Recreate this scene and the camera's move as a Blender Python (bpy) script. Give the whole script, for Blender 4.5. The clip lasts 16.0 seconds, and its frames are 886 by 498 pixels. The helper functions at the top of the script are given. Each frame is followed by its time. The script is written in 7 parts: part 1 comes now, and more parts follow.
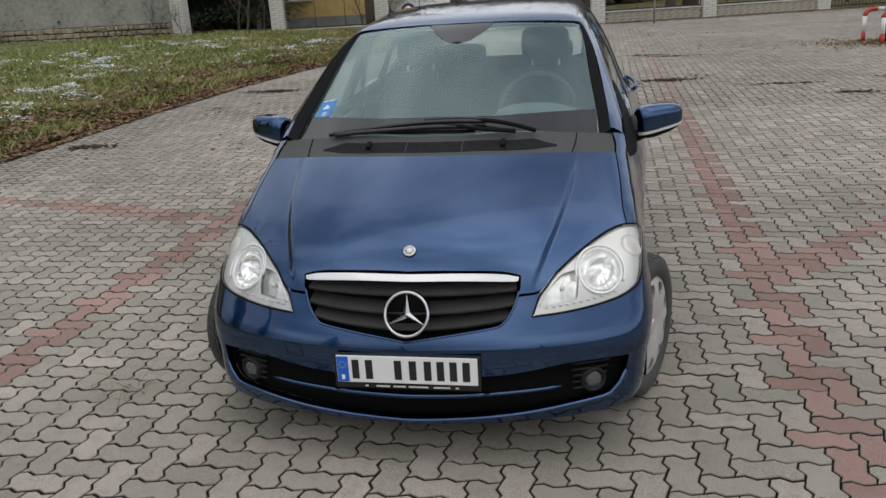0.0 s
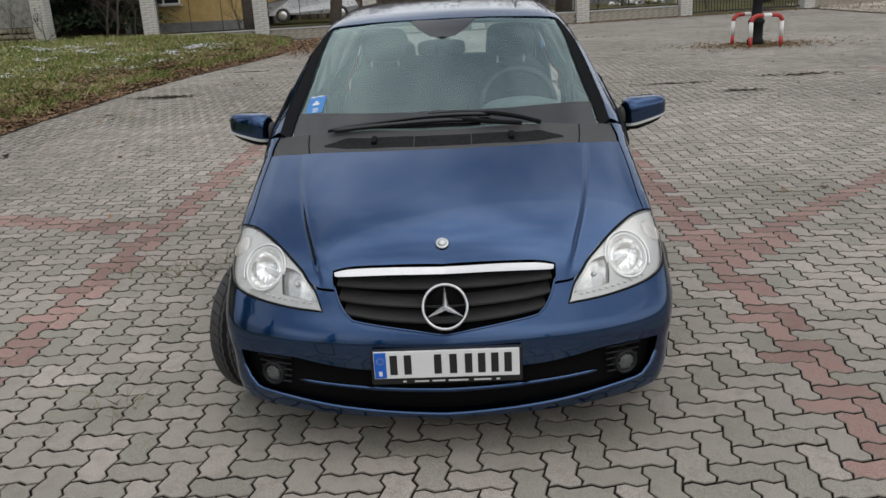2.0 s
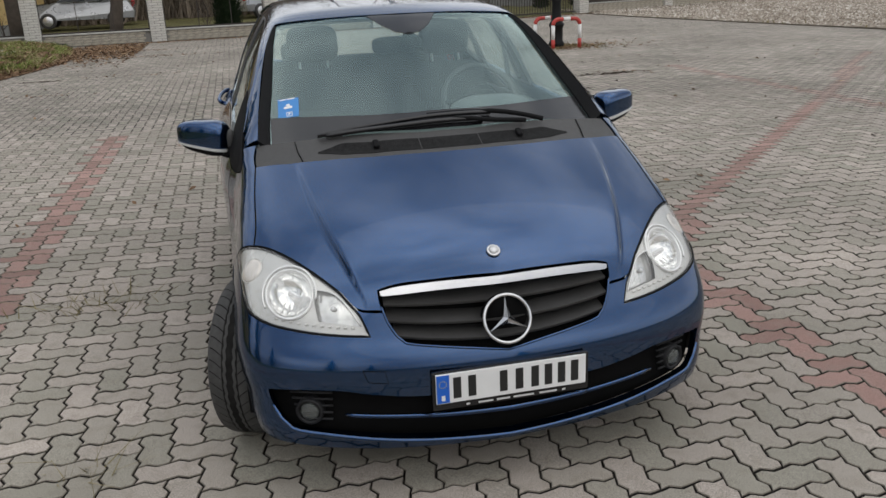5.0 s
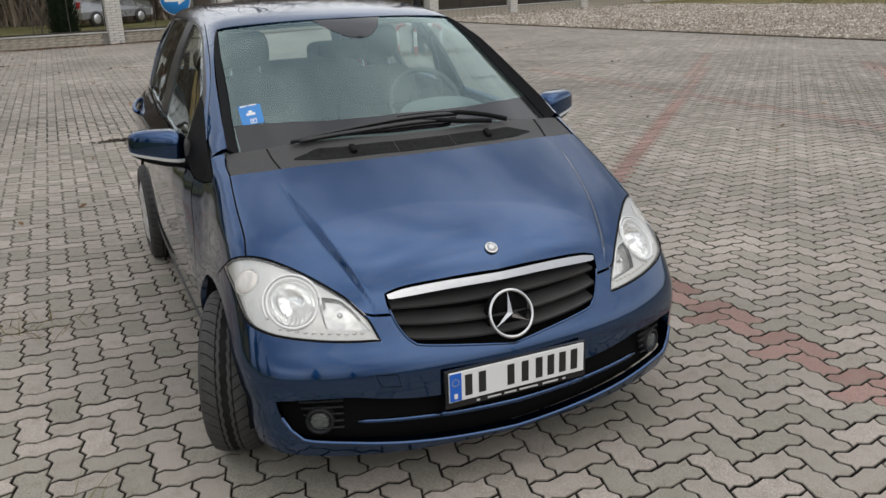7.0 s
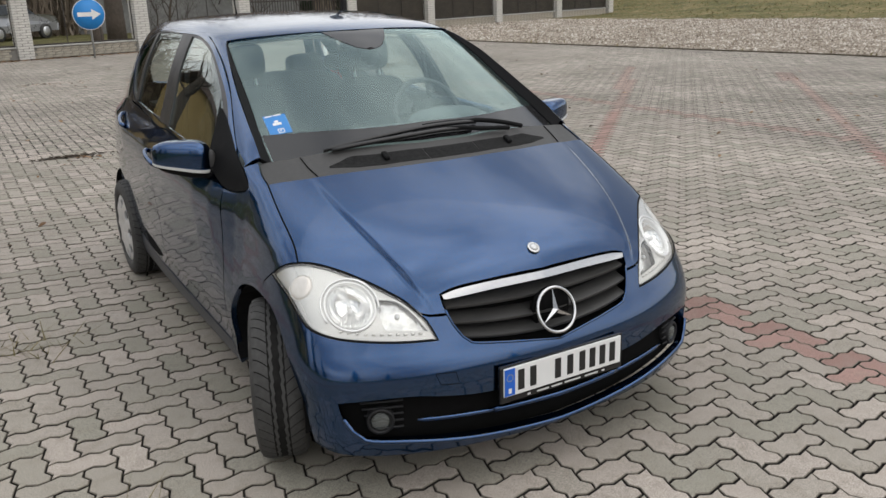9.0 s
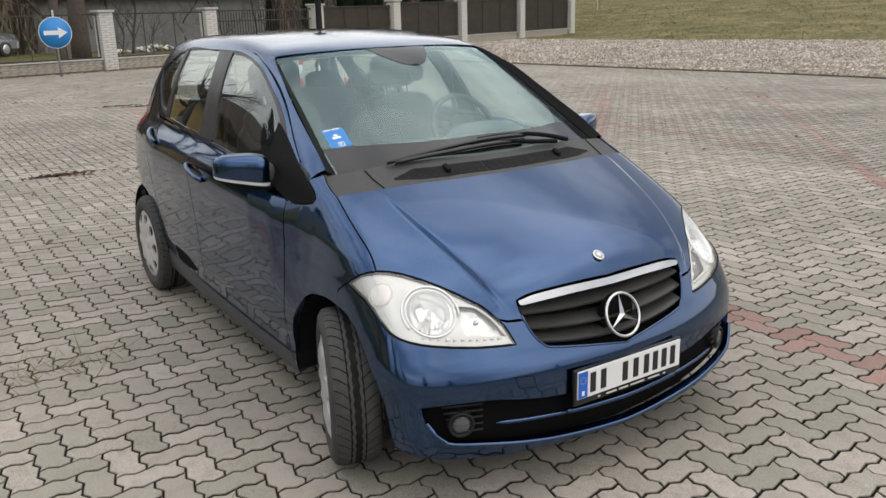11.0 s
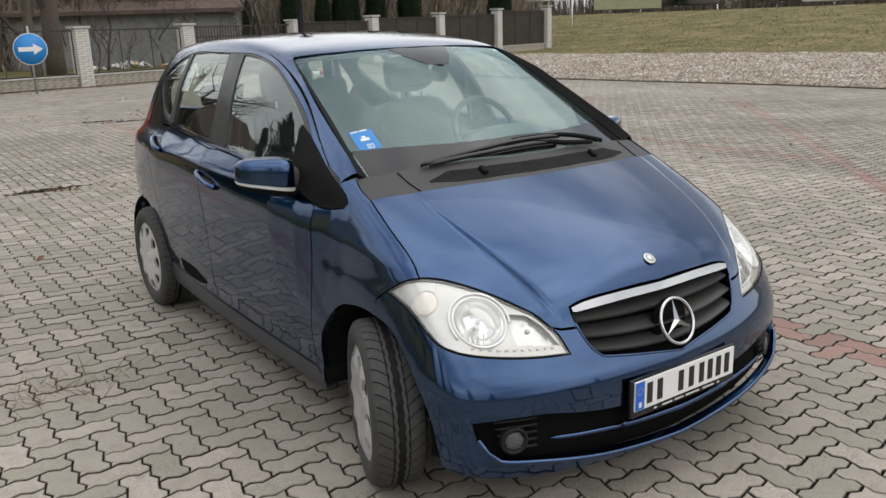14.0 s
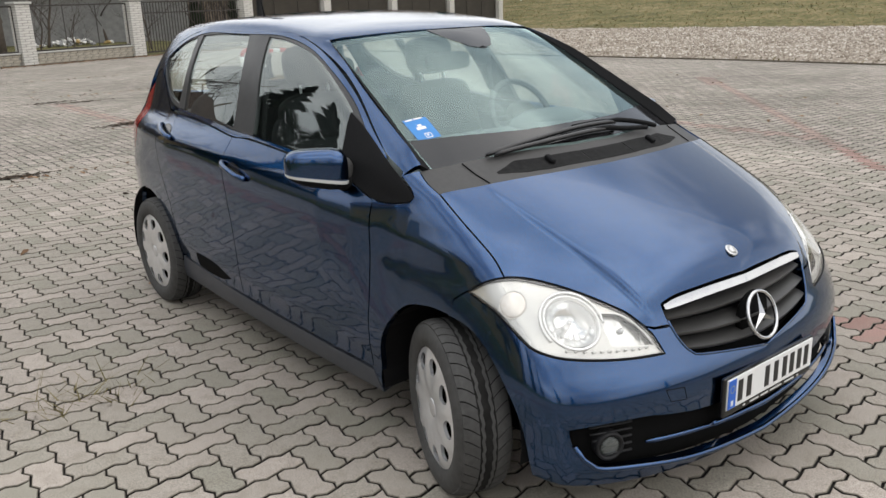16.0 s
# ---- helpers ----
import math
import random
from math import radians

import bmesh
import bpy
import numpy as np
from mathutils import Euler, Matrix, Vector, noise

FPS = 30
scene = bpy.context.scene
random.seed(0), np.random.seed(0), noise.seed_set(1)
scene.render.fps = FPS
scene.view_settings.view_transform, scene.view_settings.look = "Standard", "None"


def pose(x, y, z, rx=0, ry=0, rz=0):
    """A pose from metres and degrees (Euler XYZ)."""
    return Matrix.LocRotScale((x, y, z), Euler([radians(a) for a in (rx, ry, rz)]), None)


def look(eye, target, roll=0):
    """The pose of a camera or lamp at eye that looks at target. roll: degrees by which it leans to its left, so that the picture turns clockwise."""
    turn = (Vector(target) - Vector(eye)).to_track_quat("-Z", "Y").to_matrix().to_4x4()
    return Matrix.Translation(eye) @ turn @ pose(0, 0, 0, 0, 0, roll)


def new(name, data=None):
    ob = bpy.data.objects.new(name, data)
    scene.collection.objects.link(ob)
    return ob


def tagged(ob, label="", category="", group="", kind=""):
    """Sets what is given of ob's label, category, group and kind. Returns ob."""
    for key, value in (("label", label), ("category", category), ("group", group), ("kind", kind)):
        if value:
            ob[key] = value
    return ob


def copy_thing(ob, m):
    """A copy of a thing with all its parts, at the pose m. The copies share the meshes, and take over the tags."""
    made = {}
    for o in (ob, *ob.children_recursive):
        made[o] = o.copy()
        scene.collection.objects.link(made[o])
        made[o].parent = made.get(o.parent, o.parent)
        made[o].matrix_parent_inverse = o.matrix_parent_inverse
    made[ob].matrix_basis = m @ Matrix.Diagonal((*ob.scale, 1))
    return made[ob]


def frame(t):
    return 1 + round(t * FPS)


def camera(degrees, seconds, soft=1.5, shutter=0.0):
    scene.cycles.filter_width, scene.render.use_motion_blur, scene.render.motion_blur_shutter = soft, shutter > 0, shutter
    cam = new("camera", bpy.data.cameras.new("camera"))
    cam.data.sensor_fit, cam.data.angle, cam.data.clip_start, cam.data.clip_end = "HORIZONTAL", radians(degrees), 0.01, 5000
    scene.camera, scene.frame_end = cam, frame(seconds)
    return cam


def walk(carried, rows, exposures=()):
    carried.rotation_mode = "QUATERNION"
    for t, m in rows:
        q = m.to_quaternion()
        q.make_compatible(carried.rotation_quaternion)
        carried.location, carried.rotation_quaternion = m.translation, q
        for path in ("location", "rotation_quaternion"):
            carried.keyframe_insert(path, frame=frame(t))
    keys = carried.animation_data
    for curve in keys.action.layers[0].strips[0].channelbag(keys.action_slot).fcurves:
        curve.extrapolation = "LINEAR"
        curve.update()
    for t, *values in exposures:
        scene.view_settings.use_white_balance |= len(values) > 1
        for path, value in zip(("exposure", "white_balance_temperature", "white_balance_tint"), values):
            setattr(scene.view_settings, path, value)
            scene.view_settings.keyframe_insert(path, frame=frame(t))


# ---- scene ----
cam = camera(56.0, 16.0)
METRES, EYE, TILT, LEAN, TURN = 4.69, 1.696, 0.0, 0.0, 11.5
ROWS = [
    (0.0, 0.0, 0.0, 0.0, -1.07, -18.03, 3.3),
    (0.5, -0.0341, 0.0256, -0.0026, -2.01, -18.19, 2.99),
    (1.0, -0.0751, 0.0453, -0.004, -3.81, -18.18, 2.76),
    (1.5, -0.0997, 0.0319, -0.0042, -6.71, -18.05, 2.73),
    (2.0, -0.1218, 0.0115, -0.0054, -10.07, -18.06, 2.77),
    (2.5, -0.1497, 0.027, -0.0048, -14.15, -18.27, 2.47),
    (3.0, -0.1885, 0.0713, -0.0076, -17.79, -18.42, 2.29),
    (3.5, -0.2132, 0.0823, -0.0091, -19.59, -18.3, 2.49),
    (6.0, -0.3439, 0.1353, -0.0123, -31.2, -18.25, 1.95),
    (6.5, -0.3674, 0.1333, -0.013, -34.39, -18.2, 2.05),
    (7.0, -0.3844, 0.1635, -0.0102, -35.96, -18.18, 1.88),
    (7.5, -0.4044, 0.2063, -0.0099, -38.02, -17.97, 1.74),
    (8.0, -0.4283, 0.208, -0.0095, -41.62, -17.77, 1.66),
    (8.5, -0.4548, 0.1927, -0.0111, -42.36, -17.42, 1.8),
    (9.0, -0.4734, 0.2066, -0.0096, -42.08, -17.39, 1.67),
    (11.5, -0.5637, 0.276, -0.0094, -46.24, -15.74, 1.15),
    (12.0, -0.5698, 0.3327, -0.0113, -47.52, -15.39, 0.91),
    (12.5, -0.571, 0.3598, -0.0116, -48.52, -15.11, 1.02),
    (13.0, -0.5654, 0.3551, -0.0126, -49.64, -14.76, 1.57),
    (13.5, -0.5618, 0.3296, -0.0195, -49.3, -14.74, 1.65),
    (14.0, -0.5595, 0.3092, -0.0257, -46.71, -15.12, 1.66),
    (14.5, -0.5809, 0.3152, -0.0223, -46.08, -15.83, 1.52),
    (15.0, -0.6192, 0.3471, -0.0201, -47.19, -16.18, 1.24),
    (15.5, -0.6184, 0.3757, -0.0235, -48.96, -16.59, 1.46),
    (16.0, -0.5923, 0.4012, -0.0184, -50.46, -16.86, 1.69),
]
walk(cam, [(t, pose(0.687, -2.574, EYE, TILT, LEAN, TURN) @ pose(METRES * x, METRES * y, METRES * z, 90 + pitch, roll, yaw)) for t, x, y, z, yaw, pitch, roll in ROWS],
     exposures=[(0.0, -0.25, 6450, 10), (3.5, -0.22, 6500, 10), (7.0, -0.10, 6600, 10.5), (9.0, 0.08, 6650, 10), (12.0, 0.28, 6720, 10), (13.0, 0.35, 6720, 10), (14.0, 0.14, 6700, 10), (15.0, 0.28, 6700, 10), (16.0, 0.32, 6680, 10)])

# ---- sky and light: an overcast winter day ----
world = bpy.data.worlds.new("sky")
scene.world = world
world.use_nodes = True
wn, wl = world.node_tree.nodes, world.node_tree.links
wn.clear()
SUN_UP, SUN_ROUND = radians(58), radians(150)
sky = wn.new("ShaderNodeTexSky")
sky.sky_type, sky.sun_disc, sky.sun_elevation, sky.sun_rotation = "NISHITA", False, SUN_UP, SUN_ROUND
sky.dust_density, sky.ozone_density = 4.0, 1.0
coords = wn.new("ShaderNodeTexCoord")
cloud_map = wn.new("ShaderNodeMapping")
cloud_map.inputs["Scale"].default_value = (1.0, 1.0, 2.2)
clouds = wn.new("ShaderNodeTexNoise")
clouds.inputs["Scale"].default_value, clouds.inputs["Detail"].default_value, clouds.inputs["Roughness"].default_value = 1.5, 4.0, 0.5
cloud_tone = wn.new("ShaderNodeValToRGB")
cloud_tone.color_ramp.elements[0].position, cloud_tone.color_ramp.elements[0].color = 0.38, (4.8, 5.3, 6.1, 1)
cloud_tone.color_ramp.elements[1].position, cloud_tone.color_ramp.elements[1].color = 0.62, (14.2, 14.4, 14.6, 1)
cloud_mix = wn.new("ShaderNodeMix")
cloud_mix.data_type = "RGBA"
cloud_mix.inputs["Factor"].default_value = 0.88
sky_out, sky_shade = wn.new("ShaderNodeOutputWorld"), wn.new("ShaderNodeBackground")
sky_shade.inputs["Strength"].default_value = 0.10
wl.new(coords.outputs["Generated"], cloud_map.inputs["Vector"])
wl.new(cloud_map.outputs["Vector"], clouds.inputs["Vector"])
wl.new(clouds.outputs["Fac"], cloud_tone.inputs["Fac"])
wl.new(sky.outputs["Color"], cloud_mix.inputs["A"])
wl.new(cloud_tone.outputs["Color"], cloud_mix.inputs["B"])
# an overcast sky is about three times as bright overhead as at the horizon
apart, lift = wn.new("ShaderNodeSeparateXYZ"), wn.new("ShaderNodeMapRange")
lift.inputs["From Min"].default_value, lift.inputs["From Max"].default_value = 0.0, 1.0
lift.inputs["To Min"].default_value, lift.inputs["To Max"].default_value = 0.86, 1.47
zenith = wn.new("ShaderNodeVectorMath")
zenith.operation = "SCALE"
wl.new(coords.outputs["Generated"], apart.inputs["Vector"])
wl.new(apart.outputs["Z"], lift.inputs["Value"])
wl.new(cloud_mix.outputs["Result"], zenith.inputs[0])
wl.new(lift.outputs["Result"], zenith.inputs["Scale"])
wl.new(zenith.outputs["Vector"], sky_shade.inputs["Color"])
wl.new(sky_shade.outputs["Background"], sky_out.inputs["Surface"])
sun_data = bpy.data.lights.new("sun", "SUN")
sun_data.energy, sun_data.angle, sun_data.color = 0.55, radians(95), (1.0, 0.96, 0.90)
sun = new("sun", sun_data)
sun_way = Vector((math.sin(SUN_ROUND) * math.cos(SUN_UP), math.cos(SUN_ROUND) * math.cos(SUN_UP), math.sin(SUN_UP)))
sun.matrix_world = look(sun_way * 50, (0, 0, 0))
scene.view_settings.exposure = 0.0

# ---- materials ----
def node_material(name):
    m = bpy.data.materials.new(name)
    m.use_nodes = True
    return m, m.node_tree.nodes, m.node_tree.links, m.node_tree.nodes["Principled BSDF"]


def add_noise(n, l, scale, detail=4.0, space="Object", rough=0.55):
    tc = n.new("ShaderNodeTexCoord")
    t = n.new("ShaderNodeTexNoise")
    t.inputs["Scale"].default_value, t.inputs["Detail"].default_value, t.inputs["Roughness"].default_value = scale, detail, rough
    l.new(tc.outputs[space], t.inputs["Vector"])
    return t.outputs["Fac"]


def add_ramp(n, l, source, stops):
    r = n.new("ShaderNodeValToRGB")
    e = r.color_ramp.elements
    while len(e) < len(stops):
        e.new(0.5)
    for el, (pos, col) in zip(e, stops):
        el.position = pos
        el.color = (*col, 1) if not isinstance(col, float) else (col, col, col, 1)
    l.new(source, r.inputs["Fac"])
    return r.outputs["Color"]


def add_mix(n, l, a, b, factor, mode="MIX"):
    m = n.new("ShaderNodeMix")
    m.data_type, m.blend_type = "RGBA", mode
    for key, v in (("A", a), ("B", b), ("Factor", factor)):
        if isinstance(v, (int, float)):
            m.inputs[key].default_value = v if key == "Factor" else (v, v, v, 1)
        elif isinstance(v, tuple):
            m.inputs[key].default_value = (*v, 1)
        else:
            l.new(v, m.inputs[key])
    return m.outputs["Result"]


def add_bump(n, l, bsdf, height, strength, distance):
    b = n.new("ShaderNodeBump")
    b.inputs["Strength"].default_value, b.inputs["Distance"].default_value = strength, distance
    l.new(height, b.inputs["Height"])
    l.new(b.outputs["Normal"], bsdf.inputs["Normal"])


def plain(name, color, rough=0.5, metal=0.0, vary=0.15, scale=30.0, bump=0.0, coat=0.0, spec=0.5):
    """A surface of one colour with fine and broad variation."""
    m, n, l, b = node_material(name)
    fine, broad = add_noise(n, l, scale), add_noise(n, l, scale * 0.12, 3.0)
    both = add_mix(n, l, fine, broad, 0.5)
    lo, hi = tuple(c * (1 - vary) for c in color), tuple(min(1.0, c * (1 + vary)) for c in color)
    l.new(add_ramp(n, l, both, [(0.3, lo), (0.7, hi)]), b.inputs["Base Color"])
    l.new(add_ramp(n, l, broad, [(0.3, max(0.0, rough - 0.06)), (0.7, min(1.0, rough + 0.06))]), b.inputs["Roughness"])
    b.inputs["Metallic"].default_value, b.inputs["Coat Weight"].default_value = metal, coat
    b.inputs["Specular IOR Level"].default_value = spec
    if bump:
        add_bump(n, l, b, fine, 0.6, bump)
    return m


def clear_glass(name, tint, gloss_ior=1.5, film=0.0, rough=0.0, dusty=(0.80, 0.84, 0.80), sheen=(0.93, 1.0, 0.985)):
    """A thin pane: see-through, tinted, with real gloss."""
    m, n, l, b = node_material(name)
    n.remove(b)
    see, gloss, mix = n.new("ShaderNodeBsdfTransparent"), n.new("ShaderNodeBsdfGlossy"), n.new("ShaderNodeMixShader")
    facing, steep, fres = n.new("ShaderNodeLayerWeight"), n.new("ShaderNodeMath"), n.new("ShaderNodeMapRange")
    see.inputs["Color"].default_value = (*tint, 1)
    gloss.inputs["Roughness"].default_value = rough
    gloss.inputs["Color"].default_value = (*sheen, 1)
    # gloss that grows towards grazing, alike from both sides of the pane
    facing.inputs["Blend"].default_value = 0.5
    steep.operation = "POWER"
    steep.inputs[1].default_value = 5.0
    fres.inputs["To Min"].default_value, fres.inputs["To Max"].default_value = ((gloss_ior - 1) / (gloss_ior + 1)) ** 2, 1.0
    l.new(facing.outputs["Facing"], steep.inputs[0])
    l.new(steep.outputs["Value"], fres.inputs["Value"])
    l.new(fres.outputs["Result"], mix.inputs["Fac"])
    if film:
        # a thin pale film: dust, plus the sky's veil put into the colour
        dust, veil = n.new("ShaderNodeBsdfDiffuse"), n.new("ShaderNodeMixShader")
        dust.inputs["Color"].default_value = (*dusty, 1)
        l.new(add_ramp(n, l, add_noise(n, l, 3.0, 5.0), [(0.3, film * 0.7), (0.7, film * 1.3)]), veil.inputs["Fac"])
        l.new(see.outputs["BSDF"], veil.inputs[1])
        l.new(dust.outputs["BSDF"], veil.inputs[2])
        see = veil
    l.new(see.outputs[0], mix.inputs[1])
    l.new(gloss.outputs["BSDF"], mix.inputs[2])
    l.new(mix.outputs["Shader"], n["Material Output"].inputs["Surface"])
    return m


def car_paint():
    m, n, l, b = node_material("dark_blue_metallic_paint")
    flake = add_noise(n, l, 900.0, 1.0)
    dust = add_noise(n, l, 5.0, 5.0)
    base = add_ramp(n, l, flake, [(0.35, (0.006, 0.034, 0.100)), (0.68, (0.014, 0.063, 0.174))])
    l.new(add_mix(n, l, base, (0.16, 0.17, 0.18), add_ramp(n, l, dust, [(0.50, 0.0), (0.90, 0.06)])), b.inputs["Base Color"])
    b.inputs["Metallic"].default_value, b.inputs["Roughness"].default_value = 1.0, 0.20
    b.inputs["Specular Tint"].default_value = (0.50, 0.55, 0.62, 1)
    b.inputs["Coat Weight"].default_value, b.inputs["Coat Roughness"].default_value, b.inputs["Coat IOR"].default_value = 1.0, 0.035, 1.55
    return m


def paver_material(name, island, low, high, stain):
    """Pressed concrete, each stone a little different."""
    m, n, l, b = node_material(name)
    if island:
        g = n.new("ShaderNodeNewGeometry")
        rnd = g.outputs["Random Per Island"]
    else:
        g = n.new("ShaderNodeObjectInfo")
        rnd = g.outputs["Random"]
    pos = n.new("ShaderNodeNewGeometry").outputs["Position"]

    def world_noise(scale, detail):
        t = n.new("ShaderNodeTexNoise")
        t.inputs["Scale"].default_value, t.inputs["Detail"].default_value = scale, detail
        l.new(pos, t.inputs["Vector"])
        return t.outputs["Fac"]
    grain, patch, broad = world_noise(260.0, 3.0), world_noise(14.0, 4.0), world_noise(0.45, 4.0)
    col = add_ramp(n, l, rnd, [(0.0, low), (0.75, high), (1.0, tuple(c * 1.12 for c in high))])
    col = add_mix(n, l, col, stain, add_ramp(n, l, patch, [(0.48, 0.0), (0.78, 0.50)]))
    col = add_mix(n, l, col, add_ramp(n, l, broad, [(0.32, 0.80), (0.68, 1.12)]), 1.0, "MULTIPLY")
    speck = add_ramp(n, l, grain, [(0.28, 0.56), (0.5, 1.0), (0.72, 1.44)])
    l.new(add_mix(n, l, col, speck, 1.0, "MULTIPLY"), b.inputs["Base Color"])
    b.inputs["Roughness"].default_value, b.inputs["Specular IOR Level"].default_value = 0.88, 0.3
    add_bump(n, l, b, add_mix(n, l, grain, patch, 0.35), 0.5, 0.003)
    return m


PAINT = car_paint()
BLACK_TRIM = plain("black_grained_plastic", (0.0085, 0.0085, 0.009), 0.72, vary=0.25, scale=120, bump=0.0004, spec=0.10)
INTAKE_PLASTIC = plain("dark_grey_intake_plastic", (0.012, 0.012, 0.013), 0.55, vary=0.25, scale=90, bump=0.0004, spec=0.3)
COWL_PLASTIC = plain("weathered_grey_plastic", (0.045, 0.044, 0.043), 0.62, vary=0.18, scale=60, bump=0.0004)
GLOSS_BLACK = plain("gloss_black_plastic", (0.012, 0.012, 0.013), 0.18, vary=0.1)
# near-black that puts the shade of openings, gaps and the underside into colour
SHADE_BLACK = plain("near_black_shade", (0.004, 0.004, 0.004), 0.9, vary=0.3, spec=0.1)
CHROME = plain("satin_chrome", (0.53, 0.53, 0.535), 0.13, metal=1.0, vary=0.05)
SILVER = plain("silver_lacquer", (0.70, 0.705, 0.715), 0.34, metal=0.7, vary=0.10, coat=0.3)
RUBBER = plain("grey_dusty_tyre_rubber", (0.048, 0.047, 0.045), 0.82, vary=0.35, scale=40, bump=0.0006)
# darker than the rubber, to paint the shade between tread blocks
GROOVE_SHADE = plain("dark_groove_shade", (0.018, 0.0175, 0.0165), 0.95, vary=0.45, scale=30, spec=0.1)
SCREEN_GLASS = clear_glass("green_tinted_screen", (0.86, 0.98, 0.96), 2.1, 0.035, 0.0, (0.60, 0.82, 0.80), (0.80, 1.0, 0.99))
SIDE_GLASS = clear_glass("dark_tinted_side_glass", (0.74, 0.80, 0.78), 2.3, 0.0)
LENS = clear_glass("clear_lamp_lens", (0.98, 0.98, 0.97), 1.6, 0.09, 0.0, (0.88, 0.87, 0.83), (1.0, 1.0, 1.0))
SEAT_CLOTH = plain("dark_grey_seat_cloth", (0.036, 0.038, 0.039), 0.95, vary=0.2, scale=40)
DASH = plain("grey_dashboard", (0.105, 0.112, 0.110), 0.8, vary=0.12, scale=40)
PLATE_WHITE = plain("reflective_white", (0.74, 0.74, 0.73), 0.35, vary=0.03)
PLATE_BLUE = plain("blue_band", (0.010, 0.11, 0.52), 0.35, vary=0.05)
INK = plain("black_ink", (0.012, 0.012, 0.012), 0.5, vary=0.1)
PAVER = paver_material("grey_pressed_concrete", True, (0.246, 0.232, 0.190), (0.334, 0.294, 0.256), (0.200, 0.175, 0.138))
PAVER_ONE = paver_material("grey_pressed_concrete_single", False, (0.246, 0.232, 0.190), (0.334, 0.294, 0.256), (0.200, 0.175, 0.138))
PAVER_RED = paver_material("red_pressed_concrete", True, (0.224, 0.138, 0.117), (0.304, 0.193, 0.165), (0.262, 0.215, 0.180))
PAVER_RED_ONE = paver_material("red_pressed_concrete_single", False, (0.224, 0.138, 0.117), (0.304, 0.193, 0.165), (0.262, 0.215, 0.180))
PAVER_WORN = paver_material("faded_red_concrete", True, (0.255, 0.190, 0.162), (0.335, 0.248, 0.212), (0.25, 0.215, 0.180))
# joint dirt and sand, coloured darker to hold the shade of the joints too
EDGE_DIRT_SHADE = plain("soiled_and_shaded_stone_edge", (0.160, 0.140, 0.112), 0.95, vary=0.4, scale=60, bump=0.002)
JOINT_SOIL_SHADE = plain("joint_sand_and_shade", (0.011, 0.0088, 0.0064), 0.95, vary=0.4, scale=40, bump=0.002)

# ---- mesh tools ----
from mathutils.geometry import delaunay_2d_cdt


def finish(name, me, material, parent, label=""):
    me.materials.append(material)
    ob = new(name, me)
    if parent:
        ob.parent = parent
    return tagged(ob, label)


def part(name, bm, material, parent=None, label="", smooth=False):
    """Links a bmesh as one mesh object under a thing or a part."""
    me = bpy.data.meshes.new(name)
    bm.to_mesh(me)
    bm.free()
    if smooth:
        me.polygons.foreach_set("use_smooth", [True] * len(me.polygons))
    return finish(name, me, material, parent, label)


def raw(name, verts, faces, material, parent=None, label="", smooth=False):
    me = bpy.data.meshes.new(name)
    me.from_pydata([tuple(v) for v in verts], [], faces)
    if smooth:
        me.polygons.foreach_set("use_smooth", [True] * len(me.polygons))
    return finish(name, me, material, parent, label)


def thing(name, m, label, category, group="", kind=""):
    e = new(name)
    e.empty_display_size = 0.2
    e.matrix_world = m
    return tagged(e, label, category, group, kind)


def box_mesh(sx, sy, sz, at=(0, 0, 0), bevel=0.0, segments=2, turn=None):
    bm = bmesh.new()
    bmesh.ops.create_cube(bm, size=1.0)
    bmesh.ops.scale(bm, vec=(sx, sy, sz), verts=bm.verts)
    if bevel:
        bmesh.ops.bevel(bm, geom=list(bm.edges), offset=bevel, segments=segments, affect="EDGES", profile=0.6)
    if turn is not None:
        bmesh.ops.transform(bm, matrix=turn, verts=bm.verts)
    bmesh.ops.translate(bm, vec=at, verts=bm.verts)
    return bm


def spline(points, spacing):
    """A smooth line through control points, sampled evenly enough."""
    p = np.array(points, float)
    if len(p) < 3:
        n = max(1, int(np.linalg.norm(p[1] - p[0]) / spacing))
        return [p[0] + (p[1] - p[0]) * k / n for k in range(n + 1)]
    ext = np.vstack([2 * p[0] - p[1], p, 2 * p[-1] - p[-2]])
    out = []
    for i in range(1, len(ext) - 2):
        a, b, c, d = ext[i - 1:i + 3]
        n = max(1, int(round(np.linalg.norm(c - b) / spacing)))
        for k in range(n):
            s = k / n
            out.append(0.5 * (2 * b + (c - a) * s + (2 * a - 5 * b + 4 * c - d) * s * s + (3 * b - a - 3 * c + d) * s**3))
    out.append(p[-1])
    return out


def tube_data(points, radii, sides=8, closed_ends=True):
    """Vertices and faces of a tapered tube along a line."""
    pts = [Vector(q) for q in points]
    verts, faces = [], []
    side = None
    for i, q in enumerate(pts):
        way = (pts[min(i + 1, len(pts) - 1)] - pts[max(i - 1, 0)]).normalized()
        if side is None:
            side = way.orthogonal().normalized()
        side = (side - way * side.dot(way)).normalized()
        other = way.cross(side)
        r = radii[i] if isinstance(radii, (list, tuple)) else radii
        for k in range(sides):
            a = 2 * math.pi * k / sides
            verts.append(q + (side * math.cos(a) + other * math.sin(a)) * r)
    for i in range(len(pts) - 1):
        for k in range(sides):
            a, b = i * sides + k, i * sides + (k + 1) % sides
            faces.append((a, b, b + sides, a + sides))
    if closed_ends:
        faces.append(tuple(range(sides - 1, -1, -1)))
        faces.append(tuple(range((len(pts) - 1) * sides, len(pts) * sides)))
    return verts, faces


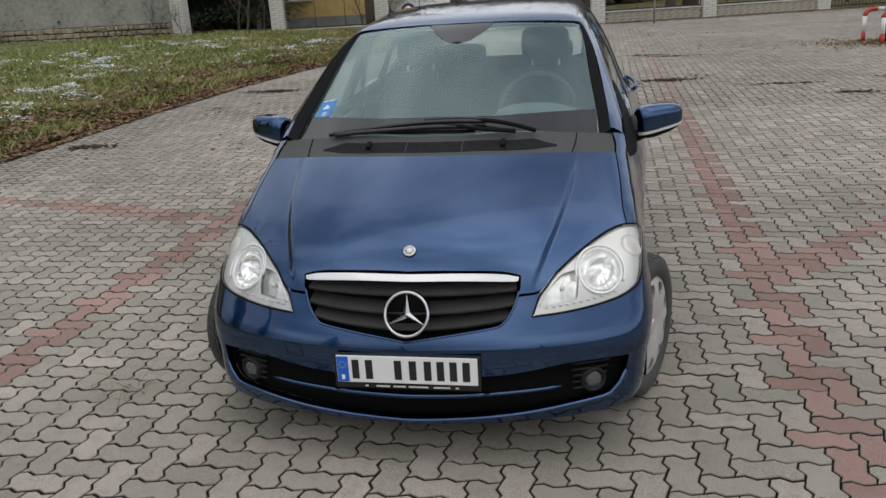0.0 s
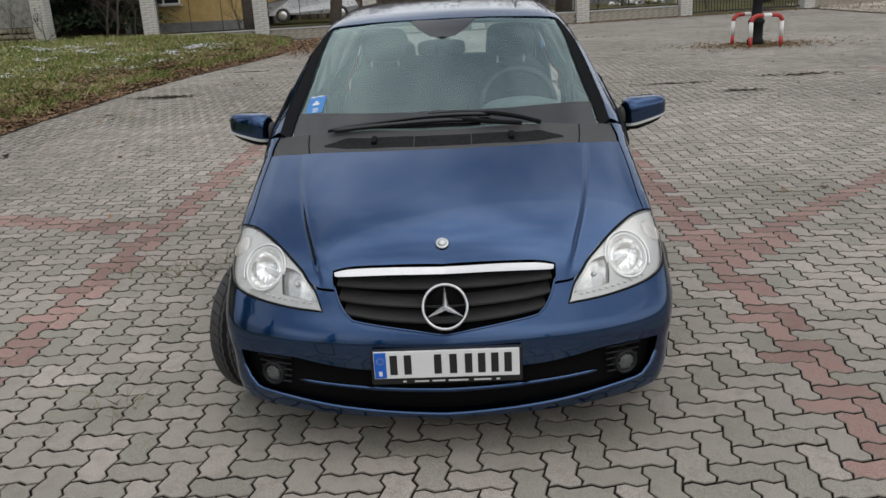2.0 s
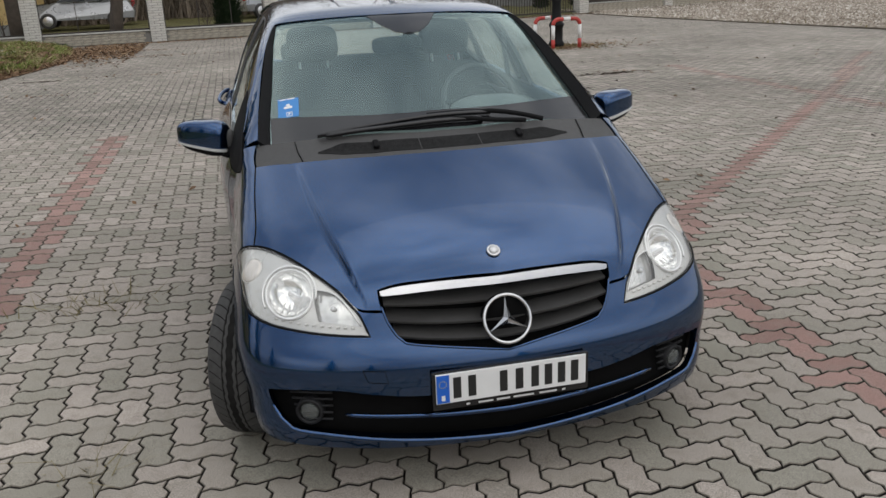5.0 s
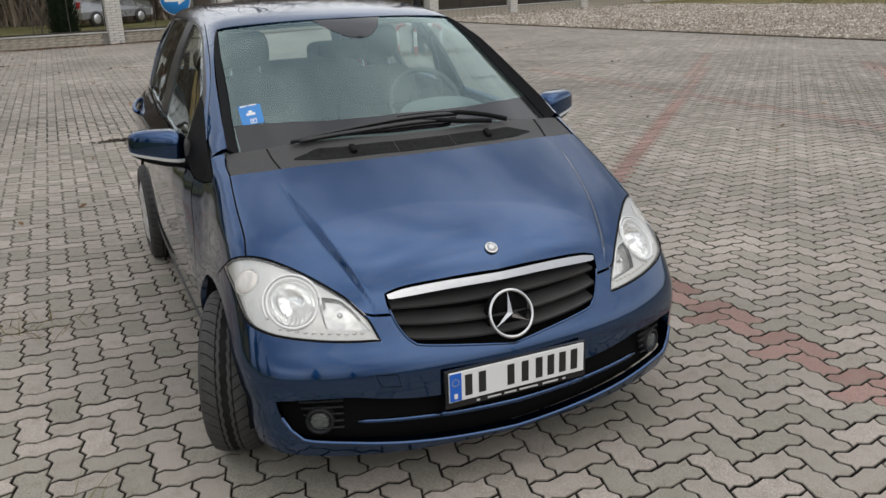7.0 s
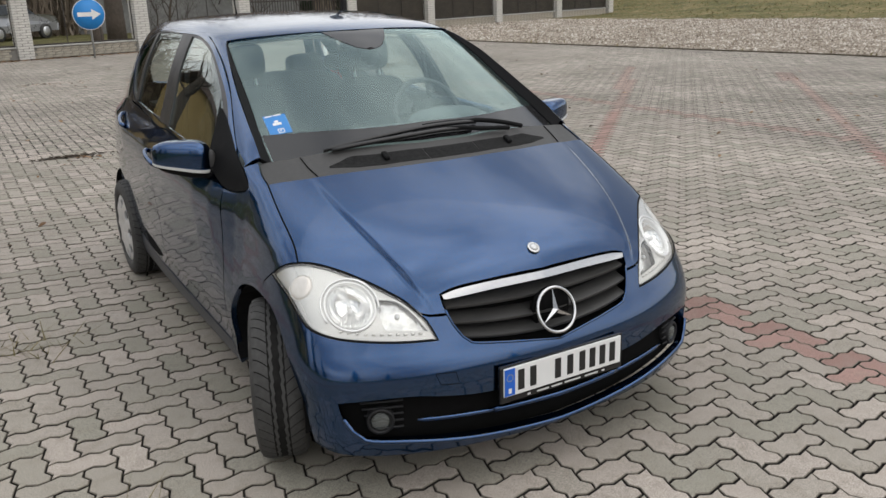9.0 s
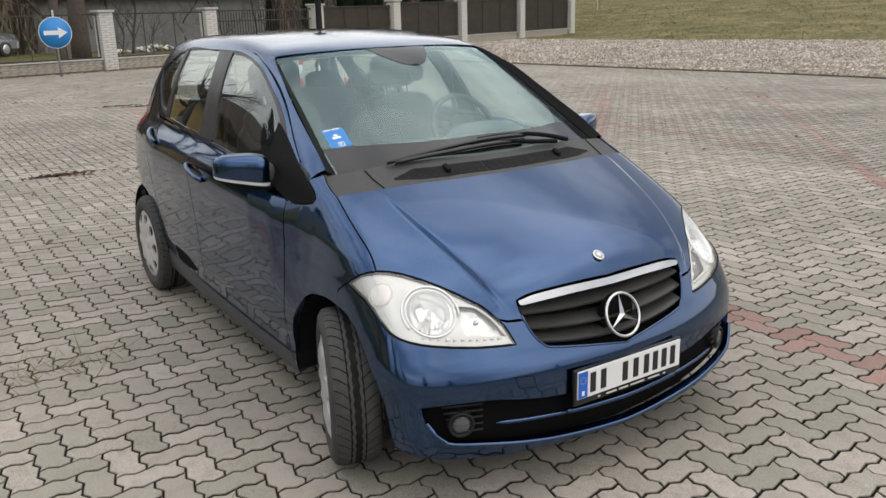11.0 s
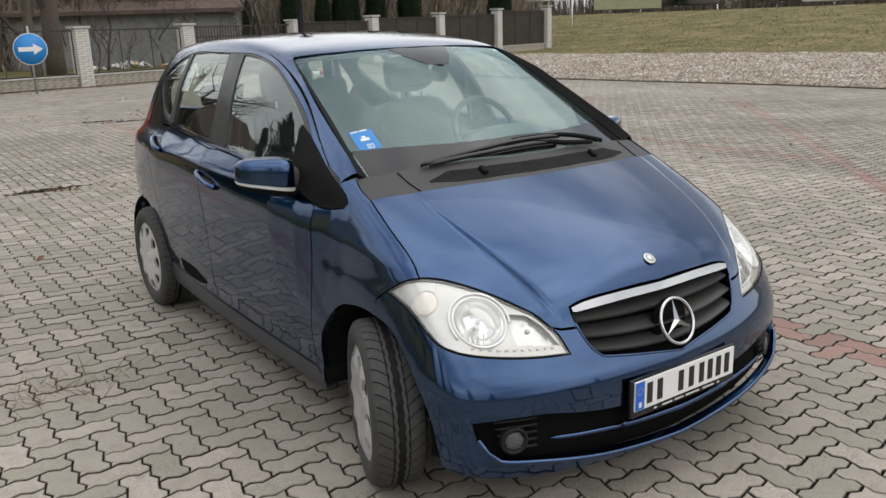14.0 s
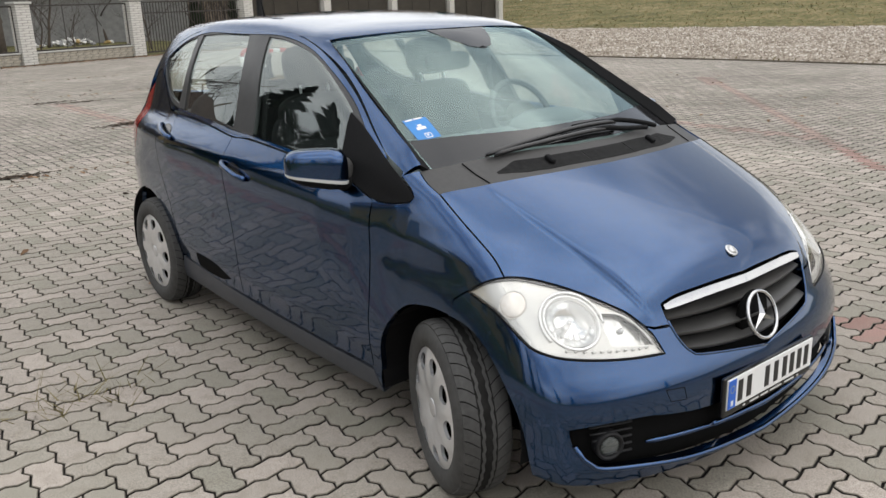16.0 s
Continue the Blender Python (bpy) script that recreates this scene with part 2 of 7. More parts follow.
def tube(name, points, radii, material, parent=None, label="", sides=8):
    v, f = tube_data(points, radii, sides)
    return raw(name, v, f, material, parent, label, smooth=True)


def lathe(name, profile, material, parent=None, label="", sides=32, axis="z", at=(0, 0, 0), caps=True):
    """A turned shape: profile of (radius, height) about an axis."""
    v, f = [], []
    for r, h in profile:
        for k in range(sides):
            a = 2 * math.pi * k / sides
            c = (r * math.cos(a), r * math.sin(a), h) if axis == "z" else (h, r * math.cos(a), r * math.sin(a)) if axis == "x" else (r * math.cos(a), h, -r * math.sin(a))
            v.append((c[0] + at[0], c[1] + at[1], c[2] + at[2]))
    for i in range(len(profile) - 1):
        for k in range(sides):
            a, b = i * sides + k, i * sides + (k + 1) % sides
            f.append((a, b, b + sides, a + sides))
    if caps and profile[0][0] > 1e-6:
        f.append(tuple(range(sides - 1, -1, -1)))
    if caps and profile[-1][0] > 1e-6:
        f.append(tuple(range((len(profile) - 1) * sides, len(profile) * sides)))
    return raw(name, v, f, material, parent, label, smooth=True)


def inside_loop(loop, pts):
    x, y = pts[:, 0], pts[:, 1]
    hit = np.zeros(len(pts), bool)
    a, b = loop, np.roll(loop, -1, 0)
    for (x0, y0), (x1, y1) in zip(a, b):
        cross = ((y0 > y) != (y1 > y))
        if y1 != y0:
            hit ^= cross & (x < (x1 - x0) * (y - y0) / (y1 - y0) + x0)
    return hit


def shrink(loop, amount):
    """Moves a closed 2D line inwards (or outwards, if negative)."""
    p = np.array(loop)
    keep = np.linalg.norm(p - np.roll(p, 1, 0), axis=1) > 1e-5
    p = p[keep]
    area = 0.5 * np.sum(p[:, 0] * np.roll(p[:, 1], -1) - np.roll(p[:, 0], -1) * p[:, 1])
    if area < 0:
        p = p[::-1]
    e0, e1 = p - np.roll(p, 1, 0), np.roll(p, -1, 0) - p
    e0, e1 = e0 / np.linalg.norm(e0, axis=1)[:, None], e1 / np.linalg.norm(e1, axis=1)[:, None]
    n0, n1 = np.stack([-e0[:, 1], e0[:, 0]], 1), np.stack([-e1[:, 1], e1[:, 0]], 1)
    m = n0 + n1
    m /= np.maximum(np.linalg.norm(m, axis=1), 0.3)[:, None]
    return p + m * amount


def fill_loop(loop, holes, step, extra=None):
    """Triangles that fill a 2D outline with holes, with inner points on a grid."""
    lo, hi = loop.min(0), loop.max(0)
    gx, gy = np.meshgrid(np.arange(lo[0] + step * 0.5, hi[0], step), np.arange(lo[1] + step * 0.5, hi[1], step))
    gx[::2] += step * 0.25
    grid = np.stack([gx.ravel(), gy.ravel()], 1)
    edge = np.vstack([loop] + list(holes))
    ok = inside_loop(loop, grid)
    for h in holes:
        ok &= ~inside_loop(h, grid)
    grid = grid[ok]
    if extra is not None:
        extra = extra[inside_loop(loop, extra)]
        far = np.array([np.hypot(*(extra - g).T).min() for g in grid]) > step * 0.35
        grid = np.vstack([grid[far], extra])
    if len(grid):
        near = np.full(len(grid), 1e9)
        for q in edge:
            near = np.minimum(near, np.hypot(grid[:, 0] - q[0], grid[:, 1] - q[1]))
        grid = grid[near > min(step * 0.45, 0.008)]
    verts = [Vector(q) for q in edge] + [Vector(q) for q in grid]
    edges, start = [], 0
    for l in [loop] + list(holes):
        n = len(l)
        edges += [(start + k, start + (k + 1) % n) for k in range(n)]
        start += n
    v, _, f, *_ = delaunay_2d_cdt(verts, edges, [], 0, 1e-6)
    v = np.array([(q.x, q.y) for q in v])
    tri = np.array([t for t in f if len(t) == 3])
    mid = v[tri].mean(1)
    ok = inside_loop(loop, mid)
    for h in holes:
        ok &= ~inside_loop(h, mid)
    return v, tri[ok]


def border(tri):
    """The directed edges that only one triangle has."""
    seen = {}
    for a, b, c in tri:
        for e in ((a, b), (b, c), (c, a)):
            seen[e] = True
    return [e for e in seen if (e[1], e[0]) not in seen]


# ---- the car's outer skin, as one smooth function ----
def smooth_curve(xs, ys, even=False):
    """A smooth curve through a few control points (cubic, straight beyond its ends)."""
    xs, ys = np.array(xs, float), np.array(ys, float)
    d = np.diff(ys) / np.diff(xs)
    w = np.diff(xs)
    m = np.concatenate(([d[0]], (d[:-1] * w[1:] + d[1:] * w[:-1]) / (w[1:] + w[:-1]), [d[-1]]))
    if even:
        # slopes that also keep the curvature continuous
        n = len(xs)
        a, r = np.eye(n), m.copy()
        for i in range(1, n - 1):
            a[i, i - 1], a[i, i], a[i, i + 1] = 1 / w[i - 1], 2 / w[i - 1] + 2 / w[i], 1 / w[i]
            r[i] = 3 * (d[i - 1] / w[i - 1] + d[i] / w[i])
        m = np.linalg.solve(a, r)

    def value(q):
        q = np.asarray(q, float)
        i = np.clip(np.searchsorted(xs, q) - 1, 0, len(xs) - 2)
        h = w[i]
        s = (q - xs[i]) / h
        inside = ((2 * s**3 - 3 * s**2 + 1) * ys[i] + (s**3 - 2 * s**2 + s) * h * m[i]
                  + (-2 * s**3 + 3 * s**2) * ys[i + 1] + (s**3 - s**2) * h * m[i + 1])
        low, high = ys[0] + (q - xs[0]) * m[0], ys[-1] + (q - xs[-1]) * m[-1]
        return np.where(q < xs[0], low, np.where(q > xs[-1], high, inside))
    return value


# height of the bonnet, windscreen and roof along the middle
TOP = smooth_curve([-0.1, 0.03, 0.105, 0.193, 0.30, 0.45, 0.60, 0.758, 0.85, 1.2, 1.5, 1.66, 1.85, 2.1, 2.45, 2.9, 3.3, 3.6, 3.9],
                   [0.50, 0.63, 0.698, 0.768, 0.838, 0.915, 0.984, 1.054, 1.10, 1.285, 1.435, 1.495, 1.525, 1.547, 1.558, 1.548, 1.515, 1.45, 1.32], True)
# set-back of the nose by height
NOSE = smooth_curve([0.10, 0.18, 0.24, 0.32, 0.40, 0.46, 0.543, 0.62, 0.70, 0.80],
                    [0.07, 0.035, 0.018, 0.028, 0.028, 0.034, 0.072, 0.105, 0.14, 0.19], True)
# half width of the flank by height, and its taper along the car
FLANK = smooth_curve([0.50, 0.70, 0.82, 0.88, 0.92, 0.96, 1.0, 1.04, 1.1, 1.3, 1.45, 1.6],
                     [0.925, 0.906, 0.894, 0.889, 0.882, 0.865, 0.839, 0.814, 0.788, 0.705, 0.620, 0.52])
LOW_FLANK = smooth_curve([0.13, 0.18, 0.24, 0.34, 0.40, 0.44, 0.60, 1.0], [0.79, 0.825, 0.843, 0.853, 0.864, 0.867, 0.874, 0.898])
TAPER = smooth_curve([-0.2, 0.15, 0.30, 0.45, 0.65, 0.90, 1.15, 1.4, 2.6, 3.1, 3.5, 3.75, 3.95],
                     [0.72, 0.93, 0.990, 1.012, 1.016, 1.009, 1.002, 1.0, 1.0, 0.985, 0.945, 0.885, 0.80])
# the pressed crease on each side of the bonnet
CREASE = smooth_curve([0.10, 0.16, 0.21, 0.28, 0.365, 0.466, 0.67, 0.85], [0.405, 0.434, 0.461, 0.487, 0.515, 0.540, 0.575, 0.590])
# the front wings lean in above the wheels
LEAN_IN = smooth_curve([0.40, 0.50, 0.54, 0.62, 0.70, 0.76, 0.82, 0.88, 0.95, 1.0, 1.05], [0.0, 0.002, 0.010, 0.028, 0.047, 0.062, 0.069, 0.064, 0.052, 0.034, 0.020])
TAIL = smooth_curve([0.2, 0.45, 0.7, 0.95, 1.2, 1.5], [3.80, 3.88, 3.87, 3.82, 3.72, 3.50])


def soft_max(a, b, k):
    return 0.5 * (a + b + np.sqrt((a - b) ** 2 + 0.25 * k * k))


def skin(p):
    """Negative inside the body, zero on the skin; p is an array of points."""
    x, y, z = np.abs(p[..., 0]), p[..., 1], p[..., 2]
    fade = np.interp(y, [0.13, 0.19, 0.26, 0.40, 0.60, 0.82], [0.0, 0.0085, 0.0110, 0.0080, 0.0040, 0.0])
    ridge = -fade * np.tanh((x - CREASE(y)) / np.interp(y, [0.2, 0.5, 0.8], [0.0058, 0.0062, 0.009]))
    on_roof = np.clip((y - 1.1) / 0.8, 0, 1)
    top = z - (TOP(y - 0.40 * x * x) + ridge - 0.06 * on_roof * x * x)
    nose = (0.05 * x + 0.28 * x**3 + NOSE(z)) - y
    up = 0.075 * (np.clip(y, 0.6, 3.6) - 1.9) * np.clip((1.06 - z) / 0.2, 0, 1)
    side = x + soft_max(-FLANK(z - up), -LOW_FLANK(z), 0.008) * TAPER(y)
    side = side + LEAN_IN(np.clip(z, 0.40, 1.05)) * np.interp(y, [0.10, 0.30, 0.42, 0.62, 0.90, 1.0, 1.1, 1.2, 1.4], [0.5, 0.92, 1.06, 1.04, 1.0, 0.85, 0.5, 0.22, 0.0])
    side = side + np.interp(y, [2.9, 3.45], [0.0, 0.024]) * np.clip((z - 0.75) / 0.15, 0, 1)
    tail = y - TAIL(z) + 0.25 * x * x
    f = soft_max(top * 0.87, side, 0.10)
    f = soft_max(f, nose, 0.07)
    return soft_max(f, tail, 0.10)


def skin_normal(p, e=2e-3):
    g = np.stack([skin(p + np.eye(3)[i] * e) - skin(p - np.eye(3)[i] * e) for i in range(3)], -1)
    return g / np.linalg.norm(g, axis=-1, keepdims=True)


def meet(origin, way, reach=2.5, steps=160):
    """Where rays from outside first meet the skin."""
    t0, t1 = np.zeros(len(origin)), np.full(len(origin), reach)
    found = np.zeros(len(origin), bool)
    for k in range(1, steps + 1):
        t = reach * k / steps
        f = skin(origin + way * t)
        new_hit = (~found) & (f < 0)
        t0[new_hit], t1[new_hit] = t - reach / steps, t
        found |= new_hit
    for _ in range(22):
        m = 0.5 * (t0 + t1)
        inside = skin(origin + way * m[:, None]) < 0
        t1, t0 = np.where(inside, m, t1), np.where(inside, t0, m)
    return origin + way * t1[:, None], found


HALF = math.sqrt(0.5)


def to_plane(p, kind):
    p = np.array(p, float)
    if kind == "top":
        return p[:, :2]
    if kind == "front":
        return np.stack([np.arctan2(p[:, 0], 1 - p[:, 1]), p[:, 2]], 1)
    if kind == "side":
        return p[:, 1:]
    if kind == "diag":
        return np.stack([p[:, 1], (p[:, 0] + p[:, 2]) * HALF], 1)
    return p[:, [0, 2]]


def to_skin(uv, kind):
    """Points of a drawing plane laid on the car's skin."""
    u, v = uv[:, 0], uv[:, 1]
    o, z = np.ones_like(u), np.zeros_like(u)
    if kind == "top":
        origin, way, reach = np.stack([u, v, 2.2 * o], 1), np.stack([z, z, -o], 1), 2.2
    elif kind == "front":
        origin, way, reach = np.stack([np.sin(u) * 1.9, 1 - np.cos(u) * 1.9, v], 1), np.stack([-np.sin(u), np.cos(u), z], 1), 1.9
    elif kind == "side":
        origin, way, reach = np.stack([-1.5 * o, u, v], 1), np.stack([o, z, z], 1), 1.5
    elif kind == "diag":
        origin, way, reach = np.stack([v * HALF - 2 * HALF, u, v * HALF + 2 * HALF], 1), np.stack([HALF * o, z, -HALF * o], 1), 2.6
    else:
        origin, way, reach = np.stack([u, 4.6 * o, v], 1), np.stack([z, -o, z], 1), 3.0
    return meet(origin, way, reach)[0]


def flank(*yz):
    """Points on the right flank from places along the car and heights."""
    return [tuple(q) for q in to_skin(np.array(yz, float), "side")]


def outline(curves, sym=False, spacing=0.02):
    pts = []
    for c in curves:
        pts += [tuple(q) for q in spline(c, spacing)]
    if sym:
        pts += [(-q[0], q[1], q[2]) for q in reversed(pts)]
    return pts


def panel(name, curves, kind, material, parent, label="", mirror=False, sym=False, gap=0.0027, step=0.035, sink=0.0, depth=0.022, holes=(), hole_gap=None, extra=None):
    """A piece of the skin, cut out along smooth outlines, with folded-in edges."""
    loop = shrink(to_plane(outline(curves, sym, step * 0.6), kind), gap)
    cut = []
    for h in holes:
        cut.append(shrink(to_plane(outline(h, False, step * 0.6), kind), -gap if hole_gap is None else hole_gap))
    uv, tri = fill_loop(loop, cut, step, extra)
    p = to_skin(uv, kind)
    n = skin_normal(p)
    p = p - n * sink
    a, b, c = p[tri[:, 0]], p[tri[:, 1]], p[tri[:, 2]]
    flip = np.einsum("ij,ij->i", np.cross(b - a, c - a), n[tri[:, 0]]) < 0
    tri[flip] = tri[flip][:, ::-1]
    faces = [tuple(int(i) for i in t) for t in tri]
    verts, normals = list(p), list(n)
    if depth:
        ring = border(faces)
        index = {}
        for e in ring:
            for i in e:
                if i not in index:
                    index[i] = len(verts)
                    verts += [p[i], p[i] - n[i] * depth]
                    normals += [np.zeros(3), np.zeros(3)]
        for i, j in ring:
            a, b = index[i], index[j]
            faces.append((a, a + 1, b + 1, b))
    verts, normals = np.array(verts), np.array(normals)
    if mirror:
        verts, normals = verts * (-1, 1, 1), normals * (-1, 1, 1)
        faces = [f[::-1] for f in faces]
    me = bpy.data.meshes.new(name)
    me.from_pydata([tuple(v) for v in verts], [], faces)
    me.polygons.foreach_set("use_smooth", [len(f) == 3 for f in faces])
    me.validate()
    me.normals_split_custom_set_from_vertices([tuple(v) for v in normals])
    return finish(name, me, material, parent, label)


def both_sides(name, curves, kind, material, parent, label="", **more):
    return [panel(name, curves, kind, material, q, label, mirror=m, **more) for q, m in (parent if isinstance(parent, list) else ((parent, False), (parent, True)))]

# ---- the car ----
car = thing("car", pose(0, 0, 0), "dark blue metallic five-door compact car parked on block paving", "car")


def flip(points):
    return [(-q[0], q[1], q[2]) for q in points]


GRILLE_TOP = [(0, 0.15, 0.702), (0.20, 0.160, 0.702), (0.34, 0.172, 0.695), (0.40, 0.176, 0.682)]
GRILLE_SIDE = [(0.40, 0.176, 0.682), (0.397, 0.15, 0.64), (0.384, 0.125, 0.595), (0.362, 0.095, 0.552), (0.335, 0.083, 0.530)]
GRILLE_LOW = [(0.335, 0.083, 0.530), (0.244, 0.065, 0.515), (0.13, 0.05, 0.500), (0, 0.03, 0.483)]
LAMP_UP = [(0.830, 0.590, 0.727), (0.808, 0.530, 0.768), (0.768, 0.487, 0.784), (0.717, 0.440, 0.780), (0.657, 0.378, 0.760), (0.598, 0.312, 0.731), (0.541, 0.246, 0.695), (0.515, 0.218, 0.676), (0.492, 0.188, 0.648)]
LAMP_IN = [(0.492, 0.188, 0.648), (0.463, 0.160, 0.612), (0.440, 0.125, 0.550)]
LAMP_LOW = [(0.440, 0.125, 0.550), (0.555, 0.158, 0.556), (0.660, 0.206, 0.567), (0.745, 0.255, 0.581), (0.793, 0.297, 0.598), (0.813, 0.328, 0.613), (0.825, 0.394, 0.654), (0.829, 0.472, 0.695), (0.830, 0.590, 0.727)]


def seat(points):
    """The same points, laid on the skin as seen from the front."""
    return [tuple(q) for q in to_skin(to_plane(np.array(points), "front"), "front")]


GRILLE_TOP, GRILLE_SIDE, LAMP_UP, LAMP_IN, LAMP_LOW = [seat(q) for q in (GRILLE_TOP, GRILLE_SIDE, LAMP_UP, LAMP_IN, LAMP_LOW)]
NOSE_SEAM = seat([(0.392, 0.137, 0.620), (0.43, 0.150, 0.622), (0.455, 0.158, 0.624), (0.477, 0.170, 0.631)])
WING_SEAM = seat([(0.830, 0.590, 0.727), (0.838, 0.602, 0.718), (0.846, 0.614, 0.708), (0.853, 0.626, 0.698), (0.860, 0.638, 0.688)])
LAMP_NOTCH = seat([(0.477, 0.170, 0.631), (0.492, 0.188, 0.648)])
GRILLE_CORNER = seat([(0.40, 0.176, 0.682), (0.398, 0.160, 0.650), (0.392, 0.137, 0.620)])


def from_above(*xy):
    """The same for places in plan."""
    return [tuple(q) for q in to_skin(np.array(xy, float), "top")]


BONNET_SIDE = [LAMP_UP[2]] + from_above((0.757, 0.55), (0.749, 0.683), (0.740, 0.78), (0.733, 0.838))
SCUTTLE_SIDE = from_above((0.733, 0.838), (0.733, 0.90), (0.720, 0.962))
BONNET_REAR = [(0.733, 0.838, 0.995), (0.56, 0.772, 1.006), (0.306, 0.705, 1.016), (0.10, 0.678, 1.017), (0, 0.675, 1.017)]
SCREEN_LOW = [(0.720, 0.962, 1.05), (0.575, 0.912, 1.063), (0.319, 0.852, 1.08), (0.12, 0.813, 1.078), (0, 0.808, 1.078)]
SCREEN_TOP = [(0.572, 1.745, 1.462), (0.45, 1.690, 1.47), (0.30, 1.648, 1.476), (0.12, 1.618, 1.482), (0, 1.612, 1.482)]
ROOF_EDGE = [(0.572, 1.745, 1.462), (0.590, 1.95, 1.5), (0.598, 2.25, 1.5), (0.598, 2.6, 1.5), (0.585, 2.95, 1.5), (0.555, 3.25, 1.5), (0.50, 3.50, 1.45)]
PILLAR_IN = [(0.716, 0.960, 1.05), (0.692, 1.12, 1.13), (0.657, 1.35, 1.25), (0.612, 1.60, 1.39), (0.572, 1.745, 1.462)]

CREASE_ROWS = np.array([(s * (float(CREASE(y)) + d), y) for s in (-1, 1) for y in np.arange(0.15, 0.84, 0.012) for d in (-0.017, -0.010, -0.006, -0.003, 0.0, 0.003, 0.006, 0.010, 0.017)])
bonnet = panel("bonnet", [GRILLE_TOP, GRILLE_CORNER, NOSE_SEAM, LAMP_NOTCH, list(reversed(LAMP_UP[2:])), BONNET_SIDE, BONNET_REAR], "top", PAINT, car, sym=True, step=0.025, extra=CREASE_ROWS)
for s in (-1, 1):
    shut = [tuple(q) for q in to_skin(np.array([(s * p[0], p[1]) for p in spline(BONNET_SIDE, 0.03)]), "top")]
    # a thin near-black strip paints the shade of the shut line
    tube("shut_line", [(q[0], q[1], q[2] - 0.0008) for q in shut], 0.0024, SHADE_BLACK, bonnet, "near-black strip for the shade in the bonnet gap", sides=6)
cowl = panel("cowl", [list(reversed(BONNET_REAR)), SCUTTLE_SIDE, SCREEN_LOW], "top", COWL_PLASTIC, car, "weathered dark grey plastic scuttle panel", sym=True, sink=0.006)
screen = panel("windscreen", [list(reversed(SCREEN_LOW))[:-1] + [(0.672, 0.946, 1.06)], [(0.672, 0.946, 1.06), (0.655, 1.12, 1.15), (0.629, 1.30, 1.25), (0.597, 1.56, 1.38), (0.567, 1.738, 1.462)], SCREEN_TOP],
               "top", SCREEN_GLASS, car, "green-tinted windscreen", sym=True, sink=0.004, depth=0.004)
screen.visible_shadow = False
GLASS_SIDE = ([0.946, 1.12, 1.30, 1.56, 1.738], [0.672, 0.655, 0.629, 0.597, 0.567])
PILLAR_SIDE = ([q[1] for q in PILLAR_IN], [q[0] for q in PILLAR_IN])


def glass_drop(x, y):
    return 0.018 * min(1.0, abs(x) / 0.64) ** 2.5 * float(np.interp(y, [1.0, 1.35, 1.74], [1.15, 0.95, 0.30]))


def settle(ob, share=None):
    """Lower a panel to the flatter curve of the windscreen."""
    for vert in ob.data.vertices:
        x, y = vert.co.x, vert.co.y
        vert.co.z -= glass_drop(x, y) * (share(abs(x), y) if share else 1.0)


def trim_share(x, y):
    a, b = float(np.interp(y, *PILLAR_SIDE)), float(np.interp(y, *GLASS_SIDE))
    return min(1.0, max(0.0, (a - x) / max(0.004, a - b)))


def ridge(ob):
    """Raise the pillar and its trim to a low ridge beside the glass."""
    for vert in ob.data.vertices:
        x, y = abs(vert.co.x), vert.co.y
        if 0.9 < y < 1.80:
            a = float(np.interp(y, *PILLAR_SIDE))
            side = 1.0 - trim_share(x, y) if x <= a else max(0.0, 1.0 - (x - a) / 0.060)
            vert.co.z += 0.028 * side * float(np.interp(y, [0.93, 1.05, 1.50, 1.78], [0.5, 1.0, 0.9, 0.0]))


settle(screen)
trims = both_sides("pillar_trim", [flip([(0.672, 0.946, 1.06), (0.655, 1.12, 1.15), (0.629, 1.30, 1.25), (0.597, 1.56, 1.38), (0.567, 1.738, 1.462)]),
                           flip([(0.567, 1.738, 1.462), (0.572, 1.745, 1.462)]), flip(list(reversed(PILLAR_IN))), flip([(0.716, 0.960, 1.05), (0.672, 0.946, 1.06)])], "top", BLACK_TRIM, car, "black windscreen pillar trim", gap=0.001, step=0.02, depth=0.02)
for o in trims:
    settle(o, trim_share)
    ridge(o)
roof = panel("roof", [list(reversed(SCREEN_TOP)), ROOF_EDGE, [(0.50, 3.50, 1.45), (0.3, 3.55, 1.45), (0, 3.57, 1.45)]], "top", PAINT, car, sym=True, step=0.05)

# bumper with its air intake
INTAKE_UP = [(0.776, 0.203, 0.378), (0.66, 0.143, 0.384), (0.55, 0.10, 0.382), (0.45, 0.075, 0.366), (0.30, 0.05, 0.350), (0, 0.03, 0.345)]
INTAKE_LOW = [(0, 0.02, 0.184), (0.17, 0.03, 0.191), (0.372, 0.05, 0.209), (0.579, 0.10, 0.238), (0.66, 0.13, 0.247), (0.714, 0.155, 0.257), (0.746, 0.177, 0.288), (0.768, 0.196, 0.332), (0.776, 0.203, 0.378)]
intake = [INTAKE_UP, flip(list(reversed(INTAKE_UP))), flip(list(reversed(INTAKE_LOW))), INTAKE_LOW]
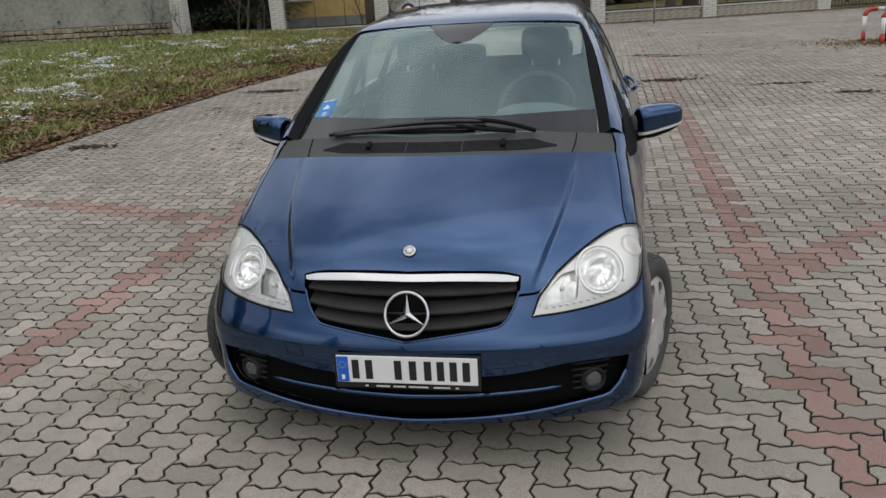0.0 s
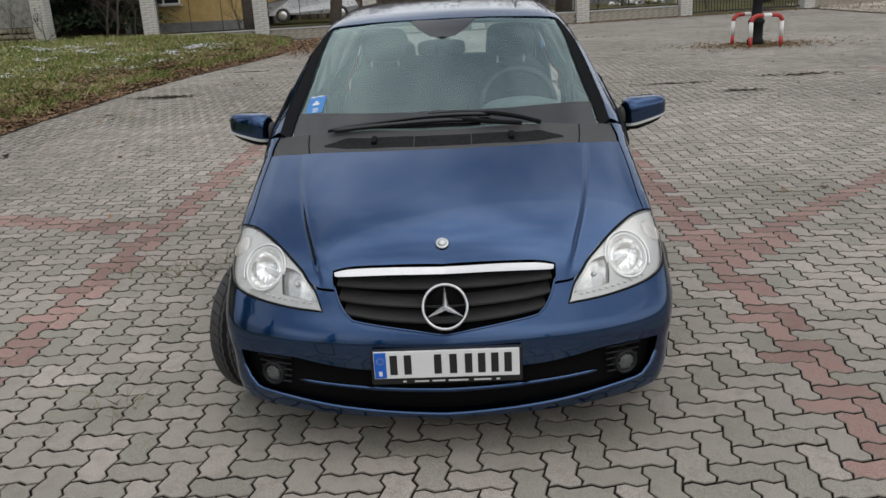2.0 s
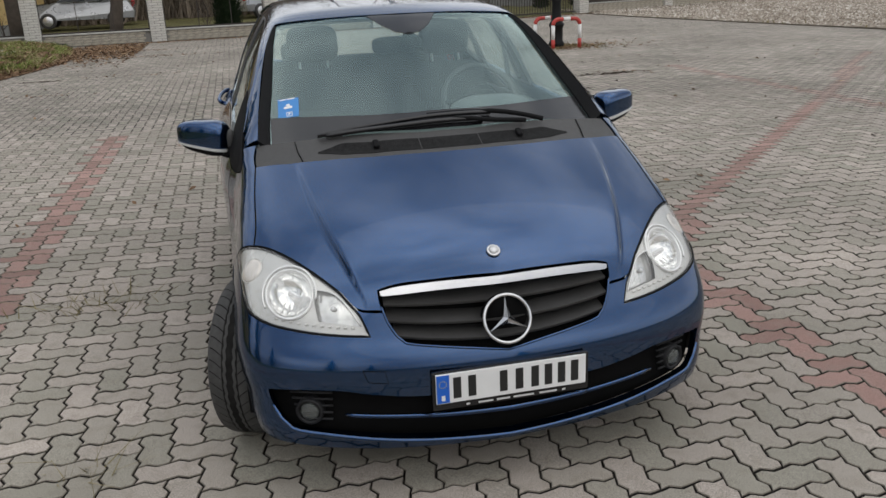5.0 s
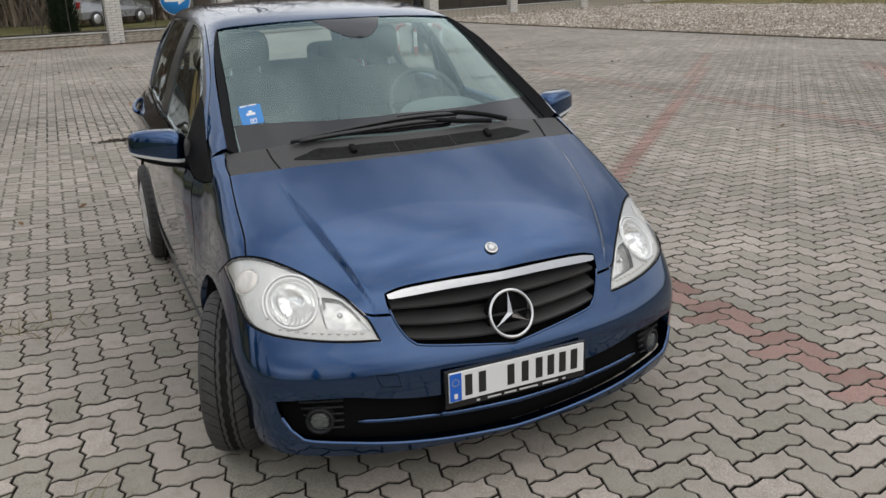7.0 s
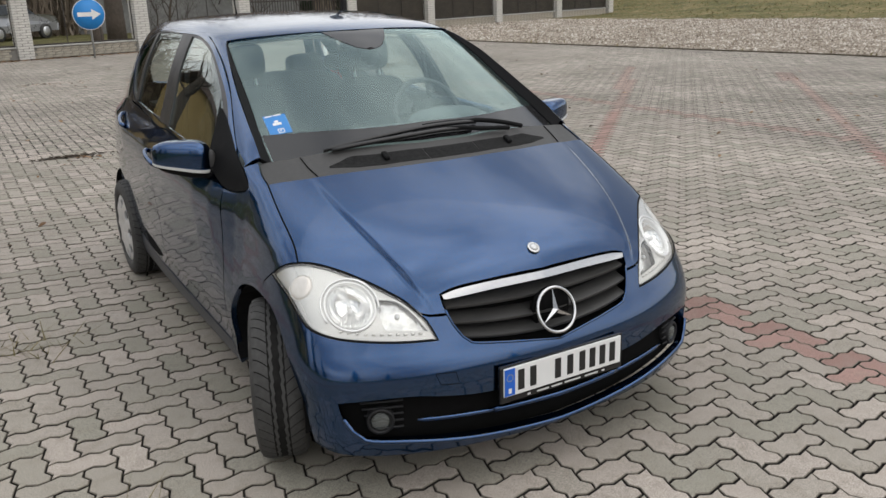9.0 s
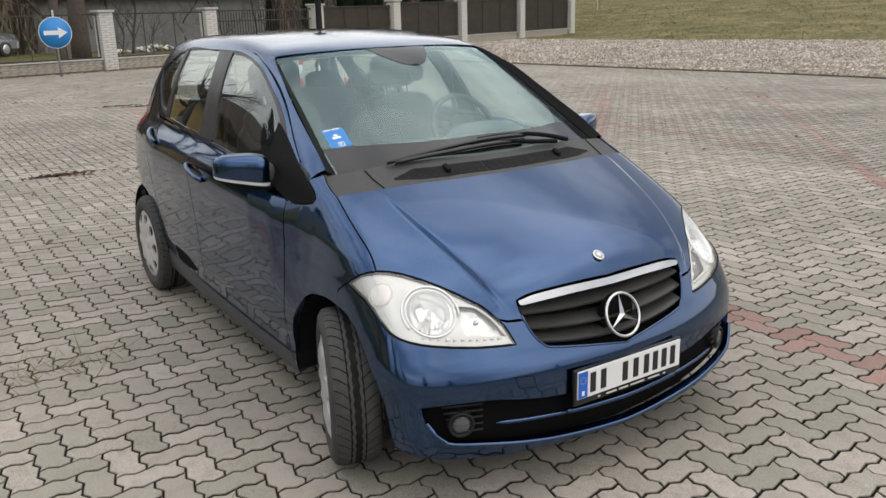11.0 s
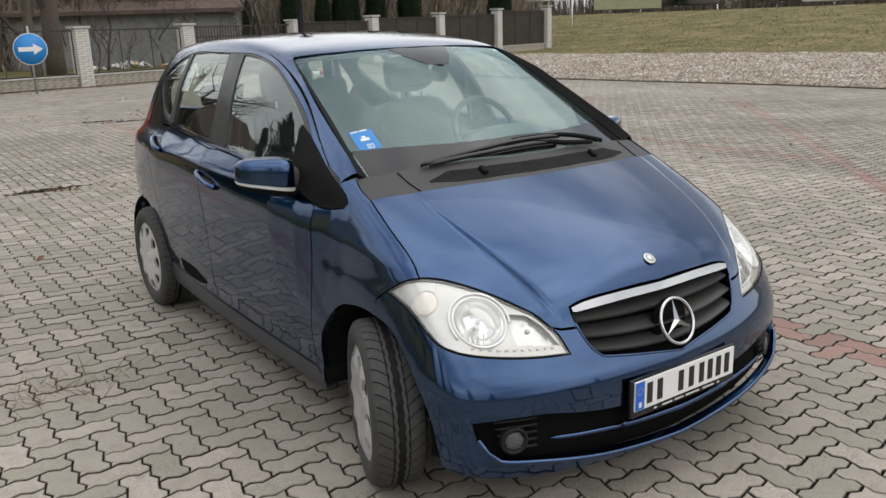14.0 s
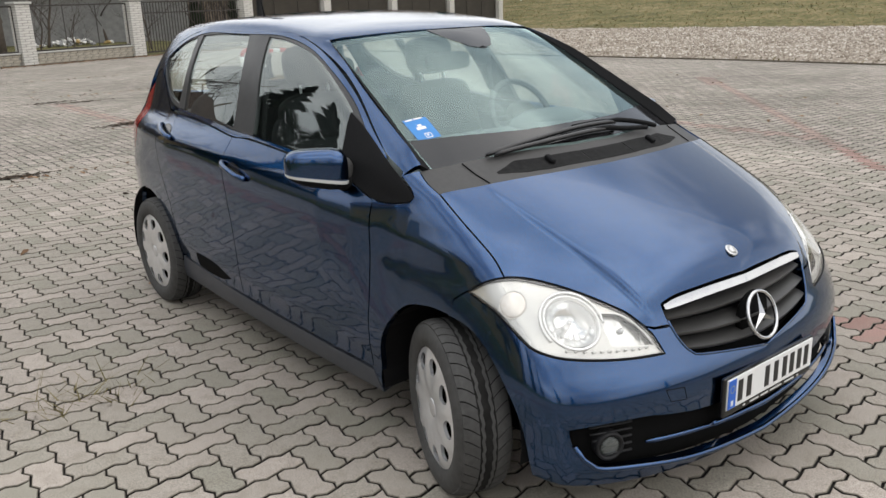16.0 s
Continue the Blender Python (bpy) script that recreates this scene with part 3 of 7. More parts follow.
bumper = panel("front_bumper", [list(reversed(GRILLE_LOW)), list(reversed(GRILLE_SIDE[2:])) + [NOSE_SEAM[0]], NOSE_SEAM, [NOSE_SEAM[-1]] + LAMP_IN[1:],
                                LAMP_LOW, WING_SEAM, [WING_SEAM[-1], (0.889, 0.650, 0.632)], [(0.889, 0.650, 0.632), (0.887, 0.56, 0.622), (0.885, 0.477, 0.588), (0.873, 0.385, 0.493), (0.855, 0.330, 0.373), (0.82, 0.315, 0.20)],
                                [(0.82, 0.315, 0.20), (0.75, 0.20, 0.185), (0.6, 0.12, 0.170), (0.3, 0.05, 0.155), (0, 0.03, 0.148)]],
               "front", PAINT, car, sym=True, step=0.03, holes=[intake])
# near-black sheets paint the deep shade behind intake and grille
panel("intake_back", [list(reversed(INTAKE_UP))[:] , list(reversed(INTAKE_LOW))], "front", SHADE_BLACK, bumper, "near-black sheet for the shade inside the intake", sym=True, sink=0.045, gap=-0.034, depth=0.0)
panel("grille_back", [GRILLE_TOP, GRILLE_SIDE, GRILLE_LOW], "front", SHADE_BLACK, car, sym=True, sink=0.055, gap=-0.015, depth=0.0)

# flanks
ARCH_F = [(1.075, 0.20), (1.062, 0.30), (1.018, 0.455), (0.905, 0.591), (0.788, 0.628), (0.70, 0.634), (0.650, 0.632)]
wing = [flip(BONNET_SIDE), flip(SCUTTLE_SIDE), flip(SCUTTLE_SIDE[-1:]) + flank((0.995, 1.025)), flank((0.995, 1.025), (0.935, 0.990)), flank((0.935, 0.990), (0.914, 0.966), (0.930, 0.948), (1.03, 0.932), (1.10, 0.935)),
        flank((1.10, 0.935), (1.098, 0.822), (1.097, 0.666), (1.105, 0.50), (1.115, 0.38), (1.12, 0.29)), flank((1.12, 0.29), (1.075, 0.20)), flank(*ARCH_F), [tuple(flank((0.650, 0.632))[0])] + flip(WING_SEAM[-1:]), flip(list(reversed(WING_SEAM))), flip(LAMP_UP[:3])]
both_sides("front_wing", wing, "diag", PAINT, car)
SHUT_B = [(2.20, 0.30), (2.188, 0.40), (2.186, 0.555), (2.199, 0.752), (2.207, 0.888), (2.215, 1.035)]
front_doors = both_sides("front_door", [flank((1.10, 0.935), (1.098, 0.822), (1.097, 0.666), (1.105, 0.50), (1.115, 0.38), (1.12, 0.295)), flank((1.12, 0.295), (1.6, 0.29), (2.20, 0.30)), flank(*SHUT_B),
                                        flank((2.215, 1.035), (2.045, 1.040), (1.686, 1.022), (1.30, 0.995), (1.10, 0.935))], "side", PAINT, car, step=0.05)
REAR_SHUT = [(3.02, 1.085), (3.05, 0.97), (3.03, 0.80), (2.965, 0.62), (2.93, 0.48), (2.915, 0.34)]
rear_doors = both_sides("rear_door", [flank(*SHUT_B), flank((2.215, 1.035), (2.5, 1.06), (2.8, 1.08), (3.02, 1.085)), flank(*REAR_SHUT), flank((2.915, 0.34), (2.5, 0.305), (2.20, 0.30))], "side", PAINT, car, step=0.05)
ARCH_R = [(2.965, 0.20), (2.97, 0.33), (3.02, 0.47), (3.12, 0.58), (3.30, 0.632), (3.48, 0.59), (3.59, 0.47), (3.63, 0.33)]
both_sides("rear_wing", [flank(*REAR_SHUT), flank((2.915, 0.34), (2.965, 0.20)), flank(*ARCH_R), flank((3.63, 0.33), (3.70, 0.30)), flank((3.70, 0.30), (3.72, 0.60), (3.62, 0.70), (3.56, 0.84)),
                         flank((3.56, 0.84), (3.44, 0.99), (3.42, 1.10), (3.44, 1.20)), flank((3.44, 1.20), (3.38, 1.27), (3.28, 1.24), (3.15, 1.16), (3.02, 1.085))], "side", PAINT, car, step=0.045)
LAMP_R = [flank((3.565, 0.83), (3.45, 0.99), (3.425, 1.10), (3.445, 1.195)), flank((3.445, 1.195), (3.53, 1.13)), flank((3.53, 1.13), (3.57, 1.0), (3.62, 0.86)), flank((3.62, 0.86), (3.565, 0.83))]
TAIL_RED = plain("red_lamp_plastic", (0.30, 0.012, 0.012), 0.12, vary=0.1, coat=0.6)
both_sides("tail_lamp", LAMP_R, "side", TAIL_RED, car, "red tail lamp", gap=0.001)
SILL_GREY = plain("dusty_blue_grey_sill", (0.045, 0.050, 0.060), 0.42, vary=0.2, scale=20)
both_sides("sill", [flank((1.075, 0.20), (1.12, 0.285)), flank((1.12, 0.285), (1.6, 0.28), (2.2, 0.29), (2.915, 0.33)), flank((2.915, 0.33), (2.965, 0.20)), flank((2.965, 0.20), (2.2, 0.185), (1.6, 0.18), (1.075, 0.20))], "side", SILL_GREY, car, "dark grey rounded sill", depth=0.08)

# flat near-black patch laid over the door paint; no recess is cut
both_sides("jacking_notch", [flank((2.692, 0.397), (2.56, 0.397), (2.444, 0.388)), flank((2.444, 0.388), (2.36, 0.366), (2.303, 0.348)), flank((2.303, 0.348), (2.39, 0.326), (2.472, 0.318)), flank((2.472, 0.318), (2.58, 0.318), (2.690, 0.326)), flank((2.690, 0.326), (2.700, 0.36), (2.692, 0.397))], "side", SHADE_BLACK, car, "flat near-black patch above the sill", sink=-0.0015, gap=0.0, step=0.02, depth=0.004)

# glasshouse
UPPER = [(1.00, 1.035), (1.10, 1.085), (1.2, 1.145), (1.4, 1.268), (1.6, 1.368), (1.8, 1.438), (2.0, 1.474), (2.25, 1.490), (2.6, 1.494), (2.95, 1.478), (3.2, 1.42), (3.36, 1.33), (3.44, 1.20)]
side_frame = [flank(*UPPER), [tuple(q) for q in flank((3.44, 1.20))] + [(-0.50, 3.50, 1.42)], flip(list(reversed(ROOF_EDGE))), flip(list(reversed(PILLAR_IN))), flip([(0.716, 0.960, 1.05), (0.785, 0.995, 1.03)])]
for o in both_sides("roof_frame", side_frame, "diag", PAINT, car, step=0.03):
    ridge(o)
FRONT_TOP = [(1.36, 1.213), (1.49, 1.286), (1.649, 1.358), (1.803, 1.410), (2.023, 1.450), (2.20, 1.462)]
REAR_TOP = [(2.395, 1.468), (2.65, 1.470), (2.915, 1.458)]
front_glass = [flank((1.32, 1.03), (1.345, 1.12), (1.36, 1.213)), flank(*FRONT_TOP), flank((2.20, 1.462), (2.165, 1.38), (2.085, 1.19), (2.045, 1.056)), flank((2.045, 1.056), (1.686, 1.040), (1.32, 1.03))]
rear_glass = [flank((2.245, 1.075), (2.285, 1.24), (2.345, 1.385), (2.395, 1.468)), flank(*REAR_TOP), flank((2.915, 1.458), (2.90, 1.36), (2.87, 1.22), (2.84, 1.100)), flank((2.84, 1.100), (2.5, 1.085), (2.245, 1.075))]
quarter_glass = [flank((2.925, 1.125), (2.935, 1.25), (2.955, 1.36), (2.975, 1.448)), flank((2.975, 1.448), (3.10, 1.425), (3.22, 1.385), (3.31, 1.335)), flank((3.31, 1.335), (3.30, 1.29), (3.20, 1.215), (3.08, 1.155), (2.925, 1.125))]
door_frame = [flank(*[q for q in UPPER if q[0] > 1.05]), flank((3.44, 1.20), (3.38, 1.27), (3.28, 1.24), (3.15, 1.16), (3.02, 1.088)), flank((3.02, 1.088), (2.8, 1.083), (2.5, 1.063), (2.215, 1.038), (2.045, 1.043), (1.686, 1.025), (1.30, 0.998), (1.10, 0.940)), flank((1.10, 0.940), (1.04, 0.975), (1.03, 1.01), (1.10, 1.085))]
# body-colour rim round the side windows, then the black pillars behind it
RIM_IN = [flank((1.20, 1.120), (1.38, 1.243), (1.6, 1.349), (1.8, 1.420), (2.02, 1.458), (2.25, 1.473), (2.6, 1.477), (2.93, 1.462), (3.16, 1.41), (3.32, 1.333)), flank((3.32, 1.333), (3.30, 1.27), (3.19, 1.195), (3.06, 1.130), (2.92, 1.106)),
          flank((2.92, 1.106), (2.5, 1.086), (2.22, 1.063), (2.045, 1.058), (1.686, 1.040), (1.34, 1.015), (1.12, 0.952)), flank((1.12, 0.952), (1.06, 0.985), (1.06, 1.03), (1.20, 1.120))]
both_sides("window_rim", door_frame, "diag", PAINT, car, step=0.025, gap=0.002, holes=[RIM_IN], depth=0.02)
WINDOW_TRIM = plain("satin_black_window_trim", (0.018, 0.018, 0.019), 0.38, vary=0.2, scale=100)
both_sides("window_trim", RIM_IN, "diag", WINDOW_TRIM, car, "satin black window pillars", step=0.025, sink=0.003, holes=[front_glass, rear_glass, quarter_glass], gap=0.0005, depth=0.02)
for nm, g in (("front_window", front_glass), ("rear_window", rear_glass), ("quarter_window", quarter_glass)):
    for o in both_sides(nm, g, "diag", SIDE_GLASS, car, "tinted side glass", step=0.04, sink=0.008, depth=0.0, gap=-0.002):
        o.visible_shadow = False

# tail
REAR_GLASS = clear_glass("pale_rear_glass", (0.90, 0.94, 0.92), 1.5)
REAR_WIN = [[(0, 0, 1.10), (0.30, 0, 1.10), (0.52, 0, 1.13)], [(0.52, 0, 1.13), (0.53, 0, 1.25), (0.47, 0, 1.40)], [(0.47, 0, 1.40), (0.25, 0, 1.43), (0, 0, 1.435)]]
rear_full = REAR_WIN + [flip(list(reversed(c))) for c in reversed(REAR_WIN)]
tailgate = panel("tailgate", [[(0, 0, 0.62), (0.50, 0, 0.62)], [(0.50, 0, 0.62), (0.55, 0, 0.85)], [(0.55, 0, 0.85), (0.62, 0, 1.1), (0.60, 0, 1.25), (0.52, 0, 1.46)], [(0.52, 0, 1.46), (0.25, 0, 1.475), (0, 0, 1.48)]], "back", PAINT, car, sym=True, step=0.05, holes=[rear_full])
rear_pane = panel("rear_window", REAR_WIN, "back", REAR_GLASS, tailgate, sym=True, step=0.06, sink=0.003, depth=0.0)
rear_pane.visible_shadow = False
panel("rear_bumper", [[(0, 0, 0.20), (0.4, 0, 0.20), (0.74, 0, 0.24)], [(0.74, 0, 0.24), (0.76, 0, 0.45), (0.72, 0, 0.61)], [(0.72, 0, 0.61), (0.3, 0, 0.61), (0, 0, 0.61)]], "back", PAINT, car, sym=True, step=0.06)
both_sides("rear_corner", [[(-0.50, 0, 0.625), (-0.72, 0, 0.625)], [(-0.72, 0, 0.625), (-0.74, 0, 0.85), (-0.70, 0, 1.1), (-0.64, 0, 1.25), (-0.56, 0, 1.44)], [(-0.56, 0, 1.44), (-0.525, 0, 1.46), (-0.60, 0, 1.25), (-0.62, 0, 1.1), (-0.55, 0, 0.85), (-0.50, 0, 0.625)]], "back", PAINT, car, step=0.04, gap=0.001)

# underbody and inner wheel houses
# plain blocks, coloured near black as the shade under the body
part("underbody", box_mesh(1.36, 3.2, 0.20, (0, 2.05, 0.30), 0.04), SHADE_BLACK, car)
part("engine_bay", box_mesh(1.1, 0.62, 0.40, (0, 0.56, 0.38), 0.05), SHADE_BLACK, car)
for s in (-1, 1):
    for cy in (0.70, 3.30):
        v, f = [], []
        for k in range(19):
            a = math.radians(-12 + 204 * k / 18)
            for x in (0.50, 0.845):
                v.append((s * x, cy + 0.365 * math.cos(a), 0.30 + 0.345 * math.sin(a)))
        f = [(2 * k, 2 * k + 1, 2 * k + 3, 2 * k + 2) for k in range(18)]
        raw("wheel_house", v, f, BLACK_TRIM, car)


# wheels
def wheel(name, at, steer, side):
    w = new(name)
    w.parent = car
    w.matrix_local = pose(*at, 0, 0, steer) @ Matrix.Diagonal((side * 0.93, 0.97, 0.97, 1))
    R, H = 0.302, 0.092
    prof = [(0.205, -0.07), (0.215, -H), (0.25, -H - 0.008), (0.280, -H - 0.002), (0.295, -0.078), (0.301, -0.05), (R, -0.022), (R - 0.007, -0.020), (R - 0.007, -0.013), (R, -0.011), (R, 0.011), (R - 0.007, 0.013), (R - 0.007, 0.020), (R, 0.022),
            (0.301, 0.05), (0.295, 0.078), (0.280, H + 0.002), (0.25, H + 0.008), (0.215, H), (0.205, 0.07)]
    tyre = lathe("tyre", prof, RUBBER, w, "dusty black tyre", sides=64, axis="x")
    # curved tread cuts: raised lugs on both shoulders
    v, f = [], []
    for k in range(44):
        a0 = 2 * math.pi * k / 44
        for sgn in (-1, 1):
            base = len(v)
            for i in range(5):
                s = i / 4
                x = sgn * (0.031 + 0.053 * s)
                a = a0 + (0.10 * (1 - s) ** 1.5 if sgn > 0 else 0.10 * (1 - s) ** 1.5 + 0.07)
                r = R + 0.0035 - 0.0095 * s**3
                for da in (0.0, 0.127):
                    v.append((x, (r) * math.cos(a + da), r * math.sin(a + da)))
                    v.append((x, (r - 0.012) * math.cos(a + da), (r - 0.012) * math.sin(a + da)))
            for i in range(4):
                q = base + i * 4
                f += [(q, q + 4, q + 6, q + 2), (q, q + 1, q + 5, q + 4), (q + 2, q + 6, q + 7, q + 3)]
            f += [(base, base + 2, base + 3, base + 1), (base + 16, base + 17, base + 19, base + 18)]
    for sgn in (-1, 1):
        base = len(v)
        for k in range(132):
            a = 2 * math.pi * k / 132
            wave = 0.003 * math.sin(a * 44)
            for x in (sgn * 0.013 + wave, sgn * 0.0245 + wave):
                v.append((x, (R + 0.0035) * math.cos(a), (R + 0.0035) * math.sin(a)))
        for k in range(132):
            q, n = base + 2 * k, base + 2 * ((k + 1) % 132)
            f.append((q, q + 1, n + 1, n))
    tagged(raw("tread", v, f, RUBBER, w, "worn grey tread blocks"), kind="stuff")
    # dark ring under the lugs: groove shade put into colour
    lathe("groove_base", [(0.2945, -0.082), (0.3015, -0.05), (R + 0.0004, -0.03), (R + 0.0004, 0.03), (0.3015, 0.05), (0.2945, 0.082)], GROOVE_SHADE, w, "dark ring for the shade in the tread grooves", sides=64, axis="x", caps=False)
    # cover with vent holes
    ring = np.array([(0.212 * math.cos(a), 0.212 * math.sin(a)) for a in np.linspace(0, 2 * math.pi, 72, endpoint=False)])
    cuts = []
    for k in range(9):
        a = 2 * math.pi * (k + 0.5) / 9
        c = []
        for q in np.linspace(0, 2 * math.pi, 14, endpoint=False):
            rr, tt = 0.163 + 0.030 * math.sin(q), 0.032 * math.cos(q) * (1.0 + 0.35 * math.sin(q))
            c.append((rr * math.cos(a) - tt * math.sin(a), rr * math.sin(a) + tt * math.cos(a)))
        cuts.append(np.array(c))
    uv, tri = fill_loop(ring, cuts, 0.017)
    rad, ang = np.hypot(uv[:, 0], uv[:, 1]), np.arctan2(uv[:, 1], uv[:, 0])
    rib = 0.006 * np.exp(-((np.mod(ang * 9 / (2 * math.pi), 1.0) - 0.0) / 0.16) ** 2) + 0.006 * np.exp(-((np.mod(ang * 9 / (2 * math.pi), 1.0) - 1.0) / 0.16) ** 2)
    out = -0.090 - 0.012 * np.clip(1 - ((rad - 0.10) / 0.10) ** 2, 0, 1) - rib * np.clip((rad - 0.05) / 0.05, 0, 1) * np.clip((0.2 - rad) / 0.03, 0, 1) + 0.010 * np.exp(-(rad / 0.035) ** 2) + 0.006 * np.clip((rad - 0.20) / 0.012, 0, 1)
    verts = [(o, a, b) for o, (a, b) in zip(out, uv)]
    faces = [tuple(int(i) for i in t) for t in tri]
    first = faces[0]
    va, vb, vc = [Vector(verts[i]) for i in first]
    if (vb - va).cross(vc - va).x > 0:
        faces = [q[::-1] for q in faces]
    for i, j in border(faces):
        b = len(verts)
        verts += [verts[i], verts[j], (verts[j][0] + 0.012, *verts[j][1:]), (verts[i][0] + 0.012, *verts[i][1:])]
        faces.append((b, b + 3, b + 2, b + 1))
    cover = raw("wheel_cover", verts, faces, SILVER, w, "silver plastic wheel cover with nine vents", smooth=True)
    lathe("hub_badge", [(0.034, -0.086), (0.034, -0.093), (0.028, -0.096), (0.0, -0.096)], SILVER, cover, sides=24, axis="x")
    # near-black discs give the shade seen through the vents
    lathe("rim", [(0.21, -0.06), (0.195, -0.055), (0.10, -0.045), (0.0, -0.045)], SHADE_BLACK, w, sides=32, axis="x")
    lathe("rim_barrel", [(0.207, -0.075), (0.20, -0.06), (0.19, 0.07), (0.12, 0.075), (0.0, 0.075)], SHADE_BLACK, w, sides=32, axis="x")
    return w


STEER = -20.0
wheel("front_wheel", (-0.804, 0.690, 0.293), STEER, 1)
wheel("front_wheel", (0.804, 0.690, 0.293), STEER, -1)
wheel("rear_wheel", (-0.800, 3.23, 0.293), 0, 1)
wheel("rear_wheel", (0.800, 3.23, 0.293), 0, -1)

# ---- grille ----
grille = panel("grille", [[(0, 0.15, 0.697), (0.20, 0.160, 0.697), (0.33, 0.172, 0.691), (0.394, 0.176, 0.680)], [(0.394, 0.176, 0.680), (0.394, 0.165, 0.668), (0.385, 0.16, 0.666)], [(0.385, 0.16, 0.666), (0.2, 0.14, 0.673), (0, 0.13, 0.674)]],
               "front", CHROME, car, "bright chrome grille strip", sym=True, gap=0.0, sink=-0.004, step=0.02, depth=0.03)


def grille_half(z):
    return float(np.interp(z, [0.483, 0.50, 0.515, 0.53, 0.552, 0.595, 0.64, 0.68], [0.02, 0.13, 0.235, 0.33, 0.358, 0.380, 0.393, 0.396])) - 0.004


def louvre(z_mid, z_end, rise):
    """One sloping slat of the grille; it sags towards the middle."""
    half = grille_half(z_end) * 1.055
    rows = []
    for k in range(33):
        u = -1 + k / 16
        z = z_mid + (z_end - z_mid) * u * u
        x = half * u
        th = math.atan2(x, 1 - 0.1)
        pts = to_skin(np.array([[th, z], [th, z + rise]]), "front")
        way = np.array([0.0, 1.0, 0.0])
        front, back = pts[0] + way * 0.010, pts[1] + way * 0.075
        rows.append([front + (0, 0, 0.004), front, front - (0, -0.003, 0.006), back - (0, 0, 0.012), back])
    v, f, m = [], [], 5
    for r in rows:
        v += [tuple(q) for q in r]
    for i in range(len(rows) - 1):
        for k in range(m):
            a, b = i * m + k, i * m + (k + 1) % m
            f.append((a, a + m, b + m, b))
    raw("slat", v, f, SLAT, grille)


SLAT = plain("dark_grey_slat_plastic", (0.036, 0.035, 0.034), 0.36, vary=0.15, scale=90)
louvre(0.626, 0.637, 0.030)
louvre(0.566, 0.590, 0.030)
louvre(0.516, 0.545, 0.028)
# thin body-colour edge round the opening
for s in (-1, 1):
    tube("grille_edge", [(s * q[0], q[1] - 0.001, q[2] - 0.004) for q in [tuple(v) for v in to_skin(to_plane(np.array(spline(GRILLE_SIDE[1:] + GRILLE_LOW[1:], 0.03)), "front"), "front")]], 0.0045, PAINT, bumper)


def star(name, r, parent, m):
    """Round emblem: a ring with three tapering arms."""
    e = new(name)
    e.parent = parent
    e.matrix_local = m
    v, f = [], []
    for k in range(48):
        a = 2 * math.pi * k / 48
        for j in range(8):
            b = 2 * math.pi * j / 8
            rr = r + r * 0.085 * math.cos(b)
            v.append((rr * math.sin(a), r * 0.10 * math.sin(b), rr * math.cos(a)))
    for k in range(48):
        for j in range(8):
            f.append((k * 8 + j, k * 8 + (j + 1) % 8, ((k + 1) % 48) * 8 + (j + 1) % 8, ((k + 1) % 48) * 8 + j))
    raw("ring", v, f, CHROME, e, "chrome ring", smooth=True)
    for k in range(3):
        v, f = [], []
        a = 2 * math.pi * k / 3
        d, s = (math.sin(a), math.cos(a)), (math.cos(a), -math.sin(a))
        d2 = (math.sin(a + math.pi / 3), math.cos(a + math.pi / 3))
        d3 = (math.sin(a - math.pi / 3), math.cos(a - math.pi / 3))
        b = len(v)
        v += [(0, -r * 0.16, 0), (d[0] * r * 0.97, -r * 0.05, d[1] * r * 0.97), (d2[0] * r * 0.17, 0.0, d2[1] * r * 0.17), (d3[0] * r * 0.17, 0.0, d3[1] * r * 0.17)]
        f += [(b, b + 1, b + 2), (b, b + 3, b + 1), (b + 1, b + 3, b + 2)]
        raw("arm", v, f, CHROME, e)
    return e


star("emblem", 0.078, car, pose(0.003, 0.072, 0.575, -22))
lathe("emblem_back", [(0.078, 0.0), (0.078, 0.02)], SHADE_BLACK, grille, sides=32, axis="y", at=(0.003, 0.100, 0.570))
badge = lathe("bonnet_badge", [(0.0, 0.004), (0.016, 0.004), (0.018, 0.0045), (0.022, 0.004), (0.0255, 0.0)], CHROME, car, "small round silver badge", sides=28)
badge.matrix_local = pose(-0.001, 0.200, 0.7685, 36)
lathe("badge_face", [(0.0, 0.0048), (0.0175, 0.0044)], PLATE_WHITE, badge, "white enamel face", sides=24)

# ---- number plate ----
holder = part("plate_holder", box_mesh(0.535, 0.016, 0.135, (0, 0.030, 0.373), 0.006), GLOSS_BLACK, bumper, "black plastic plate holder")
plate = part("number_plate", box_mesh(0.512, 0.006, 0.104, (0, 0.0200, 0.383), 0.0025), PLATE_WHITE, bumper, "white plate with a blue band")
part("blue_band", box_mesh(0.042, 0.002, 0.098, (-0.233, 0.0162, 0.383), 0.0008), PLATE_BLUE, plate)
part("band_mark", box_mesh(0.012, 0.0015, 0.018, (-0.233, 0.0150, 0.352), 0.0), PLATE_WHITE, plate)
for k in range(12):
    a = 2 * math.pi * k / 12
    part("star_dot", box_mesh(0.0028, 0.0015, 0.0028, (-0.233 + 0.012 * math.sin(a), 0.0150, 0.400 + 0.012 * math.cos(a)), 0.0), plain("yellow_print", (0.45, 0.40, 0.10), 0.5) if k == 0 else bpy.data.materials["yellow_print"], plate)
for x in (-0.186, -0.136, -0.030, 0.024, 0.078, 0.124, 0.170, 0.216):
    part("bar", box_mesh(0.026, 0.0016, 0.074, (x, 0.0164, 0.383), 0.0), INK, plate)
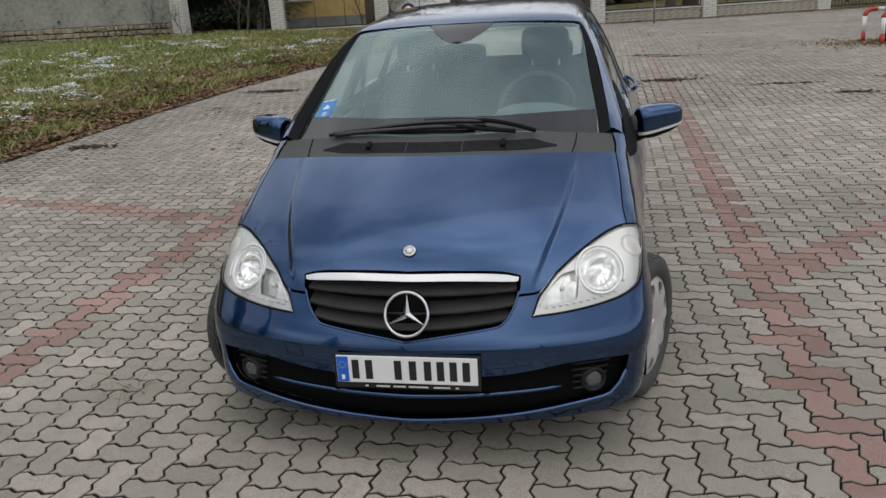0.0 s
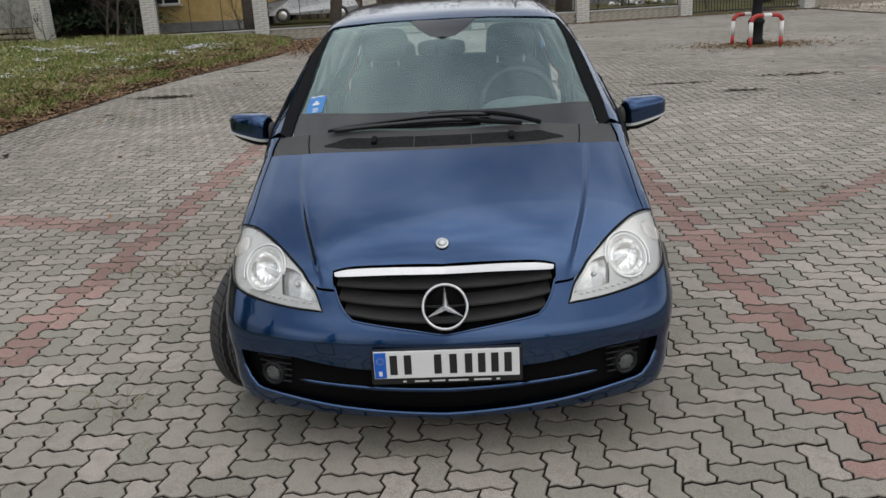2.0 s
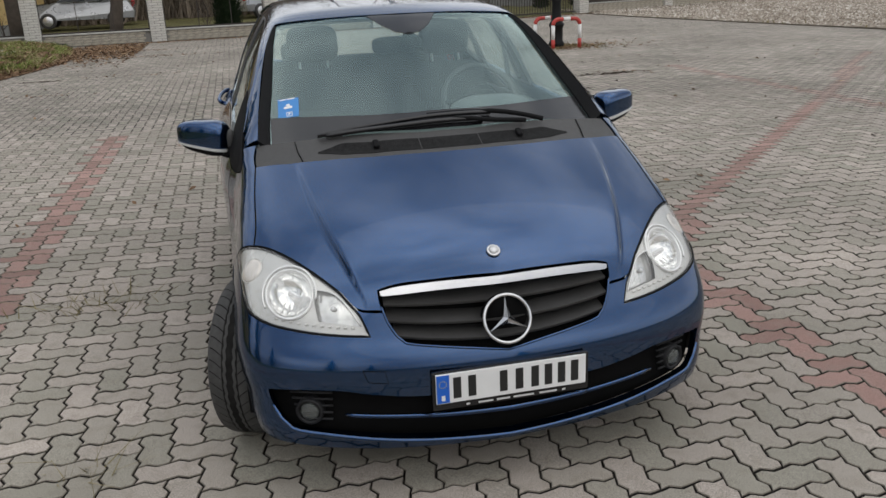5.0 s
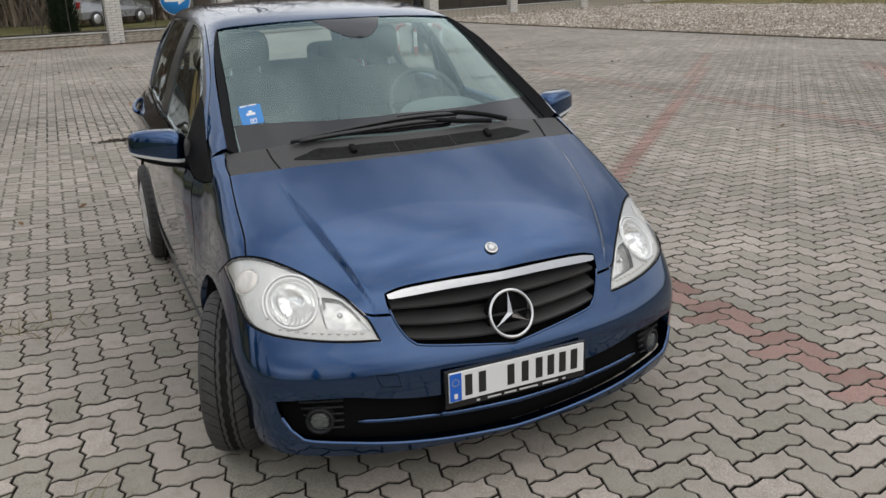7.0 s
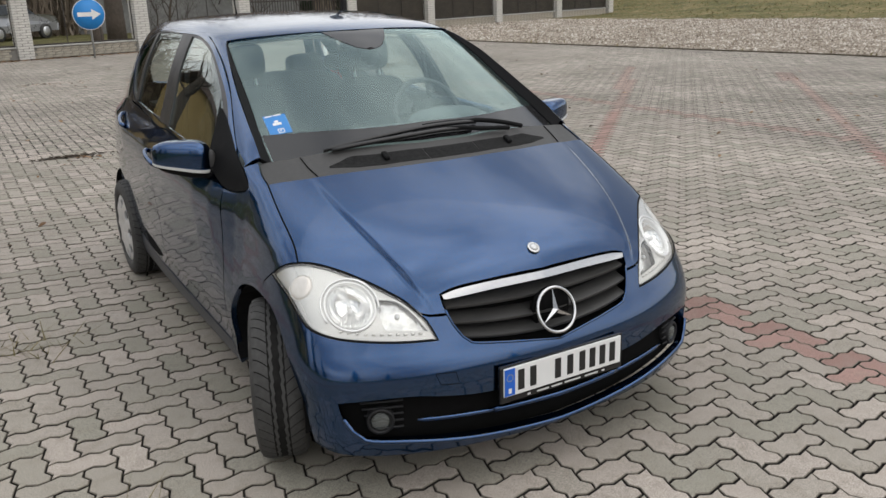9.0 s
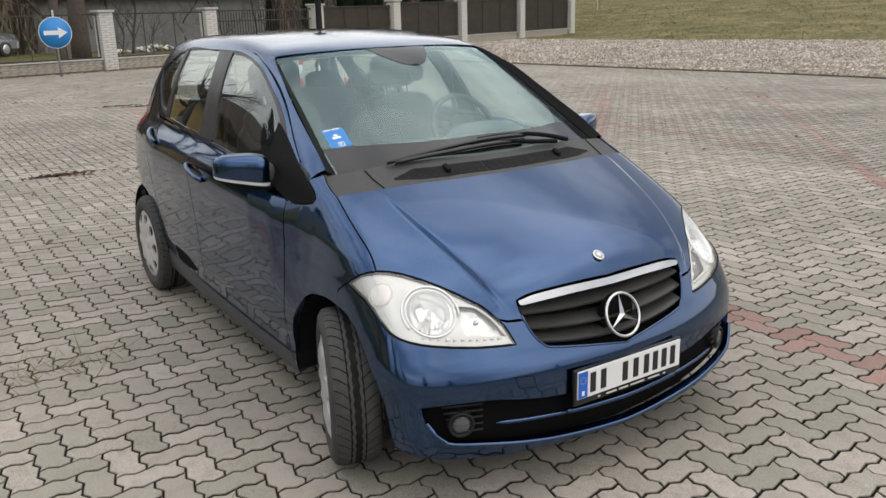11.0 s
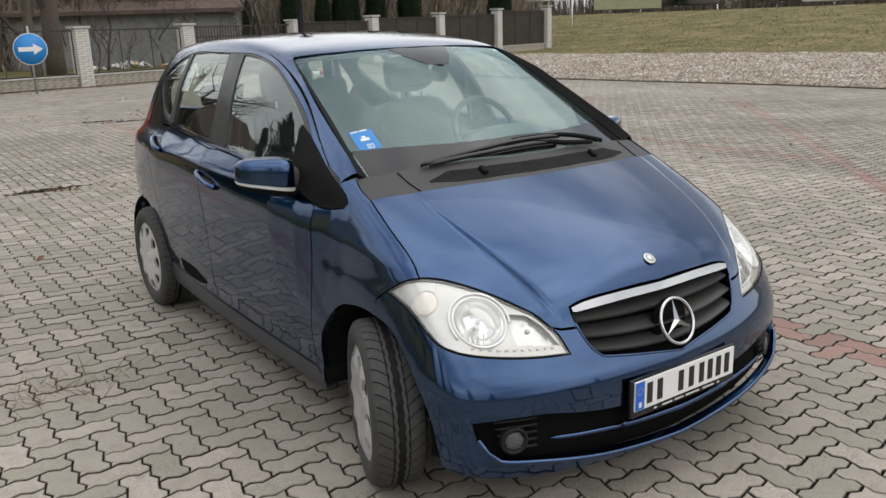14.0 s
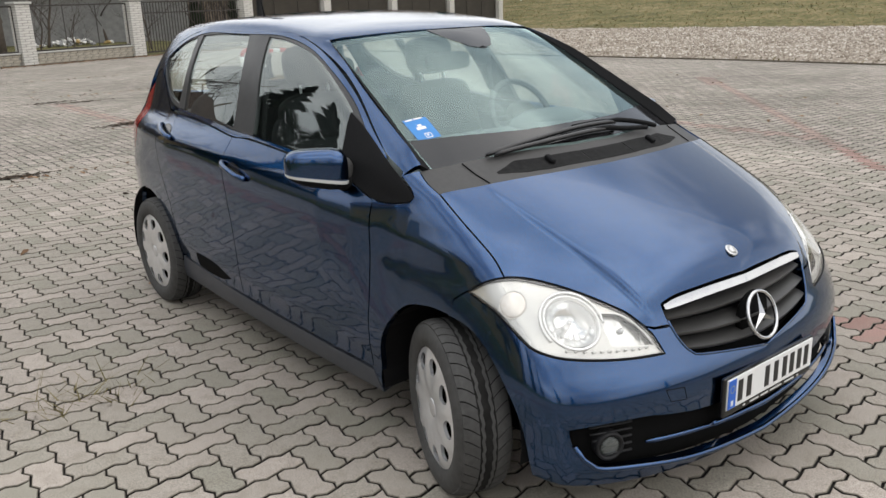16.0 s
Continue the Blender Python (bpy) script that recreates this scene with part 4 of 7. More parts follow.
for x, w in ((-0.15, 0.012), (-0.09, 0.05), (-0.03, 0.045), (0.04, 0.07), (0.125, 0.06), (0.18, 0.012)):
    part("print_bar", box_mesh(w, 0.0012, 0.006, (x, 0.0215, 0.3165), 0.0), plain("pale_print", (0.55, 0.55, 0.54), 0.5, vary=0.02) if x == -0.15 else bpy.data.materials["pale_print"], holder)

# ---- intake details ----
tube("lip", [(q[0], q[1] - 0.006, q[2] - 0.006) for q in [tuple(v) for v in to_skin(to_plane(np.array(spline(flip(list(reversed(INTAKE_LOW)))[1:] + INTAKE_LOW[1:-1], 0.04)), "front"), "front")]], 0.0085, PAINT, bumper, "body-colour lip under the intake", sides=10)
for s in (-1, 1):
    line = [(0.545, 0.09, 0.296), (0.45, 0.07, 0.289), (0.36, 0.052, 0.284), (0.27, 0.04, 0.279)]
    tube("splitter", [(s * q[0], q[1] + 0.012, q[2]) for q in [tuple(v) for v in to_skin(to_plane(np.array(spline(line, 0.03)), "front"), "front")]], [0.004] + [0.0075] * 9, PAINT, bumper, "body-colour bar across the intake", sides=8)
    if s > 0:
        mid = [tuple(q) for q in to_skin(to_plane(np.array([(x, 0.03, 0.2735 + 0.075 * x * x) for x in np.linspace(-0.275, 0.275, 23)]), "front"), "front")]
        tube("splitter", [(q[0], q[1] + 0.013, q[2]) for q in mid], 0.0095, PAINT, bumper, "body-colour bar across the intake", sides=8)
    for z in (0.368, 0.345, 0.322, 0.299, 0.277):
        half = float(np.interp(z, [0.255, 0.29, 0.345, 0.378], [0.66, 0.735, 0.758, 0.766]))
        seg = [(x, 0.1, z) for x in np.linspace(0.585, half, 6)]
        tube("intake_rib", [(s * q[0], q[1] + 0.022, q[2]) for q in [tuple(v) for v in to_skin(to_plane(np.array(seg), "front"), "front")]], 0.004, INTAKE_PLASTIC, bumper, sides=6)
    at = tuple(to_skin(np.array([[s * math.atan2(0.650, 0.86), 0.302]]), "front")[0])
    fog = lathe("fog_lamp", [(0.046, 0.045), (0.046, -0.004), (0.042, -0.008), (0.035, -0.004), (0.033, 0.010)], INTAKE_PLASTIC, bumper, "round fog lamp in a black bezel", sides=32, axis="y", caps=False)
    fog.matrix_local = pose(at[0], at[1] + 0.018, at[2], 0, 0, s * 22)
    lathe("fog_bowl", [(0.033, 0.004), (0.024, 0.020), (0.0, 0.030)], SILVER, fog, sides=24, axis="y")
    lathe("fog_lens", [(0.034, -0.001), (0.024, -0.007), (0.0, -0.010)], clear_glass("fog_lens_glass", (0.34, 0.34, 0.34), 1.35, 0.10) if s < 0 else bpy.data.materials["fog_lens_glass"], fog, sides=24, axis="y")

# square cover of the towing eye
tow = [(-0.477, 0.087, 0.452), (-0.408, 0.071, 0.446), (-0.399, 0.066, 0.405), (-0.462, 0.079, 0.412), (-0.477, 0.087, 0.452)]
# the joint's shade is drawn as a thin near-black strip
tube("tow_cover_joint", [q for a, b in zip(tow, tow[1:]) for q in seat([a, tuple((np.array(a) + np.array(b)) / 2)])] + seat(tow[:1]), 0.0012, SHADE_BLACK, bumper, sides=4)

# ---- headlamps ----
HOUSING = plain("silver_white_lamp_housing", (0.60, 0.595, 0.57), 0.26, metal=0.45, vary=0.06, scale=15)
BEZEL = plain("satin_lamp_bezel", (0.78, 0.78, 0.77), 0.22, metal=0.5, vary=0.05)
AMBER = plain("pale_amber_bulb_cover", (0.66, 0.62, 0.575), 0.24, vary=0.3, metal=0.5)
def faceted():
    """Mirror plastic pressed into upright facets."""
    m, n, l, b = node_material("faceted_reflector")
    tc, w = n.new("ShaderNodeTexCoord"), n.new("ShaderNodeTexWave")
    w.wave_type, w.bands_direction, w.wave_profile = "BANDS", "X", "TRI"
    w.inputs["Scale"].default_value, w.inputs["Distortion"].default_value = 3.2, 2.5
    l.new(tc.outputs["Object"], w.inputs["Vector"])
    l.new(add_ramp(n, l, add_noise(n, l, 45.0), [(0.3, (0.62, 0.62, 0.60)), (0.7, (0.86, 0.86, 0.84))]), b.inputs["Base Color"])
    b.inputs["Metallic"].default_value, b.inputs["Roughness"].default_value = 0.75, 0.22
    add_bump(n, l, b, w.outputs["Fac"], 0.5, 0.010)
    return m


FACETED = faceted()
BOWL = plain("bright_reflector", (0.95, 0.95, 0.94), 0.10, metal=0.92, vary=0.03)
loop = [flip(LAMP_UP), flip(LAMP_IN), flip(LAMP_LOW)]


def on_lamp(x, y, z, sink):
    """A frame on the lamp's face: its y axis points into the car."""
    p = to_skin(np.array([[math.atan2(x, 1 - y), z]]), "front")[0]
    n = skin_normal(p[None])[0]
    p = p - n * sink
    back = -Vector(n)
    right = Vector((0, 0, 1)).cross(back) * -1
    right.normalize()
    up = right.cross(back)
    m = Matrix((right, back, up)).transposed().to_4x4()
    m.translation = Vector(p)
    return m


def sunk(points, depth):
    """Points on the skin, set back along its normal."""
    p = np.array(seat(points))
    return [tuple(q) for q in p - skin_normal(p) * depth]


POCKET_CORNERS = [(0.600, 0.262, 0.687), (0.538, 0.228, 0.677), (0.500, 0.186, 0.640), (0.466, 0.146, 0.582), (0.598, 0.195, 0.598)]
POCKET = [flip([a, b]) for a, b in zip(POCKET_CORNERS, POCKET_CORNERS[1:] + POCKET_CORNERS[:1])]


def ring_on(m, r, squash, n=29):
    return [tuple(m @ Vector((r * math.cos(q), 0, r * squash * math.sin(q)))) for q in np.linspace(0, 2 * math.pi, n)]


for s in (-1, 1):
    lamp = panel("headlamp", loop, "front", LENS, car, "clear headlamp with twin reflectors", mirror=s > 0, gap=0.0035, step=0.025, depth=0.004)
    lamp.visible_shadow = False
    panel("lamp_gasket", loop, "front", BLACK_TRIM, lamp, "black rubber seal", mirror=s > 0, gap=-0.002, step=0.03, sink=0.004, depth=0.03, holes=[loop], hole_gap=0.0055)
    low = [tuple(q) for q in to_skin(to_plane(np.array(spline(LAMP_LOW[:-2], 0.03)), "front"), "front")]
    tube("lower_seal", [(s * q[0], q[1] + 0.001, q[2] + 0.001) for q in low], [0.001] + [0.0042] * (len(low) - 2) + [0.001], BLACK_TRIM, lamp, "black rubber seal", sides=6)
    main, turn = on_lamp(0.682, 0.284, 0.672, 0.011) @ Matrix.Rotation(radians(42), 4, "Y"), on_lamp(0.792, 0.426, 0.722, 0.010)
    cuts = [[[(-q[0], q[1], q[2]) for q in ring_on(main, 0.077, 1.16)]], POCKET]
    panel("housing", loop, "front", HOUSING, lamp, "silvery lamp housing", mirror=s > 0, gap=-0.005, step=0.02, sink=0.010, depth=0.0, holes=cuts, hole_gap=0.0)
    side = Matrix.Diagonal((s, 1, 1, 1))

    def shell(name, m, squash, prof, mat, parent, label=""):
        """A turned part seen from its front, set into the lamp's face."""
        v, f, k = [], [], 40
        for r, d in prof:
            for i in range(k):
                q = 2 * math.pi * i / k
                v.append(side @ m @ Vector((r * math.cos(q), d, r * squash * math.sin(q))))
        for j in range(len(prof) - 1):
            for i in range(k):
                g = (j * k + i, j * k + (i + 1) % k, (j + 1) * k + (i + 1) % k, (j + 1) * k + i)
                f.append(g if s > 0 else g[::-1])
        return raw(name, v, f, mat, parent, label, smooth=True)

    r, squash, deep = 0.077, 1.16, 0.066
    bowl = shell("main_reflector", main, squash, [(r * 0.97, 0.002), (r * 0.93, deep * 0.25), (r * 0.80, deep * 0.58), (r * 0.55, deep * 0.85), (r * 0.25, deep), (0.001, deep)], BOWL, lamp, "bright mirrored reflector")
    shell("bezel", main, squash, [(r * 1.07, 0.003), (r * 1.06, -0.003), (r * 1.01, -0.005), (r * 0.96, -0.002), (r * 0.93, deep * 0.2)], BEZEL, bowl, "bright rim ring")
    tube("bulb", [tuple(side @ main @ Vector((0, d, 0.006))) for d in (deep * 0.15, deep * 0.5, deep * 0.98)], [0.007, 0.010, 0.011], BEZEL, bowl, sides=10)
    for k in range(9):
        # upright flutes pressed into the lower half of the bowl
        u = (k - 4) / 4.6
        h = math.sqrt(1 - u * u) * r * squash
        pts = [tuple(side @ main @ Matrix.Rotation(radians(-42), 4, "Y") @ Vector((u * r * 0.92, deep * (1 - u * u * 0.75) * g - 0.003, -h * 0.92 + h * 1.0 * (1 - g) * 0.4 + h * 1.1 * e))) for g, e in ((0.45, 0.0), (0.80, 0.30), (0.92, 0.62))]
        tube("facet", pts, 0.0024, BOWL, bowl, sides=4)
    arch = [tuple(side @ main @ Vector((r * 1.17 * math.cos(q), -0.002, r * squash * 1.15 * math.sin(q)))) for q in np.linspace(0.03 * math.pi, 1.25 * math.pi, 30)]
    tube("brow", arch, 0.0046, BEZEL, lamp, "bright arch over the reflector", sides=6)
    pocket = panel("inner_reflector", POCKET, "front", FACETED, lamp, "wedge-shaped mirrored pocket", mirror=s > 0, gap=-0.004, step=0.02, sink=0.030, depth=0.0)
    edge = sunk(POCKET_CORNERS[:4], 0.006)
    tube("pocket_rim", [(s * q[0], q[1], q[2]) for q in spline(edge, 0.015)], 0.0034, BEZEL, pocket, "bright pocket rim", sides=6)
    at = sunk([(0.548, 0.20, 0.636)], 0.022)[0]
    bm = bmesh.new()
    bmesh.ops.create_uvsphere(bm, u_segments=14, v_segments=8, radius=0.009)
    bmesh.ops.translate(bm, vec=(s * at[0], at[1], at[2]), verts=bm.verts)
    part("bulb", bm, SILVER, pocket, "silver capped bulb", smooth=True)
    cover = shell("indicator", turn, 1.1, [(0.040, 0.004), (0.040, 0.001), (0.034, -0.003), (0.018, -0.005), (0.001, -0.0055)], AMBER, lamp, "pale amber indicator cover")
    shell("indicator_ring", turn, 1.1, [(0.043, 0.003), (0.042, 0.0005), (0.040, 0.0), (0.039, 0.002)], HOUSING, cover)
    for k in range(11):
        x = 0.50 + 0.024 * k
        y, z = float(np.interp(x, [0.44, 0.56, 0.665, 0.742, 0.793], [0.115, 0.155, 0.203, 0.248, 0.292])), float(np.interp(x, [0.44, 0.56, 0.665, 0.742], [0.574, 0.581, 0.590, 0.602]))
        q = side @ on_lamp(x, y, z, 0.007)
        part("lamp_stud", box_mesh(0.013, 0.008, 0.008, tuple(q.translation), 0.002, 1), HOUSING, lamp)

# ---- scuttle, wipers, stickers ----
VENT = plain("perforated_black_vent", (0.018, 0.018, 0.018), 0.85, vary=0.7, scale=420, bump=0.002, spec=0.1)
def cowl_front(x):
    return float(np.interp(abs(x), [0.0, 0.10, 0.306, 0.56], [0.675, 0.678, 0.705, 0.772]))


for x0, x1 in ((-0.500, -0.119), (-0.116, 0.116), (0.119, 0.500)):
    xs = np.linspace(x0, x1, 9)
    thin = lambda x: min(1.0, max(0.12, (0.505 - abs(x)) / 0.10))
    near = [(x, cowl_front(x) + 0.026 + 0.020 * (1 - thin(x)), 0) for x in xs]
    far = [(x, cowl_front(x) + 0.048 + 0.046 * thin(x), 0) for x in reversed(xs)]
    panel("vent", [near, [near[-1], far[0]], far, [far[-1], near[0]]], "top", VENT, cowl, "fine black vent mesh", sink=0.0045, step=0.02, depth=0.004, gap=0.0005)
for s in (-1, 1):
    # seam shade drawn as a near-black strip
    tube("seam", [(s * q[0], q[1], q[2] - 0.0045) for q in [tuple(v) for v in to_skin(np.array([[0.560, 0.780], [0.571, 0.84], [0.576, 0.905]]), "top")]], 0.0022, SHADE_BLACK, cowl, sides=6)
    at = to_skin(np.array([[s * 0.283, 0.772]]), "top")[0]
    part("washer_nozzle", box_mesh(0.023, 0.044, 0.017, (at[0], at[1] - 0.006, at[2] + 0.002), 0.008, 3, turn=Matrix.Rotation(radians(26), 4, "X")), BLACK_TRIM, cowl)


def wiper(name, blade, arm):
    w = new(name)
    w.parent = car
    on = lambda pts, lift: [(q[0], q[1] - 0.49 * lift, q[2] + 0.87 * lift) for q in [tuple(v) for v in to_skin(np.array(spline(pts, 0.03)), "top")]]
    b = on(blade, 0.012)
    tube("blade", b, [0.005] + [0.0100] * (len(b) - 2) + [0.005], GLOSS_BLACK, w, "black wiper blade", sides=6)
    tube("rubber", on(blade, 0.004), 0.004, RUBBER, w, sides=5)
    a = on(arm, 0.017)
    tube("arm", a, [0.006] * (len(a) // 2) + [0.010] * (len(a) - len(a) // 2), BLACK_TRIM, w, "black wiper arm", sides=6)
    return w


wiper("wiper", [(-0.490, 0.882), (-0.25, 0.868), (-0.02, 0.872), (0.20, 0.880)], [(-0.06, 0.877), (0.10, 0.882), (0.226, 0.880), (0.33, 0.868), (0.41, 0.850)])
wiper("wiper", [(-0.46, 0.868), (-0.20, 0.842), (0.05, 0.842), (0.16, 0.846)], [(-0.12, 0.845), (0.05, 0.845), (0.19, 0.828), (0.33, 0.832)])

FRIT = plain("black_glass_frit", (0.012, 0.012, 0.013), 0.10, vary=0.1)
frit = panel("frit_band", [[(0, 0.815, 0), (0.12, 0.820, 0), (0.319, 0.860, 0), (0.575, 0.922, 0), (0.662, 0.955, 0)], [(0.662, 0.955, 0), (0.652, 1.108, 0)], [(0.652, 1.108, 0), (0.50, 1.030, 0), (0.311, 0.957, 0), (0.143, 0.924, 0), (0, 0.920, 0)]], "top", FRIT, screen, "black frit along the foot of the glass", sym=True, sink=0.0022, gap=0.0, depth=0.0)
settle(frit)
panel("frit_patch", [[(0, 1.605, 0), (0.16, 1.620, 0)], [(0.16, 1.620, 0), (0.118, 1.527, 0), (0.060, 1.450, 0)], [(0.060, 1.450, 0), (0.0, 1.425, 0)]], "top", FRIT, screen, sym=True, sink=0.0022, gap=0.0, depth=0.0, step=0.02)
STICKER = plain("blue_sticker_vinyl", (0.025, 0.20, 0.52), 0.4, vary=0.08)
stk = [(-0.622, 1.085, 0), (-0.541, 1.058, 0), (-0.530, 1.165, 0), (-0.613, 1.200, 0)]
sticker = panel("sticker", [[a, b] for a, b in zip(stk, stk[1:] + stk[:1])], "top", STICKER, screen, "blue windscreen parking sticker", sink=0.0026, gap=0.0, depth=0.0, step=0.02)
settle(sticker)


def sticker_patch(c, du, dv):
    o = np.array(stk[0][:2])
    eu, ev = np.array(stk[1][:2]) - o, np.array(stk[3][:2]) - o
    q = [o + eu * (c[0] + a * du) + ev * (c[1] + b * dv) for a, b in ((-1, -1), (1, -1), (1, 1), (-1, 1))]
    pts = [(x, y, 0) for x, y in q]
    ob = panel("print", [[a, b] for a, b in zip(pts, pts[1:] + pts[:1])], "top", PLATE_WHITE, sticker, sink=0.0016, gap=0.0, depth=0.0, step=0.02)
    settle(ob)
    return ob


for c, du, dv in (((0.5, 0.50), 0.20, 0.06), ((0.5, 0.62), 0.09, 0.05), ((0.25, 0.93), 0.16, 0.03), ((0.66, 0.93), 0.18, 0.03), ((0.55, 0.24), 0.13, 0.015), ((0.55, 0.06), 0.13, 0.015), ((0.42, 0.15), 0.015, 0.09), ((0.68, 0.15), 0.015, 0.09), ((0.52, 0.15), 0.02, 0.05), ((0.57, 0.18), 0.03, 0.02)):
    sticker_patch(c, du, dv)
antenna = tube("antenna", [(0.0, 3.38, 1.50), (0.0, 3.42, 1.62), (0.0, 3.47, 1.76)], [0.006, 0.0035, 0.002], BLACK_TRIM, car, "short black roof antenna", sides=8)
lathe("antenna_foot", [(0.028, 0.0), (0.022, 0.018), (0.009, 0.03), (0.0, 0.03)], BLACK_TRIM, antenna, sides=16, at=(0.0, 3.38, 1.495))


# ---- mirrors and handles ----
def super_shell(name, a, b, c, e1, e2, v0, v1, m, material, parent, label="", nu=36, nv=18, skew=0.0):
    """A rounded-box shell between two heights."""
    sp = lambda q, e: math.copysign(abs(q) ** e, q)
    v, f = [], []
    for j in range(nv + 1):
        w = v0 + (v1 - v0) * j / nv
        for i in range(nu):
            u = 2 * math.pi * i / nu
            p, h = a * sp(math.cos(w), e1) * sp(math.cos(u), e2), c * sp(math.sin(w), e1)
            v.append(m @ Vector((p, b * sp(math.cos(w), e1) * sp(math.sin(u), e2), h + skew * p * (0.5 - 0.5 * h / c))))
    for j in range(nv):
        for i in range(nu):
            k = (i + 1) % nu
            f.append((j * nu + i, j * nu + k, (j + 1) * nu + k, (j + 1) * nu + i))
    f.append(tuple(range(nu - 1, -1, -1)))
    f.append(tuple(range(nv * nu, (nv + 1) * nu)))
    if m.to_3x3().determinant() < 0:
        f = [q[::-1] for q in f]
    return raw(name, v, f, material, parent, label, smooth=True)


WHITE_STRIP = plain("clear_white_indicator", (0.62, 0.62, 0.60), 0.2, vary=0.05, coat=0.5)
for s in (-1, 1):
    mir = new("wing_mirror")
    mir.parent = car
    base = Matrix.Diagonal((s, 1, 1, 1)) @ pose(0.925, 1.302, 1.034, 0, 0, 29)
    super_shell("mirror_cap", 0.114, 0.060, 0.070, 0.55, 0.66, -0.20, 1.5, base, PAINT, mir, "body-colour mirror cap", skew=0.22)
    super_shell("indicator_strip", 0.116, 0.062, 0.070, 0.55, 0.66, -0.38, -0.225, base, WHITE_STRIP, mir, "pale indicator strip", skew=0.22)
    super_shell("mirror_foot", 0.112, 0.059, 0.070, 0.65, 0.66, -1.5, -0.40, base, BLACK_TRIM, mir, "black plastic lower shell", skew=0.22)
    part("mirror_glass", box_mesh(0.150, 0.006, 0.085, (s * 0.897, 1.352, 1.042), 0.001, 1, turn=Matrix.Rotation(radians(s * 29), 4, "Z")), CHROME, mir, "silvered mirror glass")
    tube("mirror_arm", [(s * 0.90, 1.305, 0.985), (s * 0.86, 1.285, 0.980), (s * 0.80, 1.245, 0.968)], [0.026, 0.030, 0.036], BLACK_TRIM, mir, "black mirror arm", sides=14)
    super_shell("mirror_neck", 0.034, 0.040, 0.052, 0.7, 0.7, -1.5, 1.5, Matrix.Diagonal((s, 1, 1, 1)) @ pose(0.832, 1.275, 1.012), COWL_PLASTIC, mir, "weathered grey mirror neck", 20, 10)
    # black corner cover in front of the door window
    panel("mirror_sail", [flank((0.914, 0.962), (0.93, 0.950), (1.04, 0.934), (1.12, 0.945), (1.24, 0.985), (1.322, 1.015)), flank((1.322, 1.015), (1.345, 1.11), (1.362, 1.208)), flank((1.362, 1.208), (1.25, 1.158), (1.06, 1.056), (0.935, 0.985), (0.914, 0.962))], "diag", BLACK_TRIM, mir, "black triangular corner cover", mirror=s > 0, sink=-0.001, gap=0.0, step=0.025, depth=0.010)
    for (y, z), door in (((2.085, 0.900), front_doors[s > 0]), ((2.93, 0.985), rear_doors[s > 0])):
        cup = [flank(*[(y + 0.066 * math.cos(a), z + 0.010 + 0.012 * math.cos(a) + 0.030 * math.sin(a)) for a in np.linspace(0, 2 * math.pi, 13)])]
        # flat black patch paints the shade of the body-colour hollow
        panel("handle_shade", cup, "side", GLOSS_BLACK, door, "flat black patch for the shade behind the handle", mirror=s > 0, sink=-0.0008, gap=0.0, step=0.03, depth=0.0)
        pts = [(s * abs(q[0]) + s * out, q[1], q[2]) for q, out in zip(flank((y + 0.115, z + 0.032), (y + 0.08, z + 0.028), (y, z + 0.014), (y - 0.08, z - 0.004), (y - 0.112, z - 0.012)), (0.004, 0.022, 0.030, 0.022, 0.004))]
        tube("door_handle", spline(pts, 0.02), 0.0125, PAINT, door, "body-colour pull handle", sides=10)

# ---- interior ----
HEADLINER = plain("pale_grey_headliner", (0.50, 0.51, 0.49), 0.95, vary=0.05)
panel("headliner", [list(reversed(SCREEN_TOP)), ROOF_EDGE, [(0.50, 3.50, 1.45), (0.3, 3.55, 1.45), (0, 3.57, 1.45)]], "top", HEADLINER, roof, "pale grey headliner", sym=True, step=0.08, sink=0.035, gap=0.01, depth=0.0)
dash = super_shell("dashboard", 0.72, 0.34, 0.13, 0.55, 0.45, -1.5, 1.5, pose(0, 1.26, 0.895, 6), DASH, car, "grey dashboard")
super_shell("instrument_hood", 0.19, 0.14, 0.075, 0.8, 0.8, -1.5, 1.5, pose(0.36, 1.40, 1.035, -8), DASH, dash)
part("console", box_mesh(0.30, 0.40, 0.34, (0, 1.55, 0.72), 0.05, 3), DASH, car, "grey centre console")


ROD = plain("bright_polished_steel", (0.93, 0.93, 0.93), 0.35, metal=0.2, vary=0.02)


def front_seat(x):
    s = new("front_seat")
    s.parent = car
    super_shell("cushion", 0.26, 0.28, 0.10, 0.55, 0.45, -1.5, 1.5, pose(x, 1.82, 0.58, 6), SEAT_CLOTH, s)
    super_shell("backrest", 0.255, 0.085, 0.31, 0.5, 0.45, -1.5, 1.5, pose(x, 2.17, 0.82, -16), SEAT_CLOTH, s)
    super_shell("bolster", 0.205, 0.075, 0.12, 0.6, 0.5, -1.5, 1.5, pose(x, 2.21, 1.075, -14), SEAT_CLOTH, s)
    super_shell("headrest", 0.135, 0.055, 0.095, 0.55, 0.5, -1.5, 1.5, pose(x, 2.275, 1.315, -10), SEAT_CLOTH, s)
    for d in (-0.075, 0.075):
        tube("headrest_rod", [(x + d, 2.225, 1.10), (x + d, 2.262, 1.27)], 0.007, ROD, s, "bright steel rod", sides=8)
    return s


front_seat(-0.36)
front_seat(0.36)
bench = super_shell("rear_seat", 0.62, 0.26, 0.11, 0.5, 0.4, -1.5, 1.5, pose(0, 2.75, 0.60, 5), SEAT_CLOTH, car, "grey cloth rear bench")
super_shell("rear_backrest", 0.62, 0.09, 0.34, 0.4, 0.35, -1.5, 1.5, pose(0, 3.10, 0.84, -14), SEAT_CLOTH, bench)
